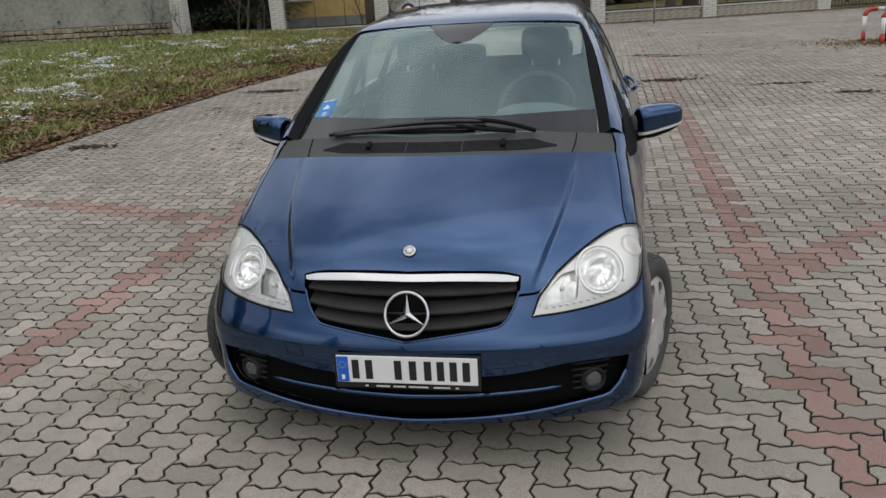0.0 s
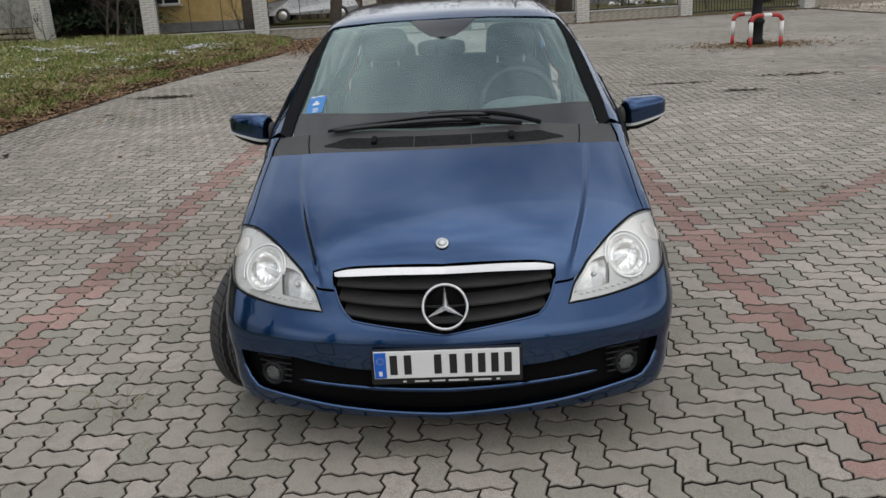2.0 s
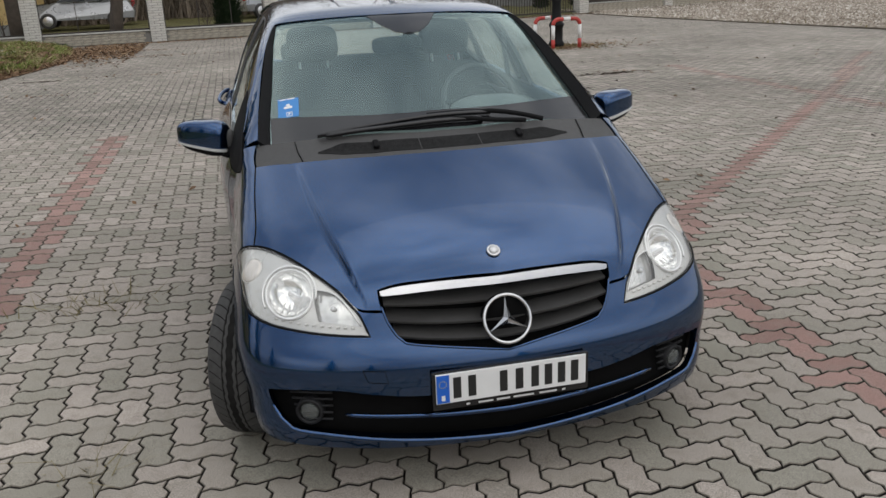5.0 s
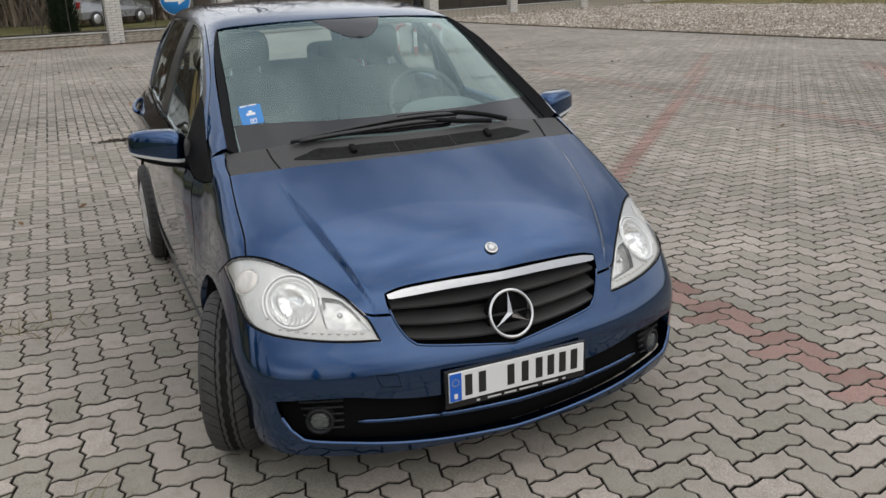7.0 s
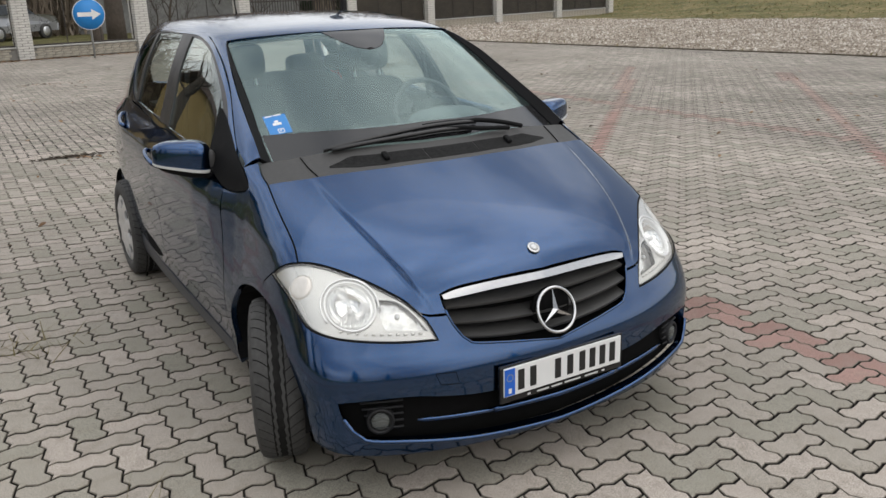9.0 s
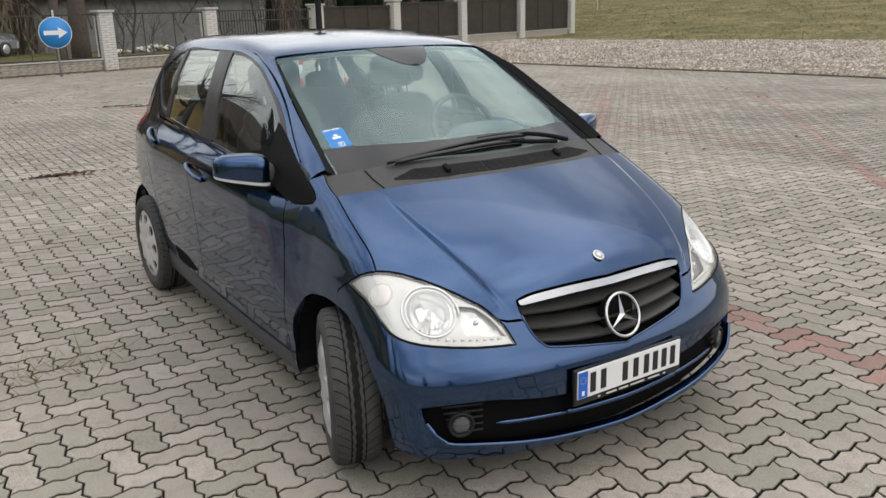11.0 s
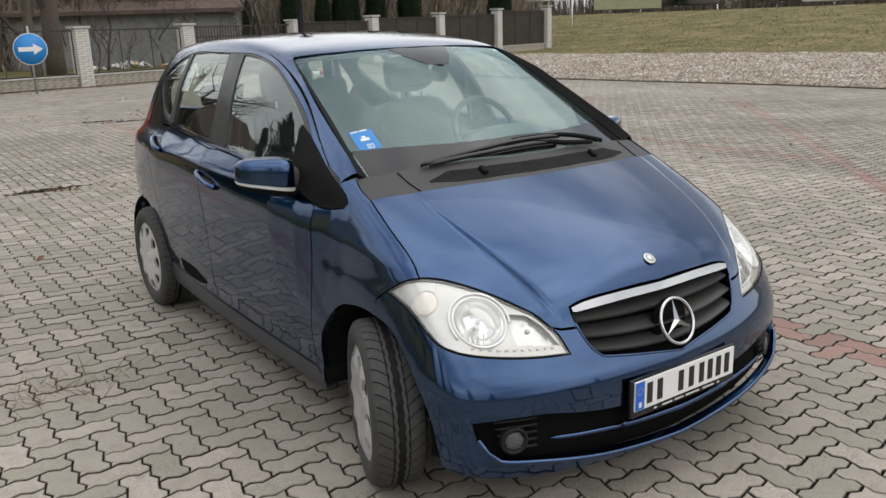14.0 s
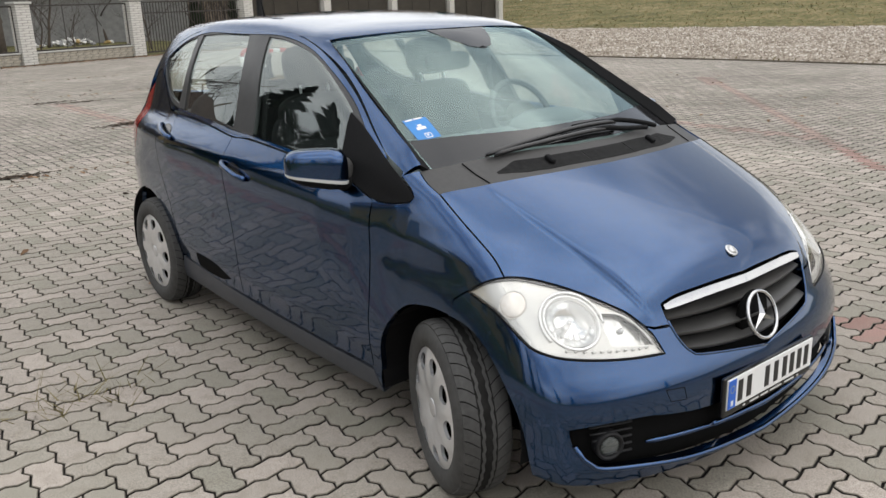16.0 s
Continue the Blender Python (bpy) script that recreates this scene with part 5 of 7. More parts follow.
for x in (-0.36, 0.36):
    super_shell("rear_headrest", 0.12, 0.05, 0.07, 0.55, 0.5, -1.5, 1.5, pose(x, 3.21, 1.20, -10), SEAT_CLOTH, bench)
super_shell("instrument_hood", 0.21, 0.12, 0.075, 0.6, 0.6, -1.5, 1.5, pose(0.372, 1.36, 1.015, 8), DASH, dash, "rounded instrument hood", 28, 12)
steer = new("steering_wheel")
steer.parent = car
steer.matrix_local = pose(0.362, 1.570, 1.058, 60)
ring = [(0.180 * math.cos(a), 0.180 * math.sin(a), 0) for a in np.linspace(0, 2 * math.pi, 41)]
LEATHER = plain("worn_grey_leather", (0.030, 0.031, 0.031), 0.40, vary=0.15, scale=40)
tube("steering_rim", ring, 0.0145, LEATHER, steer, sides=10)
super_shell("steering_hub", 0.085, 0.075, 0.030, 0.6, 0.8, -1.5, 1.5, Matrix.Identity(4), BLACK_TRIM, steer)
for a in (0, 180, 270):
    tube("spoke", [(0.05 * math.cos(radians(a)), 0.05 * math.sin(radians(a)), 0), (0.18 * math.cos(radians(a)), 0.18 * math.sin(radians(a)), 0)], 0.016, BLACK_TRIM, steer, sides=8)
super_shell("rear_view_mirror", 0.120, 0.022, 0.040, 0.5, 0.4, -1.5, 1.5, pose(-0.015, 1.66, 1.335, -6), BLACK_TRIM, car, "black interior mirror")
lathe("rain_sensor", [(0.040, 0.0), (0.040, 0.02), (0.0, 0.025)], BLACK_TRIM, car, sides=20, axis="y", at=(0, 1.435, 1.365))
for s in (-1, 1):
    part("door_card", box_mesh(0.05, 1.75, 0.62, (s * 0.775, 2.06, 0.67), 0.02), DASH, car, "grey door lining")
    tube("seat_belt", [(s * 0.655, 2.14, 1.33), (s * 0.70, 2.15, 1.05), (s * 0.73, 2.16, 0.72)], 0.014, SEAT_CLOTH, car, sides=6)
part("parcel_shelf", box_mesh(1.16, 0.36, 0.03, (0, 3.38, 1.0), 0.01), DASH, car, "grey parcel shelf")

# ---- surroundings: materials ----
def mottled(name, stops, scale, rough=0.95, bump=0.01, fine=8.0):
    m, n, l, b = node_material(name)
    pos = n.new("ShaderNodeNewGeometry").outputs["Position"]
    t1, t2 = n.new("ShaderNodeTexNoise"), n.new("ShaderNodeTexNoise")
    for t, s in ((t1, scale), (t2, scale * fine)):
        t.inputs["Scale"].default_value, t.inputs["Detail"].default_value, t.inputs["Roughness"].default_value = s, 6.0, 0.65
        l.new(pos, t.inputs["Vector"])
    l.new(add_ramp(n, l, add_mix(n, l, t1.outputs["Fac"], t2.outputs["Fac"], 0.5), stops), b.inputs["Base Color"])
    b.inputs["Roughness"].default_value, b.inputs["Specular IOR Level"].default_value = rough, 0.2
    add_bump(n, l, b, t2.outputs["Fac"], 0.8, bump)
    return m


BANK = mottled("winter_grass_turf", [(0.34, (0.048, 0.042, 0.020)), (0.45, (0.095, 0.105, 0.034)), (0.54, (0.140, 0.158, 0.050)), (0.66, (0.25, 0.22, 0.11))], 1.3, bump=0.05)
GRAVEL = mottled("grey_gravel_bed", [(0.36, (0.09, 0.072, 0.052)), (0.5, (0.25, 0.21, 0.165)), (0.64, (0.45, 0.40, 0.345))], 2.0, bump=0.03)
FIELD = mottled("withered_meadow", [(0.38, (0.050, 0.045, 0.020)), (0.45, (0.095, 0.098, 0.032)), (0.51, (0.135, 0.112, 0.048)), (0.57, (0.185, 0.148, 0.070)), (0.64, (0.27, 0.22, 0.12))], 0.55, bump=0.05)
YARD_EARTH = mottled("pale_yard_earth", [(0.36, (0.185, 0.163, 0.140)), (0.6, (0.275, 0.247, 0.216))], 0.8, bump=0.004)
YARD = mottled("trodden_yard_grass", [(0.36, (0.040, 0.032, 0.018)), (0.48, (0.085, 0.078, 0.030)), (0.58, (0.115, 0.110, 0.042)), (0.68, (0.16, 0.13, 0.07))], 0.9, bump=0.03)


POSTS = [(-9.85, 24.4, 1.80), (-6.45, 24.9, 1.80), (-3.0, 25.35, 1.78), (0.46, 25.8, 1.76), (3.97, 26.6, 1.76), (7.65, 27.6, 1.78), (12.25, 28.7, 1.84), (16.6, 30.2, 1.95), (21.2, 31.8, 2.03), (26.0, 33.4, 2.20), (30.8, 34.9, 2.35)]
FENCE_X, FENCE_Y = [q[0] for q in POSTS], [q[1] for q in POSTS]


def verge(y):
    """Where the paving ends beside the grass bank."""
    return np.interp(y, [-12, 2, 6, 9, 12, 14.5, 17, 19, 21, 23.5], [-7.2, -6.3, -6.05, -6.05, -5.92, -5.6, -5.05, -4.75, -4.8, -5.4])


def gravel_edge(y):
    return np.interp(y, [-8, 0, 6.6, 9.8, 14, 19.5, 24.5, 28], [15.9, 15.7, 15.5, 15.15, 14.3, 13.3, 12.5, 12.2])


def ground_height(x, y):
    h = -0.016
    left = verge(min(max(y, -12), 23.5)) - x
    if left > 0 and y < 27:
        h = 0.01 + 0.13 * (1 - math.exp(-left / 0.30)) + 0.29 * (1 - math.exp(-left / 5.0)) * min(1, left) + 0.05 * noise.noise((x * 1.1, y * 1.1, 0)) + 0.05 * noise.noise((x * 2.6, y * 2.6, 5)) * min(1, left)
    right = x - gravel_edge(min(max(y, -8), 28))
    if right > 0:
        h = 0.03 * min(1, right * 2) + 0.04 * noise.noise((x * 0.9, y * 0.9, 3)) * min(1, right) + 0.068 * max(0, right - 18) - 0.034 * max(0, right - 52)
        h = min(h, 3.0)
    if right <= 0 and left <= 0 and y > np.interp(x, FENCE_X, FENCE_Y):
        h = min(0.08, 0.03 + 0.01 * (y - 28)) if y > 28 else 0.0
    return h


WHITE_BRICK = plain("white_sand_lime_brick", (0.55, 0.53, 0.49), 0.85, vary=0.22, scale=14, bump=0.003)
MORTAR = plain("grey_mortar", (0.22, 0.21, 0.19), 0.95, vary=0.2, scale=20)
CAP_STONE = plain("concrete_cap", (0.42, 0.41, 0.38), 0.9, vary=0.2, scale=10, bump=0.003)
IRON = plain("dark_brown_iron", (0.030, 0.024, 0.020), 0.6, vary=0.3, scale=30)
REED = plain("dark_reed_matting", (0.048, 0.041, 0.031), 0.95, vary=0.5, scale=18, bump=0.006)
BARK = plain("grey_brown_bark", (0.085, 0.068, 0.054), 0.95, vary=0.35, scale=14, bump=0.012)
TWIG = plain("dark_twig_bark", (0.060, 0.048, 0.040), 0.95, vary=0.3, scale=20)


PLINTH_BRICK = plain("soiled_pale_brick", (0.36, 0.325, 0.265), 0.9, vary=0.38, scale=9, bump=0.004)


def brick_mesh(lx, ly, lz, material):
    bm = box_mesh(lx, ly, lz, (0, 0, 0), 0.006, 1)
    me = bpy.data.meshes.new("brick")
    bm.to_mesh(me)
    bm.free()
    me.materials.append(material)
    return me


BRICK_LONG, BRICK_PLINTH = brick_mesh(0.292, 0.130, 0.066, WHITE_BRICK), brick_mesh(0.245, 0.06, 0.066, PLINTH_BRICK)


def brick_post(x, y, h, turn):
    p = thing("fence_post", pose(x, y, 0, 0, 0, turn), "white brick fence post with a concrete cap", "fence post", "brick fence posts")
    part("core", box_mesh(0.40, 0.40, h, (0, 0, h / 2)), MORTAR, p)
    part("cap", box_mesh(0.54, 0.54, 0.07, (0, 0, h + 0.035), 0.015), CAP_STONE, p, "weathered concrete cap")
    for c in range(int(h / 0.076)):
        for k in range(4):
            b = new("brick", BRICK_LONG)
            b.parent = p
            a = 90 * k
            s = 1 if c % 2 else -1
            b.matrix_local = pose(0, 0, 0.04 + 0.076 * c, 0, 0, a) @ pose(0.072 * s, -0.152, 0)
    return p


def fence_section(a, b, style):
    ax, ay, ah = a
    bx, by, bh = b
    L = math.hypot(bx - ax, by - ay)
    ang = math.degrees(math.atan2(by - ay, bx - ax))
    f = thing("fence_section", pose(ax, ay, 0, 0, 0, ang), "dark iron mesh fence on a white brick plinth" if style != "gate" else "closed dark iron gate of upright bars", "fence" if style != "gate" else "gate", "fence panels")
    x0, x1 = 0.24, L - 0.24
    foot = 0.36 if style != "gate" else 0.06
    top = min(ah, bh) - 0.06
    if style != "gate":
        part("plinth", box_mesh(x1 - x0 + 0.04, 0.20, 0.34, ((x0 + x1) / 2, 0, 0.16)), MORTAR, f)
        part("coping", box_mesh(x1 - x0 + 0.04, 0.30, 0.04, ((x0 + x1) / 2, 0, 0.345), 0.01), CAP_STONE, f, "concrete coping")
        n = int((x1 - x0) / 0.255)
        for c in range(4):
            for k in range(n):
                q = new("brick", BRICK_PLINTH)
                q.parent = f
                q.matrix_local = pose(x0 + 0.13 + 0.255 * k + (0.06 if c % 2 else 0.0), -0.085, 0.05 + 0.076 * c)
    for nm, z in (("rail", foot + 0.03), ("rail", top)):
        part(nm, box_mesh(x1 - x0, 0.035, 0.045, ((x0 + x1) / 2, 0, z)), IRON, f)
    if style == "gate":
        part("rail", box_mesh(x1 - x0, 0.03, 0.04, ((x0 + x1) / 2, 0, top - 0.35)), IRON, f)
    step = 0.115 if style == "gate" else (x1 - x0) / 3
    k, x = 0, x0
    while x <= x1 + 1e-6:
        part("bar", box_mesh(0.022, 0.022, top - foot, (x, 0, (top + foot) / 2)), IRON, f)
        x += step
    if style == "mesh":
        v, fc = [], []
        for x in np.arange(x0, x1, 0.075):
            w, d = tube_data([(x, 0, foot), (x, 0, top)], 0.0022, 3, False)
            fc += [tuple(len(v) + i for i in q) for q in d]
            v += w
        for z in np.arange(foot, top, 0.075):
            w, d = tube_data([(x0, 0, z), (x1, 0, z)], 0.0022, 3, False)
            fc += [tuple(len(v) + i for i in q) for q in d]
            v += w
        tagged(raw("wire_mesh", v, fc, IRON, f), kind="stuff")
        part("screen_mat", box_mesh(x1 - x0, 0.015, top - foot - 0.06, ((x0 + x1) / 2, 0.05, (top + foot) / 2)), REED, f, "dark brown reed matting")
    return f


for k, (x, y, h) in enumerate(POSTS):
    n0, n1 = POSTS[max(0, k - 1)], POSTS[min(len(POSTS) - 1, k + 1)]
    brick_post(x, y, h, math.degrees(math.atan2(n1[1] - n0[1], n1[0] - n0[0])))
for k in range(len(POSTS) - 1):
    fence_section(POSTS[k], POSTS[k + 1], "gate" if k == 5 else ("mesh" if k > 5 else "frame"))

# old rendered wall on a rubble footing
OLD_RENDER = mottled("stained_grey_render", [(0.34, (0.15, 0.145, 0.125)), (0.48, (0.27, 0.265, 0.24)), (0.66, (0.36, 0.35, 0.32))], 0.9, bump=0.01)
RUBBLE = plain("yellow_grey_fieldstone", (0.29, 0.25, 0.18), 0.9, vary=0.55, scale=3, bump=0.01)
wall = thing("old_wall", pose(-13.15, 23.9, 0.42, 0, 0, 180.5), "stained grey rendered wall on a rubble stone footing", "wall")
part("render", box_mesh(20, 0.4, 2.75, (10, 0, 1.775)), OLD_RENDER, wall)
part("footing", box_mesh(20, 0.5, 0.74, (10, 0, 0.03)), JOINT_SOIL_SHADE, wall, "dark earthy joints of the footing")
rng = random.Random(3)
for row in range(4):
    x = 0.05
    while x < 14:
        w = rng.uniform(0.14, 0.44)
        h = 0.165
        b = box_mesh(w - 0.03, 0.16, h - 0.02, (0, 0, 0), 0.035, 2)
        for vert in b.verts:
            vert.co += Vector((rng.uniform(-0.015, 0.015), rng.uniform(-0.02, 0.02), rng.uniform(-0.012, 0.012)))
        bmesh.ops.translate(b, vec=(x + w / 2, 0.24, -0.20 + 0.17 * row), verts=b.verts)
        part("stone", b, RUBBLE, wall)
        x += w
brick_post(-12.98, 23.75, 2.4, 0)

# street lamp with its barrier
CAST_IRON = plain("black_painted_cast_iron", (0.007, 0.007, 0.0075), 0.55, vary=0.2, scale=25, spec=0.2)
RED_PAINT = plain("red_barrier_paint", (0.42, 0.040, 0.030), 0.5, vary=0.15, scale=25)
WHITE_PAINT = plain("white_barrier_paint", (0.74, 0.73, 0.71), 0.5, vary=0.08, scale=25)
street_lamp = thing("street_lamp", pose(6.15, 15.5, 0), "black cast-iron lamp post in a red and white barrier", "street lamp")
lathe("post", [(0.17, 0.0), (0.17, 0.10), (0.14, 0.14), (0.14, 0.42), (0.165, 0.46), (0.165, 0.50), (0.11, 0.58), (0.095, 0.95), (0.11, 1.0), (0.075, 1.06), (0.062, 2.2), (0.07, 2.25), (0.05, 2.3), (0.04, 4.2), (0.0, 4.22)], CAST_IRON, street_lamp, sides=20)
lathe("lantern", [(0.05, 4.1), (0.16, 4.25), (0.20, 4.6), (0.22, 4.62), (0.05, 4.85), (0.0, 4.9)], CAST_IRON, street_lamp, sides=6)


def barrier(x0, y0, x1, y1):
    b = thing("barrier", pose(0, 0, 0), "red and white painted tube barrier", "barrier", "barriers round the lamp")
    d = Vector((x1 - x0, y1 - y0, 0))
    n = d.normalized()
    for (x, y), s in (((x0, y0), 1), ((x1, y1), -1)):
        tube("red_leg", [(x, y, 0), (x, y, 0.20)], 0.040, RED_PAINT, b, sides=12)
        tube("white_leg", [(x, y, 0.20), (x, y, 0.50)], 0.040, WHITE_PAINT, b, sides=12)
        arc = [(x + n.x * s * 0.14 * (1 - math.cos(a)), y + n.y * s * 0.14 * (1 - math.cos(a)), 0.50 + 0.12 * math.sin(a)) for a in np.linspace(0, math.pi / 2, 7)]
        tube("red_bend", arc + [(x + n.x * s * 0.24, y + n.y * s * 0.24, 0.62)], 0.042, RED_PAINT, b, sides=12)
    tube("white_rail", [(x0 + n.x * 0.24, y0 + n.y * 0.24, 0.62), (x1 - n.x * 0.24, y1 - n.y * 0.24, 0.62)], 0.042, WHITE_PAINT, b, sides=12)


barrier(5.75, 15.75, 6.36, 15.92)
barrier(5.90, 15.05, 6.55, 15.15)

# round blue one-way sign
SIGN_BLUE = plain("blue_sign_sheeting", (0.012, 0.21, 0.56), 0.35, vary=0.06)
ZINC = plain("galvanised_tube", (0.33, 0.34, 0.34), 0.5, metal=0.6, vary=0.15)
sign = thing("road_sign", pose(2.17, 24.4, 0, 0, 0, -8), "round blue sign with a white arrow on a steel tube", "road sign")
tube("sign_post", [(0, 0.05, 0), (0, 0.05, 1.85)], 0.03, ZINC, sign, sides=10)
lathe("sign_rim", [(0.435, 0.012), (0.435, -0.006), (0.418, -0.006)], WHITE_PAINT, sign, sides=48, axis="y", at=(0, 0, 1.23), caps=False)
disc = lathe("sign_disc", [(0.418, -0.004), (0.418, -0.005), (0.0, -0.005)], SIGN_BLUE, sign, sides=48, axis="y", at=(0, 0, 1.23))
raw("arrow", [(x, -0.010, 1.23 + z) for x, z in ((-0.30, 0.06), (-0.30, -0.06), (0.08, -0.06), (0.08, -0.15), (0.32, 0.0), (0.08, 0.15), (0.08, 0.06))], [tuple(range(7))], WHITE_PAINT, sign)


# ---- trees ----
def grow(rng, start, way, length, radius, depth, out, split=3, spread=0.55):
    """Branches of a bare tree, as (points, radii)."""
    n = 5
    pts, q, d = [start], Vector(start), Vector(way).normalized()
    for k in range(n):
        d = (d + Vector((rng.uniform(-1, 1), rng.uniform(-1, 1), rng.uniform(-0.6, 0.9))) * 0.16).normalized()
        q = q + d * (length / n)
        pts.append(q.copy())
    end = radius * 0.55
    out.append((pts, [radius + (end - radius) * k / n for k in range(n + 1)]))
    if depth == 0:
        return
    for k in range(split + (depth > 2)):
        at = pts[rng.randint(2, n)]
        side = Vector((rng.uniform(-1, 1), rng.uniform(-1, 1), rng.uniform(-0.1, 0.7))).normalized()
        nd = (d * (1 - spread) + side * spread).normalized()
        grow(rng, at, nd, length * rng.uniform(0.55, 0.8), end * rng.uniform(0.55, 0.85), depth - 1, out, split, spread)


def bare_tree_parts(name, seed, height, radius, depth=4, split=3):
    rng = random.Random(seed)
    t = thing(name, pose(0, 0, 0), "leafless deciduous tree with dark branches", "tree", "bare trees")
    out = []
    grow(rng, Vector((0, 0, -0.1)), (0.05, 0, 1), height * 0.38, radius, depth, out, split)
    big = out[0]
    v, f = tube_data(big[0], big[1], 10)
    raw("trunk", v, f, BARK, t, "", smooth=True)
    v, f = [], []
    for pts, rad in out[1:]:
        a, b = tube_data(pts, rad, 5 if rad[0] > 0.02 else 3, False)
        f += [tuple(len(v) + i for i in q) for q in b]
        v += a
    raw("crown", v, f, TWIG, t, "bare crown of fine twigs")
    return t


tree_a = bare_tree_parts("bare_tree", 11, 11.0, 0.26)
tree_b = bare_tree_parts("bare_tree", 23, 9.0, 0.20)
shrub = bare_tree_parts("bare_shrub", 5, 4.2, 0.05, 3, 5)
tagged(shrub, "leafless tangled brown shrub behind the fence", "shrub", "shrubs")
tree_a.matrix_world = pose(-6.95, 25.9, 0, 0, 0, 130) @ Matrix.Scale(1.35, 4)
tree_b.matrix_world = pose(2.9, 28.2, 0, 0, 0, 40)
shrub.matrix_world = pose(-11.1, 24.6, 0.2)
rng = random.Random(19)
for src, x, y, s in ((tree_a, 3.75, 29.6, 1.0), (tree_b, -4.4, 26.5, 1.1), (tree_a, 13.0, 46, 1.2), (tree_b, 20.0, 44, 1.2), (tree_a, 27.0, 50, 1.2), (tree_b, 6.0, 44, 1.3), (tree_a, -2.0, 43, 1.2), (tree_b, 34.0, 52, 1.1), (tree_a, -16.0, 40, 1.2), (tree_b, 10.0, 52, 1.3), (tree_a, 23.0, 58, 1.4), (tree_b, 16.5, 51, 1.3), (tree_a, 2.0, 55, 1.3), (tree_b, 31.0, 60, 1.4),
                     (tree_a, 40.0, 62, 1.2), (tree_b, -9.0, 48, 1.2), (tree_a, -9.0, 0.5, 0.9), (tree_b, -10.5, 4.5, 1.0), (tree_a, -12.0, -3.5, 0.95)):
    z = ground_height(x, y) if x < -6 and y < 22 else 0.0
    copy_thing(src, pose(x, y, z, 0, 0, rng.uniform(0, 360)) @ Matrix.Scale(s, 4))
for x, y, s in ((-12.7, 23.3, 0.45), (-13.6, 23.3, 0.5), (-10.6, 24.9, 0.8), (-11.6, 25.0, 1.0), (-7.5, 26.4, 0.6), (5.9, 28.4, 0.6), (4.7, 28.0, 0.7), (-1.6, 26.6, 0.5), (9.2, 30.4, 0.9), (12.5, 34, 1.3), (15.0, 36, 1.3), (18.0, 38, 1.4), (21.5, 38, 1.4), (25, 40, 1.4), (29, 41, 1.4), (10, 38, 1.4), (33, 44, 1.3), (7, 36, 1.3), (13.5, 41, 1.5), (27, 45, 1.5), (19.5, 43, 1.5)):
    copy_thing(shrub, pose(x, y, 0, 0, 0, rng.uniform(0, 360)) @ Matrix.Scale(s, 4))

CONIFER = mottled("dark_green_needles", [(0.36, (0.010, 0.020, 0.010)), (0.50, (0.022, 0.040, 0.018)), (0.64, (0.045, 0.065, 0.030))], 6.0, bump=0.02)


def conifer(name, seed, height, width, slim, count, tiers=46):
    """Foliage sprays round a trunk, as one crown with gaps."""
    rng = random.Random(seed)
    t = thing(name, pose(0, 0, 0), "narrow dark green columnar conifer" if slim else "broad dark green spruce with drooping boughs", "conifer", "conifers")
    tube("trunk", [(0, 0, 0), (0, 0, height * 0.95)], [width * 0.10, 0.01], BARK, t, sides=7)
    v, f = [], []
    for k in range(count):
        u = rng.random() ** 0.8
        z = height * (0.03 + 0.97 * u)
        r = width * ((1 - u) ** 0.55 * 0.5 if slim else (1 - u) * 0.5 * (0.72 + 0.28 * math.sin(u * tiers)))
        r *= rng.uniform(0.55, 1.08)
        a = rng.uniform(0, 2 * math.pi)
        c = Vector((r * math.cos(a), r * math.sin(a), z))
        out = Vector((math.cos(a), math.sin(a), 1.4 if slim else -0.35)).normalized()
        side = Vector((-math.sin(a), math.cos(a), 0))
        ln, wd = rng.uniform(0.12, 0.26) * (0.7 if slim else 1.0), rng.uniform(0.025, 0.06)
        b = len(v)
        v += [c - out * ln * 0.5 - side * wd, c - out * ln * 0.5 + side * wd, c + side * wd * 0.8 + out * ln * 0.2, c + out * ln, c - side * wd * 0.8 + out * ln * 0.2]
        f.append((b, b + 1, b + 2, b + 3, b + 4))
    raw("crown", v, f, CONIFER, t, "dense dark foliage")
    return t


thuja = conifer("thuja", 2, 4.6, 1.25, True, 7000)
spruce = conifer("spruce", 4, 9.0, 4.4, False, 11000)
tall_spruce = conifer("spruce", 6, 15.5, 7.4, False, 32000, 80)
thuja.matrix_world = pose(14.2, 33.0, 0)
spruce.matrix_world = pose(-17.5, -4.6, 0.4)
tall_spruce.matrix_world = pose(-13.4, 27.8, 0.3) @ Matrix.Scale(0.86, 4)
for x, y, s in ((-16.0, 27.2, 1.05), (-19.0, 26.8, 1.1)):
    copy_thing(tall_spruce, pose(x, y, 0.3, 0, 0, 71 * x) @ Matrix.Scale(s, 4))
for x, y, s in ((16.0, 33.5, 0.85), (17.0, 33.5, 1.05), (17.9, 34.0, 0.75), (19.2, 34.2, 1.1), (21.4, 34.6, 1.25), (28.3, 36.0, 1.35), (-0.9, 27.8, 0.8), (12.6, 34.0, 0.6)):
    copy_thing(thuja, pose(x, y, 0, 0, 0, 57 * x) @ Matrix.Scale(s, 4))
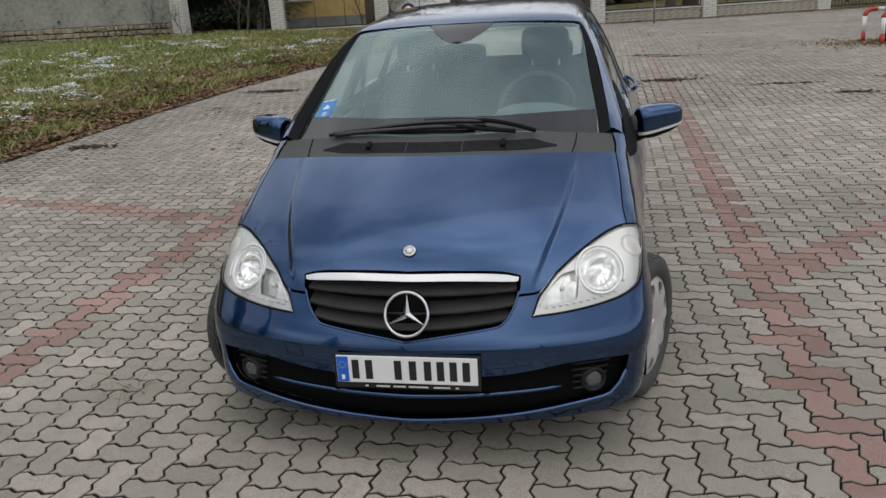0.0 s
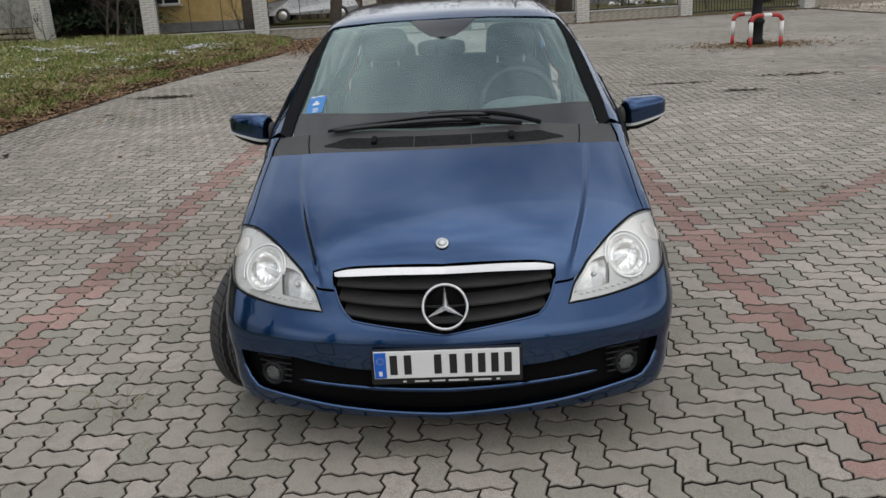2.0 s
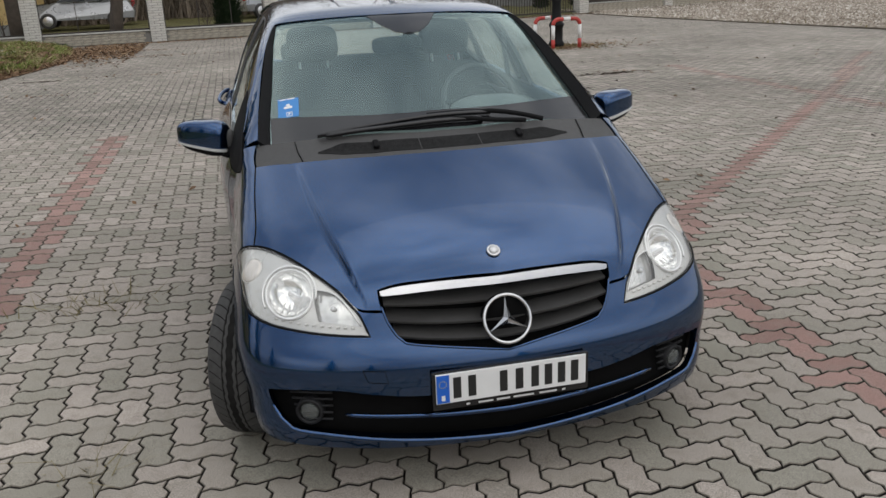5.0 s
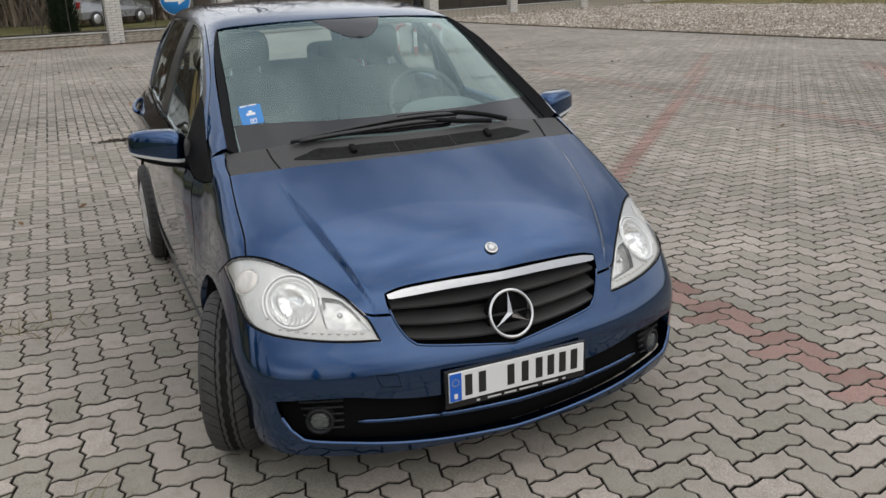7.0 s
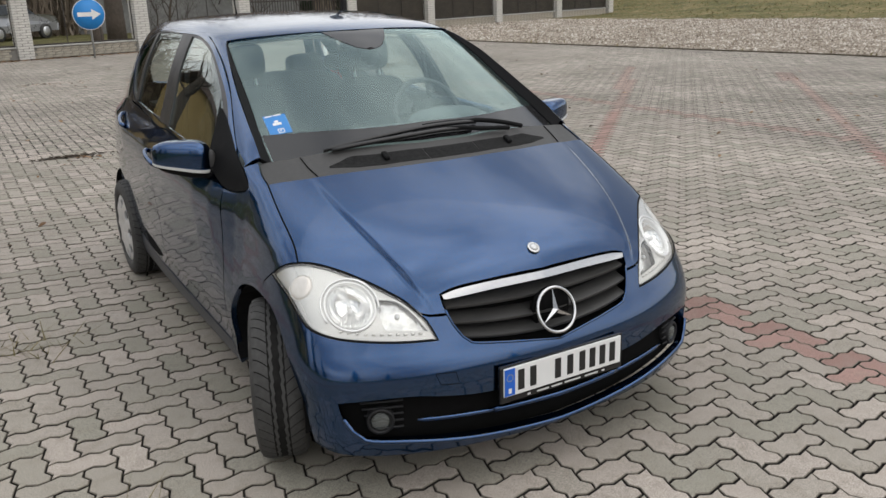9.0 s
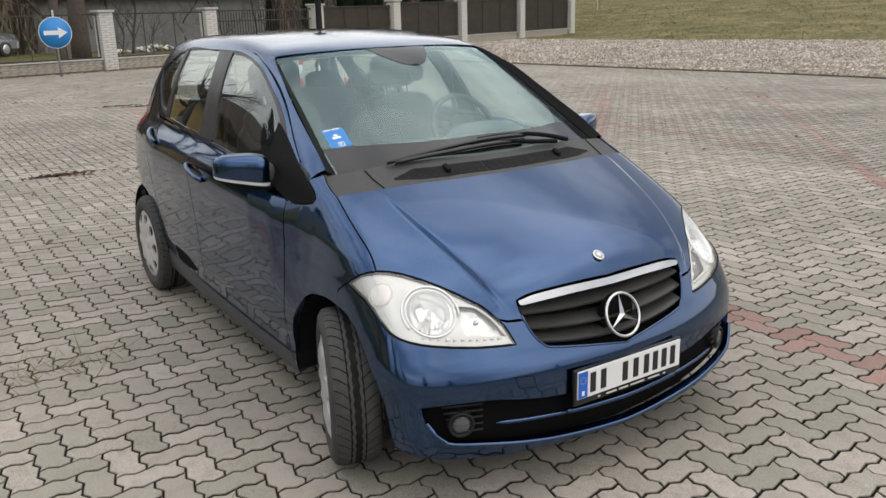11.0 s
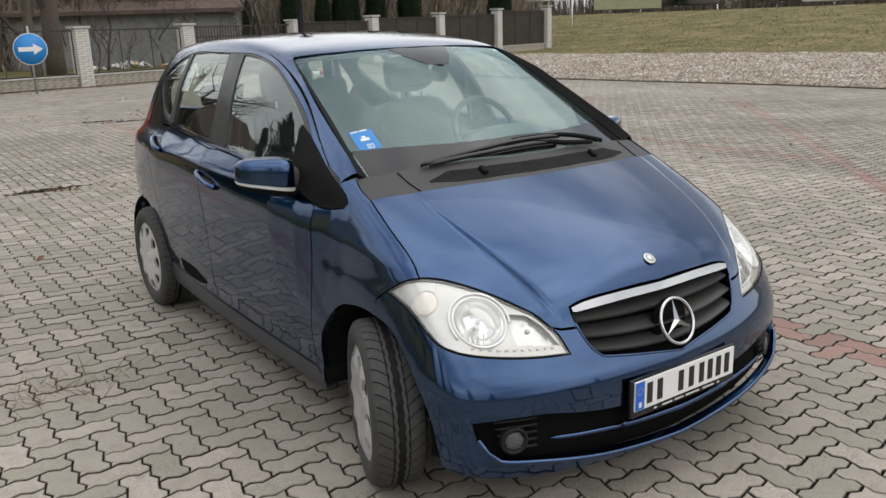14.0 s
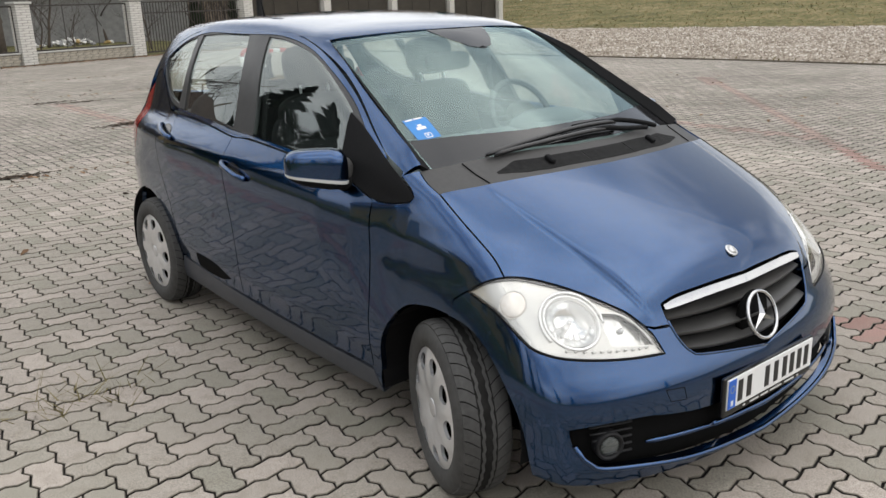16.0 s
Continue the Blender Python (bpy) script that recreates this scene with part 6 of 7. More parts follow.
# the belt of trees behind the camera, which the paint and windows mirror
for x, y, s in ((-13.6, 26.6, 0.85), (-12.3, 27.4, 0.95), (-11.2, 26.9, 0.7), (-15.0, 27.2, 0.95), (-20.6, 28.5, 1.1), (-24.0, -6.0, 1.0), (-21.5, -13.0, 1.1), (-15.0, -24.0, 1.1), (-11.0, -34.0, 0.9), (17.0, -41.0, 0.8), (-27.0, 2.0, 1.0)):
    copy_thing(spruce, pose(x, y, 0.3 if x < -6 else 0.0, 0, 0, 71 * x) @ Matrix.Scale(s, 4))


# ---- buildings ----
def house(name, x0, y0, w, d, h, turn, wall_mat, roof_mat, label, windows, roof_h=2.2, plinth=None):
    e = thing(name, pose(x0, y0, max(0.0, ground_height(x0, y0)) if x0 > 30 else 0.0, 0, 0, turn), label, "house")
    body = part("wall", box_mesh(w, d, h, (0, 0, h / 2)), wall_mat, e)
    if plinth:
        part("plinth", box_mesh(w + 0.08, d + 0.08, 0.45, (0, 0, 0.225)), plinth, e)
    o = 0.45
    v = [(-w / 2 - o, -d / 2 - o, h - 0.1), (w / 2 + o, -d / 2 - o, h - 0.1), (w / 2 + o, d / 2 + o, h - 0.1), (-w / 2 - o, d / 2 + o, h - 0.1), (-w / 2 - o, 0, h + roof_h), (w / 2 + o, 0, h + roof_h)]
    v += [(a, b, c + 0.18) for a, b, c in v]
    f = [(0, 1, 5, 4), (2, 3, 4, 5), (6, 10, 11, 7), (8, 11, 10, 9), (0, 6, 7, 1), (2, 8, 9, 3), (0, 4, 10, 6), (4, 3, 9, 10), (1, 7, 11, 5), (5, 11, 8, 2)]
    raw("roof", v, f, roof_mat, e)
    for cx, cz, ww, wh in windows:
        q = part("window", box_mesh(ww, 0.10, wh, (cx, -d / 2 - 0.02, cz), 0.01), WHITE_PAINT, e, "white window frame")
        for s in (-1, 1):
            part("pane", box_mesh(ww / 2 - 0.09, 0.02, wh - 0.14, (cx + s * ww / 4, -d / 2 - 0.075, cz)), DARK_PANE, q)
        part("sill", box_mesh(ww + 0.2, 0.22, 0.05, (cx, -d / 2 - 0.10, cz - wh / 2 - 0.03)), CAP_STONE, q)
    return e


DARK_PANE = plain("dark_window_glass", (0.020, 0.024, 0.027), 0.08, vary=0.1)
YELLOW_RENDER = mottled("ochre_yellow_render", [(0.36, (0.46, 0.32, 0.125)), (0.6, (0.56, 0.41, 0.19))], 0.6, bump=0.004)
GREY_RENDER = mottled("grey_render", [(0.36, (0.17, 0.17, 0.165)), (0.6, (0.25, 0.25, 0.24))], 0.6, bump=0.004)
PALE_RENDER = mottled("white_render", [(0.36, (0.52, 0.51, 0.48)), (0.6, (0.66, 0.65, 0.62))], 0.6, bump=0.004)
TILE_ROOF = mottled("dull_brown_roof", [(0.36, (0.070, 0.052, 0.045)), (0.6, (0.13, 0.095, 0.080))], 1.5, bump=0.01)
house("yellow_house", -15.2, 36.0, 12.6, 8, 5.5, 0, YELLOW_RENDER, TILE_ROOF, "ochre yellow rendered house with a grey plinth", [(3.2, 1.9, 1.3, 1.5), (-1.5, 1.9, 1.3, 1.5)], plinth=GREY_RENDER)
house("concrete_shed", 9.6, 41.0, 10.0, 5, 2.5, -26, GREY_RENDER, TILE_ROOF, "low grey concrete shed with a dark flat roof", [], roof_h=0.35)
DARK_RENDER = mottled("dark_brown_cladding", [(0.36, (0.085, 0.075, 0.068)), (0.6, (0.13, 0.115, 0.105))], 0.8, bump=0.01)
house("brown_house", 80.5, 65.0, 6.6, 8, 5.0, -52, DARK_RENDER, TILE_ROOF, "dark brown house with white windows beyond the field", [(-1.5, 1.5, 1.3, 1.1), (0.9, 1.5, 1.3, 1.1)])
house("white_house", 103.5, 60.5, 7.5, 9, 3.4, -60, PALE_RENDER, TILE_ROOF, "low white house beyond the field", [(-2, 1.2, 1.0, 0.7), (1.2, 1.2, 1.0, 0.7)])
house("pale_house", 70.0, 65.0, 7.0, 8, 5.5, -48, mottled("cream_render", [(0.36, (0.27, 0.275, 0.17)), (0.6, (0.35, 0.35, 0.225))], 0.6, bump=0.004), TILE_ROOF, "cream rendered house beyond the field", [(0, 2.4, 1.6, 1.5)])
for x, y, s in ((75.5, 62.5, 0.55), (76.6, 63.0, 0.5), (88.5, 61.0, 0.5), (91.0, 60.0, 0.42), (94.0, 60.0, 0.38)):
    copy_thing(spruce, pose(x, y, ground_height(x, y), 0, 0, 37 * x) @ Matrix.Scale(s, 4))
house("garden_house", -19.5, 8.0, 11, 8, 4.0, 96, YELLOW_RENDER, TILE_ROOF, "ochre house beside the grass bank", [(-2.5, 2.0, 1.3, 1.4), (1.8, 2.0, 1.3, 1.4)], roof_h=2.6)

# ---- parked cars beyond the fence ----
FAR_SILVER = plain("silver_car_paint", (0.36, 0.365, 0.37), 0.3, metal=0.5, vary=0.05, coat=0.8)


def parked_car(x, y, turn):
    e = thing("parked_car", pose(x, y, 0.08, 0, 0, turn), "silver estate car parked on the road behind the fence", "car", "parked cars")
    prof = [(-2.05, 0.32), (-2.10, 0.62), (-1.95, 0.90), (-1.62, 0.98), (-0.95, 1.02), (-0.40, 1.40), (0.5, 1.46), (1.3, 1.40), (1.85, 1.02), (2.05, 0.92), (2.10, 0.60), (2.05, 0.32)]
    v, f = [], []
    for s, k in ((-0.80, 0.94), (-0.86, 1.0), (0.86, 1.0), (0.80, 0.94)):
        for px, pz in prof:
            inset = 1.0 if pz < 1.0 else 0.80
            v.append((px * (0.985 if k < 1 else 1), s * inset, 0.32 + (pz - 0.32) * (0.985 if k < 1 else 1)))
    n = len(prof)
    for r in range(3):
        for k in range(n):
            j = (k + 1) % n
            f.append((r * n + k, r * n + j, (r + 1) * n + j, (r + 1) * n + k))
    f += [tuple(range(n - 1, -1, -1)), tuple(range(3 * n, 4 * n))]
    raw("body", v, f, FAR_SILVER, e)
    for s in (-1, 1):
        for pane in ([(-0.85, 1.04), (-0.36, 1.36), (0.20, 1.40), (0.20, 1.04)], [(0.27, 1.04), (0.27, 1.40), (1.0, 1.39), (1.15, 1.04)]):
            raw("side_window", [(a, s * (0.80 - (b - 1.04) * 0.22 + 0.012), b) for a, b in pane], [(0, 1, 2, 3)], DARK_PANE, e)
        for cx in (-1.30, 1.28):
            w = lathe("wheel", [(0.17, -0.02), (0.20, -0.10), (0.30, -0.10), (0.315, -0.06), (0.315, 0.06), (0.30, 0.10), (0.2, 0.10)], RUBBER, e, sides=24, axis="y", at=(cx, s * 0.78, 0.31))
            lathe("rim", [(0.205, 0.0), (0.19, 0.02), (0.06, 0.035), (0.0, 0.035)] if s > 0 else [(0.0, -0.035), (0.06, -0.035), (0.19, -0.02), (0.205, 0.0)], SILVER, w, sides=24, axis="y", at=(cx, s * 0.87, 0.31))
        part("tail_lamp", box_mesh(0.10, 0.20, 0.26, (2.03, s * 0.70, 0.88), 0.03), TAIL_RED, e)
    return e


parked_car(-6.8, 36.6, 4)
parked_car(0.9, 38.4, 222)
# a far goal on the playing field
goal = thing("goal_frame", pose(44.2, 50.6, ground_height(44.2, 50.6), 0, 0, -42), "white tubular football goal on the field", "goal")
for x in (-2.6, 2.6):
    tube("upright", [(x, 0, 0), (x, 0, 2.2)], 0.06, WHITE_PAINT, goal)
tube("crossbar", [(-2.6, 0, 2.2), (2.6, 0, 2.2)], 0.06, WHITE_PAINT, goal)

# a heap of pale rubble in front of the shed
rubble = thing("rubble_heap", pose(8.3, 37.0, 0.08), "heap of pale broken rubble and sacks", "rubble heap")
rng = random.Random(52)
for k in range(46):
    a, r = rng.uniform(0, 6.283), abs(rng.gauss(0, 0.6))
    q = box_mesh(rng.uniform(0.10, 0.34), rng.uniform(0.10, 0.25), rng.uniform(0.06, 0.14), (0, 0, 0), 0.03, 1)
    for vert in q.verts:
        vert.co += Vector((rng.uniform(-0.03, 0.03), rng.uniform(-0.03, 0.03), rng.uniform(-0.03, 0.03)))
    bmesh.ops.transform(q, matrix=pose(r * 1.5 * math.cos(a), r * 0.6 * math.sin(a), max(0.05, 0.26 - 0.25 * r), rng.uniform(-30, 30), rng.uniform(-30, 30), rng.uniform(0, 360)), verts=q.verts)
    part("piece", q, GREY_RENDER if k % 3 == 1 else PALE_RENDER if k % 5 else YELLOW_RENDER, rubble)


# ---- ground cover ----
def blades(name, places, tall, wide, material, lean=0.5, seed=1, parent=None, label=""):
    """Many single blades as one object."""
    rng = random.Random(seed)
    v, f = [], []
    for x, y, z in places:
        a, h, w = rng.uniform(0, 6.283), rng.uniform(0.5, 1.0) * tall, rng.uniform(0.6, 1.2) * wide
        c, s = math.cos(a), math.sin(a)
        lx, ly = rng.gauss(0, lean) * h, rng.gauss(0, lean) * h
        b = len(v)
        v += [(x - c * w, y - s * w, z - 0.01), (x + c * w, y + s * w, z - 0.01), (x + lx, y + ly, z + h)]
        f.append((b, b + 1, b + 2))
    return tagged(raw(name, v, f, material, parent, label), kind="stuff")


def scraps(name, places, size, material, seed=1, label="", curl=0.35):
    """Fallen leaves: small bent pieces lying about."""
    rng = random.Random(seed)
    v, f = [], []
    for x, y, z in places:
        a, r = rng.uniform(0, 6.283), size * rng.uniform(0.5, 1.2)
        u, w = Vector((math.cos(a), math.sin(a), rng.uniform(-curl, curl))), Vector((-math.sin(a), math.cos(a), rng.uniform(-curl, curl)))
        c = Vector((x, y, z + r * 0.25))
        b = len(v)
        v += [c - u * r, c - u * r * 0.3 - w * r * 0.55 + Vector((0, 0, r * 0.15)), c + u * r * 0.6 - w * r * 0.4, c + u * r * 1.1, c + u * r * 0.5 + w * r * 0.5 + Vector((0, 0, r * 0.2)), c - u * r * 0.4 + w * r * 0.5]
        f.append(tuple(range(b, b + 6)))
    return tagged(raw(name, v, f, material, None, label), kind="stuff")


def island_colours(name, stops, rough=0.9):
    m, n, l, b = node_material(name)
    g = n.new("ShaderNodeNewGeometry")
    t = n.new("ShaderNodeTexNoise")
    t.inputs["Scale"].default_value, t.inputs["Detail"].default_value = 0.7, 3.0
    l.new(g.outputs["Position"], t.inputs["Vector"])
    l.new(add_ramp(n, l, add_mix(n, l, g.outputs["Random Per Island"], t.outputs["Fac"], 0.45), stops), b.inputs["Base Color"])
    b.inputs["Roughness"].default_value, b.inputs["Specular IOR Level"].default_value = rough, 0.2
    return m


GRASS = island_colours("mixed_winter_grass", [(0.14, (0.055, 0.050, 0.022)), (0.34, (0.118, 0.165, 0.034)), (0.54, (0.205, 0.262, 0.066)), (0.66, (0.34, 0.30, 0.14)), (0.84, (0.58, 0.51, 0.32))])
STRAW = island_colours("withered_straw", [(0.15, (0.10, 0.085, 0.036)), (0.45, (0.175, 0.145, 0.065)), (0.70, (0.23, 0.19, 0.095)), (0.92, (0.32, 0.27, 0.16))])
LEAF = island_colours("brown_fallen_leaves", [(0.15, (0.060, 0.038, 0.024)), (0.42, (0.150, 0.088, 0.050)), (0.66, (0.26, 0.165, 0.095)), (0.90, (0.44, 0.33, 0.22))])
PEBBLE = island_colours("mixed_gravel_stones", [(0.14, (0.075, 0.058, 0.042)), (0.38, (0.26, 0.215, 0.17)), (0.62, (0.45, 0.40, 0.34)), (0.86, (0.70, 0.66, 0.60))])
SNOW = plain("old_granular_snow", (0.74, 0.75, 0.77), 0.8, vary=0.08, scale=40, bump=0.006)

rng = random.Random(41)
spots = []
while len(spots) < 85000:
    y = rng.uniform(1.0, 24.2)
    x = verge(min(y, 23.5)) - abs(rng.gauss(0, 1)) * 4.0 - rng.random() * 0.3
    if x > -20 and noise.noise((x * 1.1, y * 1.1, 8)) + 0.6 * noise.noise((x * 3.1, y * 3.1, 4)) > rng.uniform(-0.5, 0.15):
        spots.append((x, y, ground_height(x, y)))
blades("bank_grass", spots, 0.15, 0.014, GRASS, 0.9, 4, label="short mixed winter grass on the bank")
spots = []
while len(spots) < 34000:
    y = rng.uniform(1.0, 24.0)
    d = abs(rng.gauss(0, 0.55)) if rng.random() < 0.72 else abs(rng.gauss(0, 2.6))
    x = verge(min(y, 23.5)) - d + 0.12
    spots.append((x, y, max(0.0, ground_height(x, y)) + (0.01 if d < 0.5 else rng.uniform(0.01, 0.09))))
for k in range(15000):
    x, y = rng.uniform(-10.5, -3.2), rng.gauss(21.8, 1.7)
    if y < 24.3:
        spots.append((x, y, max(0.0, ground_height(x, y)) + 0.02))
for k in range(2200):
    x = rng.uniform(-5, 13)
    spots.append((x, np.interp(x, [-5, 0, 4, 7, 11, 13], [24.6, 25.3, 26.1, 26.9, 28.0, 28.5]) - abs(rng.gauss(0, 0.22)), 0.005))
scraps("fallen_leaves", spots, 0.044, LEAF, 5, "brown fallen leaves along the verge")
# old snow left in thin broken specks
spots = []
while len(spots) < 9000:
    y = rng.uniform(2.0, 20.5)
    x = verge(y) - rng.uniform(0.9, 7.5)
    n = noise.noise((x * 0.85, y * 0.85, 2)) + 0.7 * noise.noise((x * 2.1, y * 2.1, 6))
    if rng.random() < max(0.0, n - 0.12) ** 2.2 * 3.0 + 0.006:
        spots.append((x, y, ground_height(x, y) + rng.uniform(0.02, 0.075)))
scraps("snow_patches", spots, 0.046, SNOW, 8, "thin broken specks of old snow on the grass", curl=0.15)

# gravel stones
v, f = [], []
rng = random.Random(77)
for k in range(46000):
    y = rng.uniform(0.0, 31.5)
    d = rng.uniform(0.004, 1.0) ** 0.9 * 17.5
    x = gravel_edge(min(y, 28)) + d
    if d > 17 - 0.25 * max(0, y - 15):
        continue
    r = rng.uniform(0.020, 0.052)
    z, b = ground_height(x, y) + r * 0.2, len(v)
    s = [rng.uniform(0.6, 1.2) * r for _ in range(6)]
    v += [(x - s[0], y, z), (x + s[1], y, z), (x, y - s[2], z), (x, y + s[3], z), (x + rng.uniform(-0.3, 0.3) * r, y, z + s[4] * 0.8)]
    f += [(b, b + 2, b + 4), (b + 2, b + 1, b + 4), (b + 1, b + 3, b + 4), (b + 3, b, b + 4)]
tagged(raw("gravel_stones", v, f, PEBBLE, None, "loose pale grey gravel beside the paving"), kind="stuff")
spots = []
for k in range(60):
    y = rng.uniform(0, 25)
    x = gravel_edge(min(y, 28)) + abs(rng.gauss(0, 0.25))
    spots.append((x, y, ground_height(x, y)))
for k in range(16000):
    y = rng.uniform(4, 75)
    d = rng.uniform(15.5, 48)
    x = gravel_edge(min(y, 28)) + d
    if d > 16.6 - 0.25 * max(0, y - 15):
        spots.append((x, y, ground_height(x, y)))
blades("meadow_grass", spots, 0.12, 0.028, STRAW, 1.4, 6, label="withered straw-coloured meadow grass")

# dark wet leaves matted on the paving
spots = []
for x, y, n, sx, sy in ((-4.9, 11.15, 300, 0.26, 0.09), (-5.45, 6.4, 120, 0.20, 0.07), (1.6, 10.8, 260, 0.22, 0.09), (3.15, 10.0, 90, 0.24, 0.04), (3.85, 9.0, 90, 0.14, 0.05), (5.1, 10.4, 150, 0.26, 0.06), (-0.65, 7.82, 150, 0.20, 0.035), (1.5, 14.75, 80, 0.24, 0.05), (2.0, 14.4, 80, 0.22, 0.05), (-4.4, 14.8, 80, 0.26, 0.05)):
    for k in range(n):
        spots.append((x + rng.gauss(0, sx), y + rng.gauss(0, sy), 0.002))
scraps("wet_leaves", spots, 0.032, island_colours("wet_dark_leaves", [(0.2, (0.022, 0.017, 0.012)), (0.6, (0.050, 0.036, 0.025)), (0.9, (0.09, 0.065, 0.045))]), 15, "dark wet leaves matted on the paving", curl=0.1)

# dry tufts and leaf clumps lying on the paving
spots, leafy = [], []
for x, y, n, sx, sy in ((-1.60, 2.25, 90, 0.16, 0.10), (-1.48, 0.50, 26, 0.09, 0.06)):
    for k in range(n):
        spots.append((x + rng.gauss(0, sx), y + rng.gauss(0, sy), 0.004))
for x, y, n, sx in ((-3.9, 12.4, 24, 0.3), (-4.9, 9.2, 20, 0.25), (1.9, 11.0, 30, 0.28), (5.4, 10.5, 24, 0.4), (-0.3, 7.6, 24, 0.3), (0.2, 17, 40, 0.6), (-2.6, 15.0, 30, 0.5), (2.6, 15.6, 30, 0.5), (-2.5, 19.5, 60, 0.8), (-3.4, 21.5, 90, 0.7), (3.4, 19.8, 30, 0.6)):
    for k in range(n):
        leafy.append((x + rng.gauss(0, sx), y + rng.gauss(0, 0.12), 0.003))
for k in range(1300):
    a, r = rng.uniform(0, 6.283), abs(rng.gauss(0, 0.55))
    leafy.append((6.15 + r * 1.7 * math.cos(a), 15.5 + r * math.sin(a), 0.01))
for k in range(260):
    leafy.append((rng.uniform(-5, 12), rng.uniform(3, 17), 0.002))
scraps("leaf_clumps", leafy, 0.034, LEAF, 9, "dark dead leaves blown over the paving")
blades("dry_tufts", spots, 0.10, 0.0035, STRAW, 1.6, 12, label="dry straw tufts lying on the paving")
spots = []
for k in range(1500):
    a, r = rng.uniform(0, 6.283), abs(rng.gauss(0, 0.42))
    spots.append((6.15 + r * 1.8 * math.cos(a), 15.5 + r * math.sin(a), 0.0))
blades("lamp_grass", spots, 0.055, 0.012, STRAW, 0.9, 14, label="withered grass round the lamp post")

# brown thicket close behind the fence, dense and tangled
v, f = [], []
rng = random.Random(91)
for k in range(26000):
    x = rng.uniform(-14, 44)
    y = np.interp(x, [-14, 10, 30, 44], [40.0, 40.5, 43.0, 50.0]) + rng.uniform(0, 12)
    h = rng.uniform(0.8, 4.0) if k % 3 else rng.uniform(3.0, 8.5)
    w = rng.uniform(0.010, 0.035) if k % 3 else rng.uniform(0.02, 0.07)
    z0 = 0.0 if rng.random() < 0.5 else rng.uniform(0.0, 4.5)
    lx, ly = rng.gauss(0, 0.45) * h, rng.gauss(0, 0.3) * h
    b = len(v)
    v += [(x - w, y, z0 - 0.1), (x + w, y, z0 - 0.1), (x + lx * 0.4 + w * 0.7, y + ly * 0.5, z0 + h * 0.55), (x + lx, y + ly, z0 + h), (x + lx * 0.4 - w * 0.7, y + ly * 0.5, z0 + h * 0.55)]
    f.append((b, b + 1, b + 2, b + 3, b + 4))
THICKET = island_colours("brown_thicket_twigs", [(0.15, (0.075, 0.060, 0.046)), (0.5, (0.165, 0.133, 0.10)), (0.9, (0.30, 0.25, 0.195))])
tagged(raw("thicket", v, f, THICKET, None, "dense brown leafless thicket behind the fence"), kind="stuff")

# far belt of leafless woods
v, f = [], []
rng = random.Random(90)
for k in range(16000):
    x = rng.uniform(-60, 190)
    y = 62 + 0.18 * abs(x - 20) + rng.uniform(0, 26) if x < 45 else 92 + rng.uniform(0, 22) - 0.28 * (x - 45)
    h = rng.uniform(2.0, 11.5) * (0.7 + 0.5 * noise.noise((x * 0.06, 3, 0)))
    w = rng.uniform(0.02, 0.085)
    z = min(1.5, max(0.0, 0.008 * (x - 34)))
    lx = rng.gauss(0, 0.28) * h
    b = len(v)
    v += [(x - w, y, z - 0.2), (x + w, y, z - 0.2), (x + lx * 0.5 + w * 0.6, y, z + h * 0.55), (x + lx, y + rng.uniform(-1, 1), z + h), (x + lx * 0.5 - w * 0.6, y, z + h * 0.55)]
    f.append((b, b + 1, b + 2, b + 3, b + 4))
WOODS = island_colours("far_leafless_wood", [(0.15, (0.045, 0.038, 0.032)), (0.5, (0.095, 0.080, 0.065)), (0.9, (0.17, 0.145, 0.12))])
tagged(raw("far_woods", v, f, WOODS, None, "distant belt of brown leafless trees"), kind="stuff")

# ---- paving ----
AX, AY, PX, PY = 0.1143, 0.1105, 1.133, 0.377


def unit_edge(a, b, flat):
    """A wavy edge between two corners of a stone."""
    out = []
    for s, w in ((0.0, 0.0), (0.30, 0.010), (0.62, -0.010)):
        q = (a[0] + (b[0] - a[0]) * s, a[1] + (b[1] - a[1]) * s)
        out.append((q[0], q[1] + w) if flat else (q[0] - w * (-1), q[1]))
    return out


def stone_outline(wide):
    cx, cy = (2, 1) if wide else (1, 2)
    pts = []
    for i in range(cx):
        pts += unit_edge((i * AX, 0), ((i + 1) * AX, 0), True)
    for j in range(cy):
        pts += unit_edge((cx * AX, j * AY), (cx * AX, (j + 1) * AY), False)
    top = []
    for i in range(cx):
        top += unit_edge((i * AX, cy * AY), ((i + 1) * AX, cy * AY), True)
    top.append((cx * AX, cy * AY))
    pts += list(reversed(top))[:-1]
    left = []
    for j in range(cy):
        left += unit_edge((0, j * AY), (0, (j + 1) * AY), False)
    left.append((0, cy * AY))
    pts += list(reversed(left))[:-1]
    return np.array(pts)


SHAPES = {}
for wide in (True, False):
    o = stone_outline(wide)
    mid, tall = o.mean(0), (o[:, 1].max() - o[:, 1].min())
    SHAPES[wide] = tuple(np.stack([q[:, 0], mid[1] + (q[:, 1] - mid[1]) * (tall - 0.004) / tall], 1) for q in (shrink(o, 0.0036), shrink(o, 0.0068), shrink(o, 0.0090), shrink(o, 0.0075), shrink(o, 0.0045)))


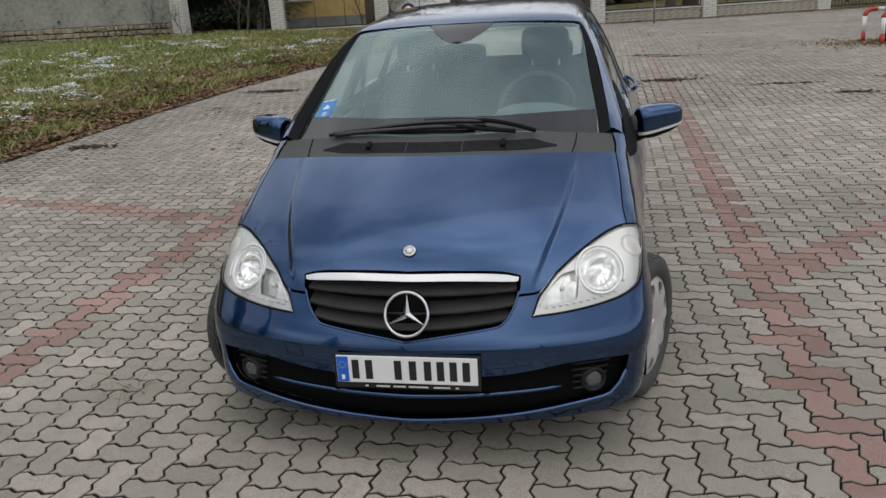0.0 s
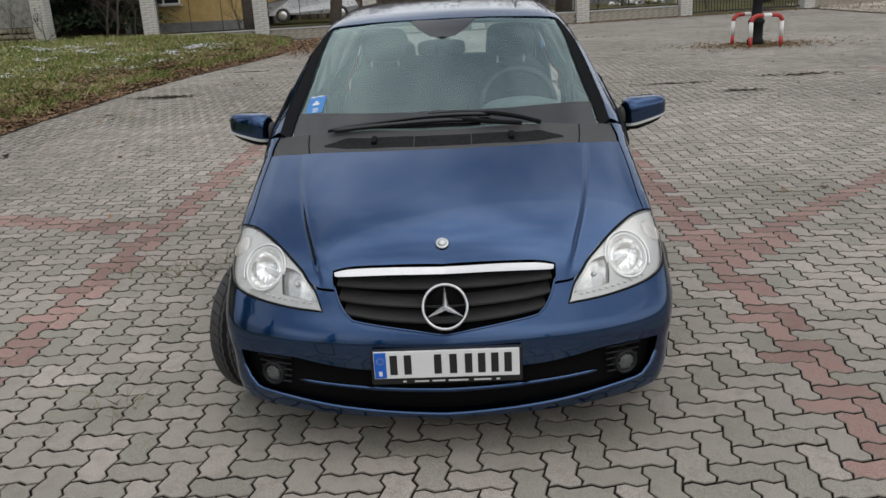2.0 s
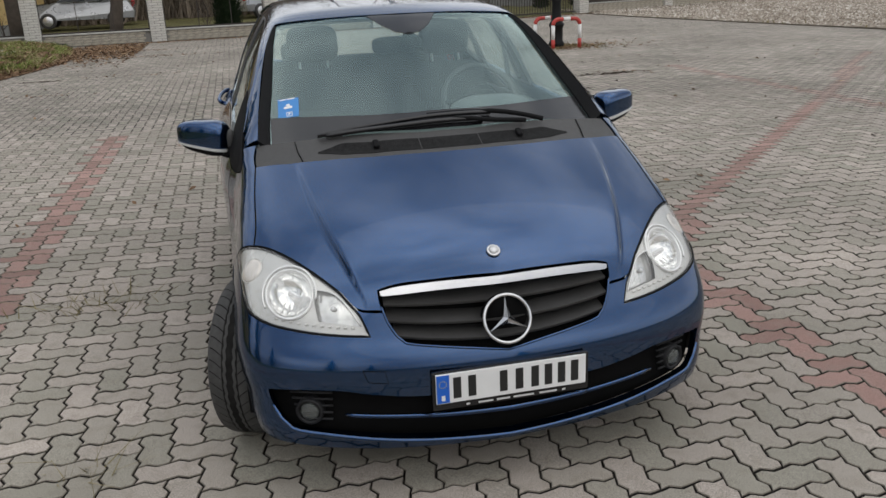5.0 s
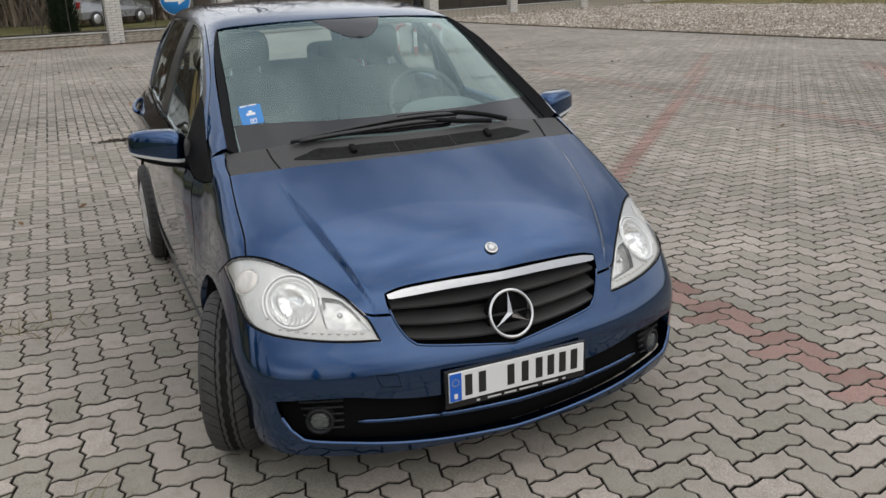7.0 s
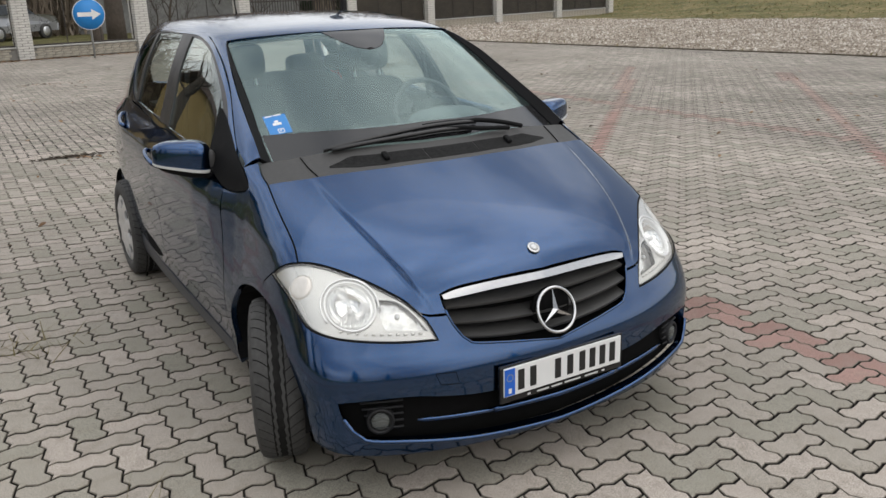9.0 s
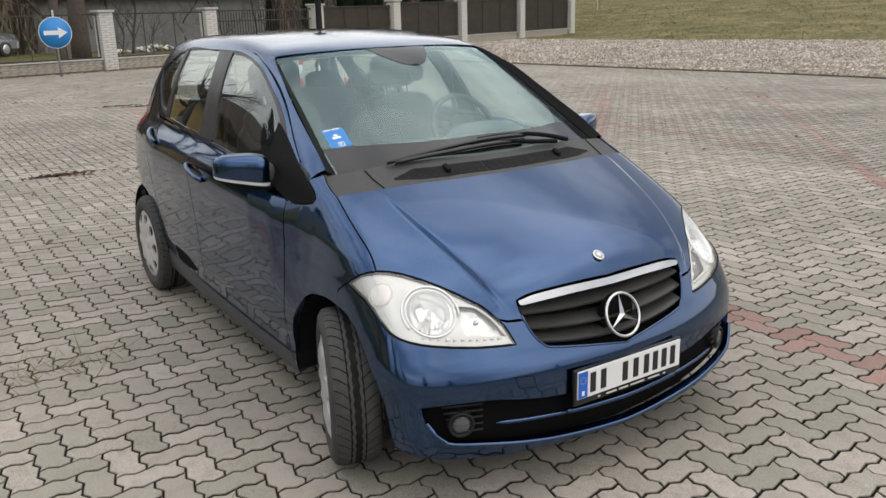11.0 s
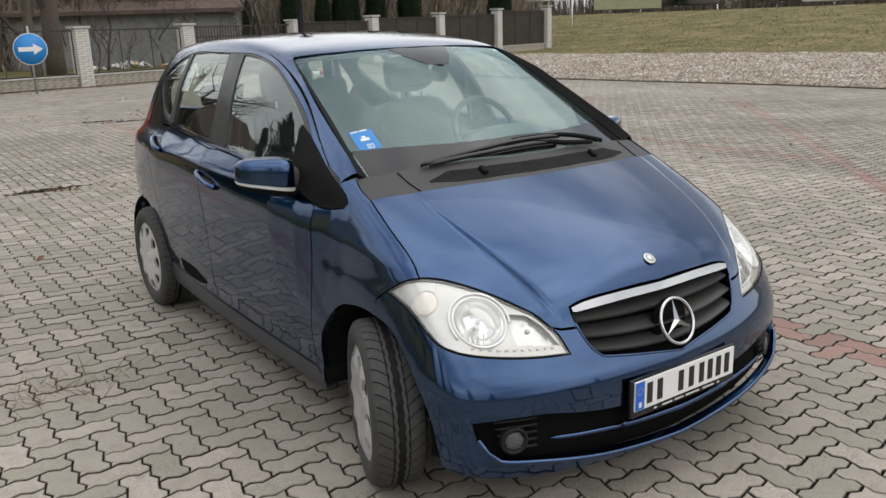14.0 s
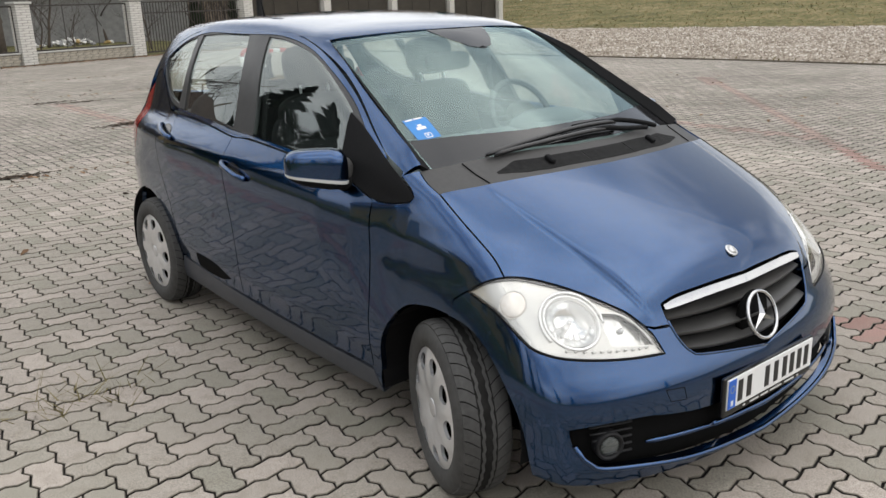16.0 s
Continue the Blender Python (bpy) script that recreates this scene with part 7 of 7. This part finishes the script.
def stone_mesh(wide, full=True, away=0):
    """A stone; further off it is only a flat top, with narrower joints."""
    rim, top, *plainer = SHAPES[wide]
    n = len(rim)
    if not full:
        return [(x, y, 0.0) for x, y in plainer[away]], [tuple(range(n))]
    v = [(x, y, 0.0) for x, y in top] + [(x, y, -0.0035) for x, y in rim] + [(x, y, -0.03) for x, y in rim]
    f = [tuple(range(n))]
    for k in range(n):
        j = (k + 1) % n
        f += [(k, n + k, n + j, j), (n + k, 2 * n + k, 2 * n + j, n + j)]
    return v, f


def red_here(x, y):
    return any([abs(x + 2.20) < 0.115 and -6 < y < 8.0, abs(x - 1.57) < 0.115 and -6 < y < 14.5, abs(y - x - 0.50) < 0.13 and 1.6 < x < 10.5,
                abs(y - x + 3.35) < 0.13 and 5.2 < x < 11.5, abs(x - 6.45) < 0.115 and 3.2 < y < 11.0, abs(y - 3.15 + 0.29 * (x + 1.9)) < 0.10 and -5.4 < x < -2.2])


pavement = tagged(new("pavement"), "grey interlocking concrete paving with red marking stones", kind="structure")
meshes = {}
for wide in (True, False):
    for red in (True, False):
        v, f = stone_mesh(wide)
        me = bpy.data.meshes.new("paver")
        me.from_pydata(v, [], f)
        me.materials.append(PAVER_RED_ONE if red else PAVER_ONE)
        # side walls and bevels: soil with the joint's shade in its colour
        me.materials.append(JOINT_SOIL_SHADE)
        me.materials.append(EDGE_DIRT_SHADE)
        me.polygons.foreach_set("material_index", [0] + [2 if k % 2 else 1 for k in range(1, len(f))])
        meshes[wide, red] = me
rng = random.Random(7)
field = {(red, near): ([], []) for red in (True, False) for near in (True, False)}
singles, sides = 0, {True: [], False: []}
I0, I1, J0, J1 = int(-9.5 / AX), int(16.5 / AX), int(-9 / AY), int(29.0 / AY)
for j in range(J0, J1):
    for i in range(I0, I1):
        r = (i - j + 1) % 4
        if r not in (0, 2):
            continue
        # flat stones take two cells side by side, upright ones two cells in depth
        wide = r == 0
        x, y = PX + i * AX, PY + (j if wide else j - 1) * AY
        mx, my = x + (AX if wide else AX / 2), y + (AY / 2 if wide else AY)
        if mx < verge(my) - 0.1 or mx > gravel_edge(my) + 0.05 or my > np.interp(mx, FENCE_X, FENCE_Y) - 0.35 or my < -8:
            continue
        red = red_here(mx, my)
        dz = rng.uniform(-0.0015, 0.0015)
        if -2.05 < mx < 1.42 and -1.25 < my < 0.92 and singles < 300:
            singles += 1
            ob = new("paver", meshes[wide, red])
            ob.parent = pavement
            ob.matrix_local = pose(x, y, dz, rng.uniform(-0.25, 0.25), rng.uniform(-0.25, 0.25), rng.uniform(-0.3, 0.3))
            continue
        near = -5.0 < mx < 6.0 and -3.8 < my < 8.2
        vs, fs = field[red, near]
        away = math.hypot(mx, my + 2.5)
        v, f = stone_mesh(wide, near, 2 if away > 16 else 1 if away > 12.5 else 0)
        b = len(vs)
        tx, ty = rng.uniform(-0.004, 0.004), rng.uniform(-0.004, 0.004)
        vs += [(x + p, y + q, h + dz + (p - AX) * tx + (q - AY) * ty) for p, q, h in v]
        fs += [tuple(b + k for k in g) for g in f]
        if near:
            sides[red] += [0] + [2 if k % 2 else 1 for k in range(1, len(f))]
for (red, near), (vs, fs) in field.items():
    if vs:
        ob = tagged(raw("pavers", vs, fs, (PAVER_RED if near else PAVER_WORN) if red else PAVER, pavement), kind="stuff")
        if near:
            ob.data.materials.append(JOINT_SOIL_SHADE)
            ob.data.materials.append(EDGE_DIRT_SHADE)
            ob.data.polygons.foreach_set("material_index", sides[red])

# ---- ground sheet ----
xs = np.unique(np.round(np.concatenate([np.linspace(-1500, -60, 14), np.linspace(-60, -12, 25), np.linspace(-12, -4, 41), np.linspace(-4, 12, 33), np.linspace(12, 20, 33), np.linspace(20, 60, 41), np.linspace(60, 1500, 14)]), 3))
ys = np.unique(np.round(np.concatenate([np.linspace(-1500, -40, 10), np.linspace(-40, -8, 12), np.linspace(-8, 30, 77), np.linspace(30, 70, 41), np.linspace(70, 1500, 14)]), 3))


def ground_zone(x, y):
    left = verge(min(max(y, -12), 23.5)) - x
    right = x - gravel_edge(min(max(y, -8), 28))
    if left > 0 and y < 24.5:
        return 1
    if right > 0 and (x > 29 or y < np.interp(x, [12, 30.8], [28.4, 34.9])):
        return 2 if right < 17 - 0.25 * (y - 15) * (y > 15) else 3
    behind = y - np.interp(x, FENCE_X, FENCE_Y)
    if behind > 0:
        return 4 if x < 2.5 and 2.2 < behind < 5.2 else 5
    return 0


gv = [(x, y, ground_height(x, y)) for y in ys for x in xs]
nx = len(xs)
gf, gm = [], []
for j in range(len(ys) - 1):
    for i in range(nx - 1):
        gf.append((j * nx + i, j * nx + i + 1, (j + 1) * nx + i + 1, (j + 1) * nx + i))
        gm.append(ground_zone((xs[i] + xs[i + 1]) / 2, (ys[j] + ys[j + 1]) / 2))
ground = raw("ground", gv, gf, JOINT_SOIL_SHADE, None, "", smooth=True)
for m in (BANK, GRAVEL, FIELD, YARD_EARTH, YARD):
    ground.data.materials.append(m)
ground.data.polygons.foreach_set("material_index", gm)
tagged(ground, "open ground of grass, gravel and earth", kind="structure")

# dark edging between the paving and the gravel
EDGE_EARTH = mottled("dark_edge_earth", [(0.36, (0.030, 0.024, 0.017)), (0.6, (0.085, 0.070, 0.050))], 3.0)
kv, kf = [], []
for k, y in enumerate(np.arange(-8.0, 28.2, 0.4)):
    x, w = float(gravel_edge(y)), 0.05 + 0.03 * noise.noise((y * 1.7, 4, 0))
    kv += [(x - w, y, 0.006), (x - w * 0.6, y, 0.030), (x + w, y, 0.028), (x + w * 1.6, y, 0.0)]
    if k:
        b = 4 * k
        kf += [(b - 4 + j, b - 3 + j, b + 1 + j, b + j) for j in range(3)]
kerb = raw("kerb", kv, kf, EDGE_EARTH, None, "", smooth=True)
tagged(kerb, "low dark earth edging beside the gravel", kind="structure")
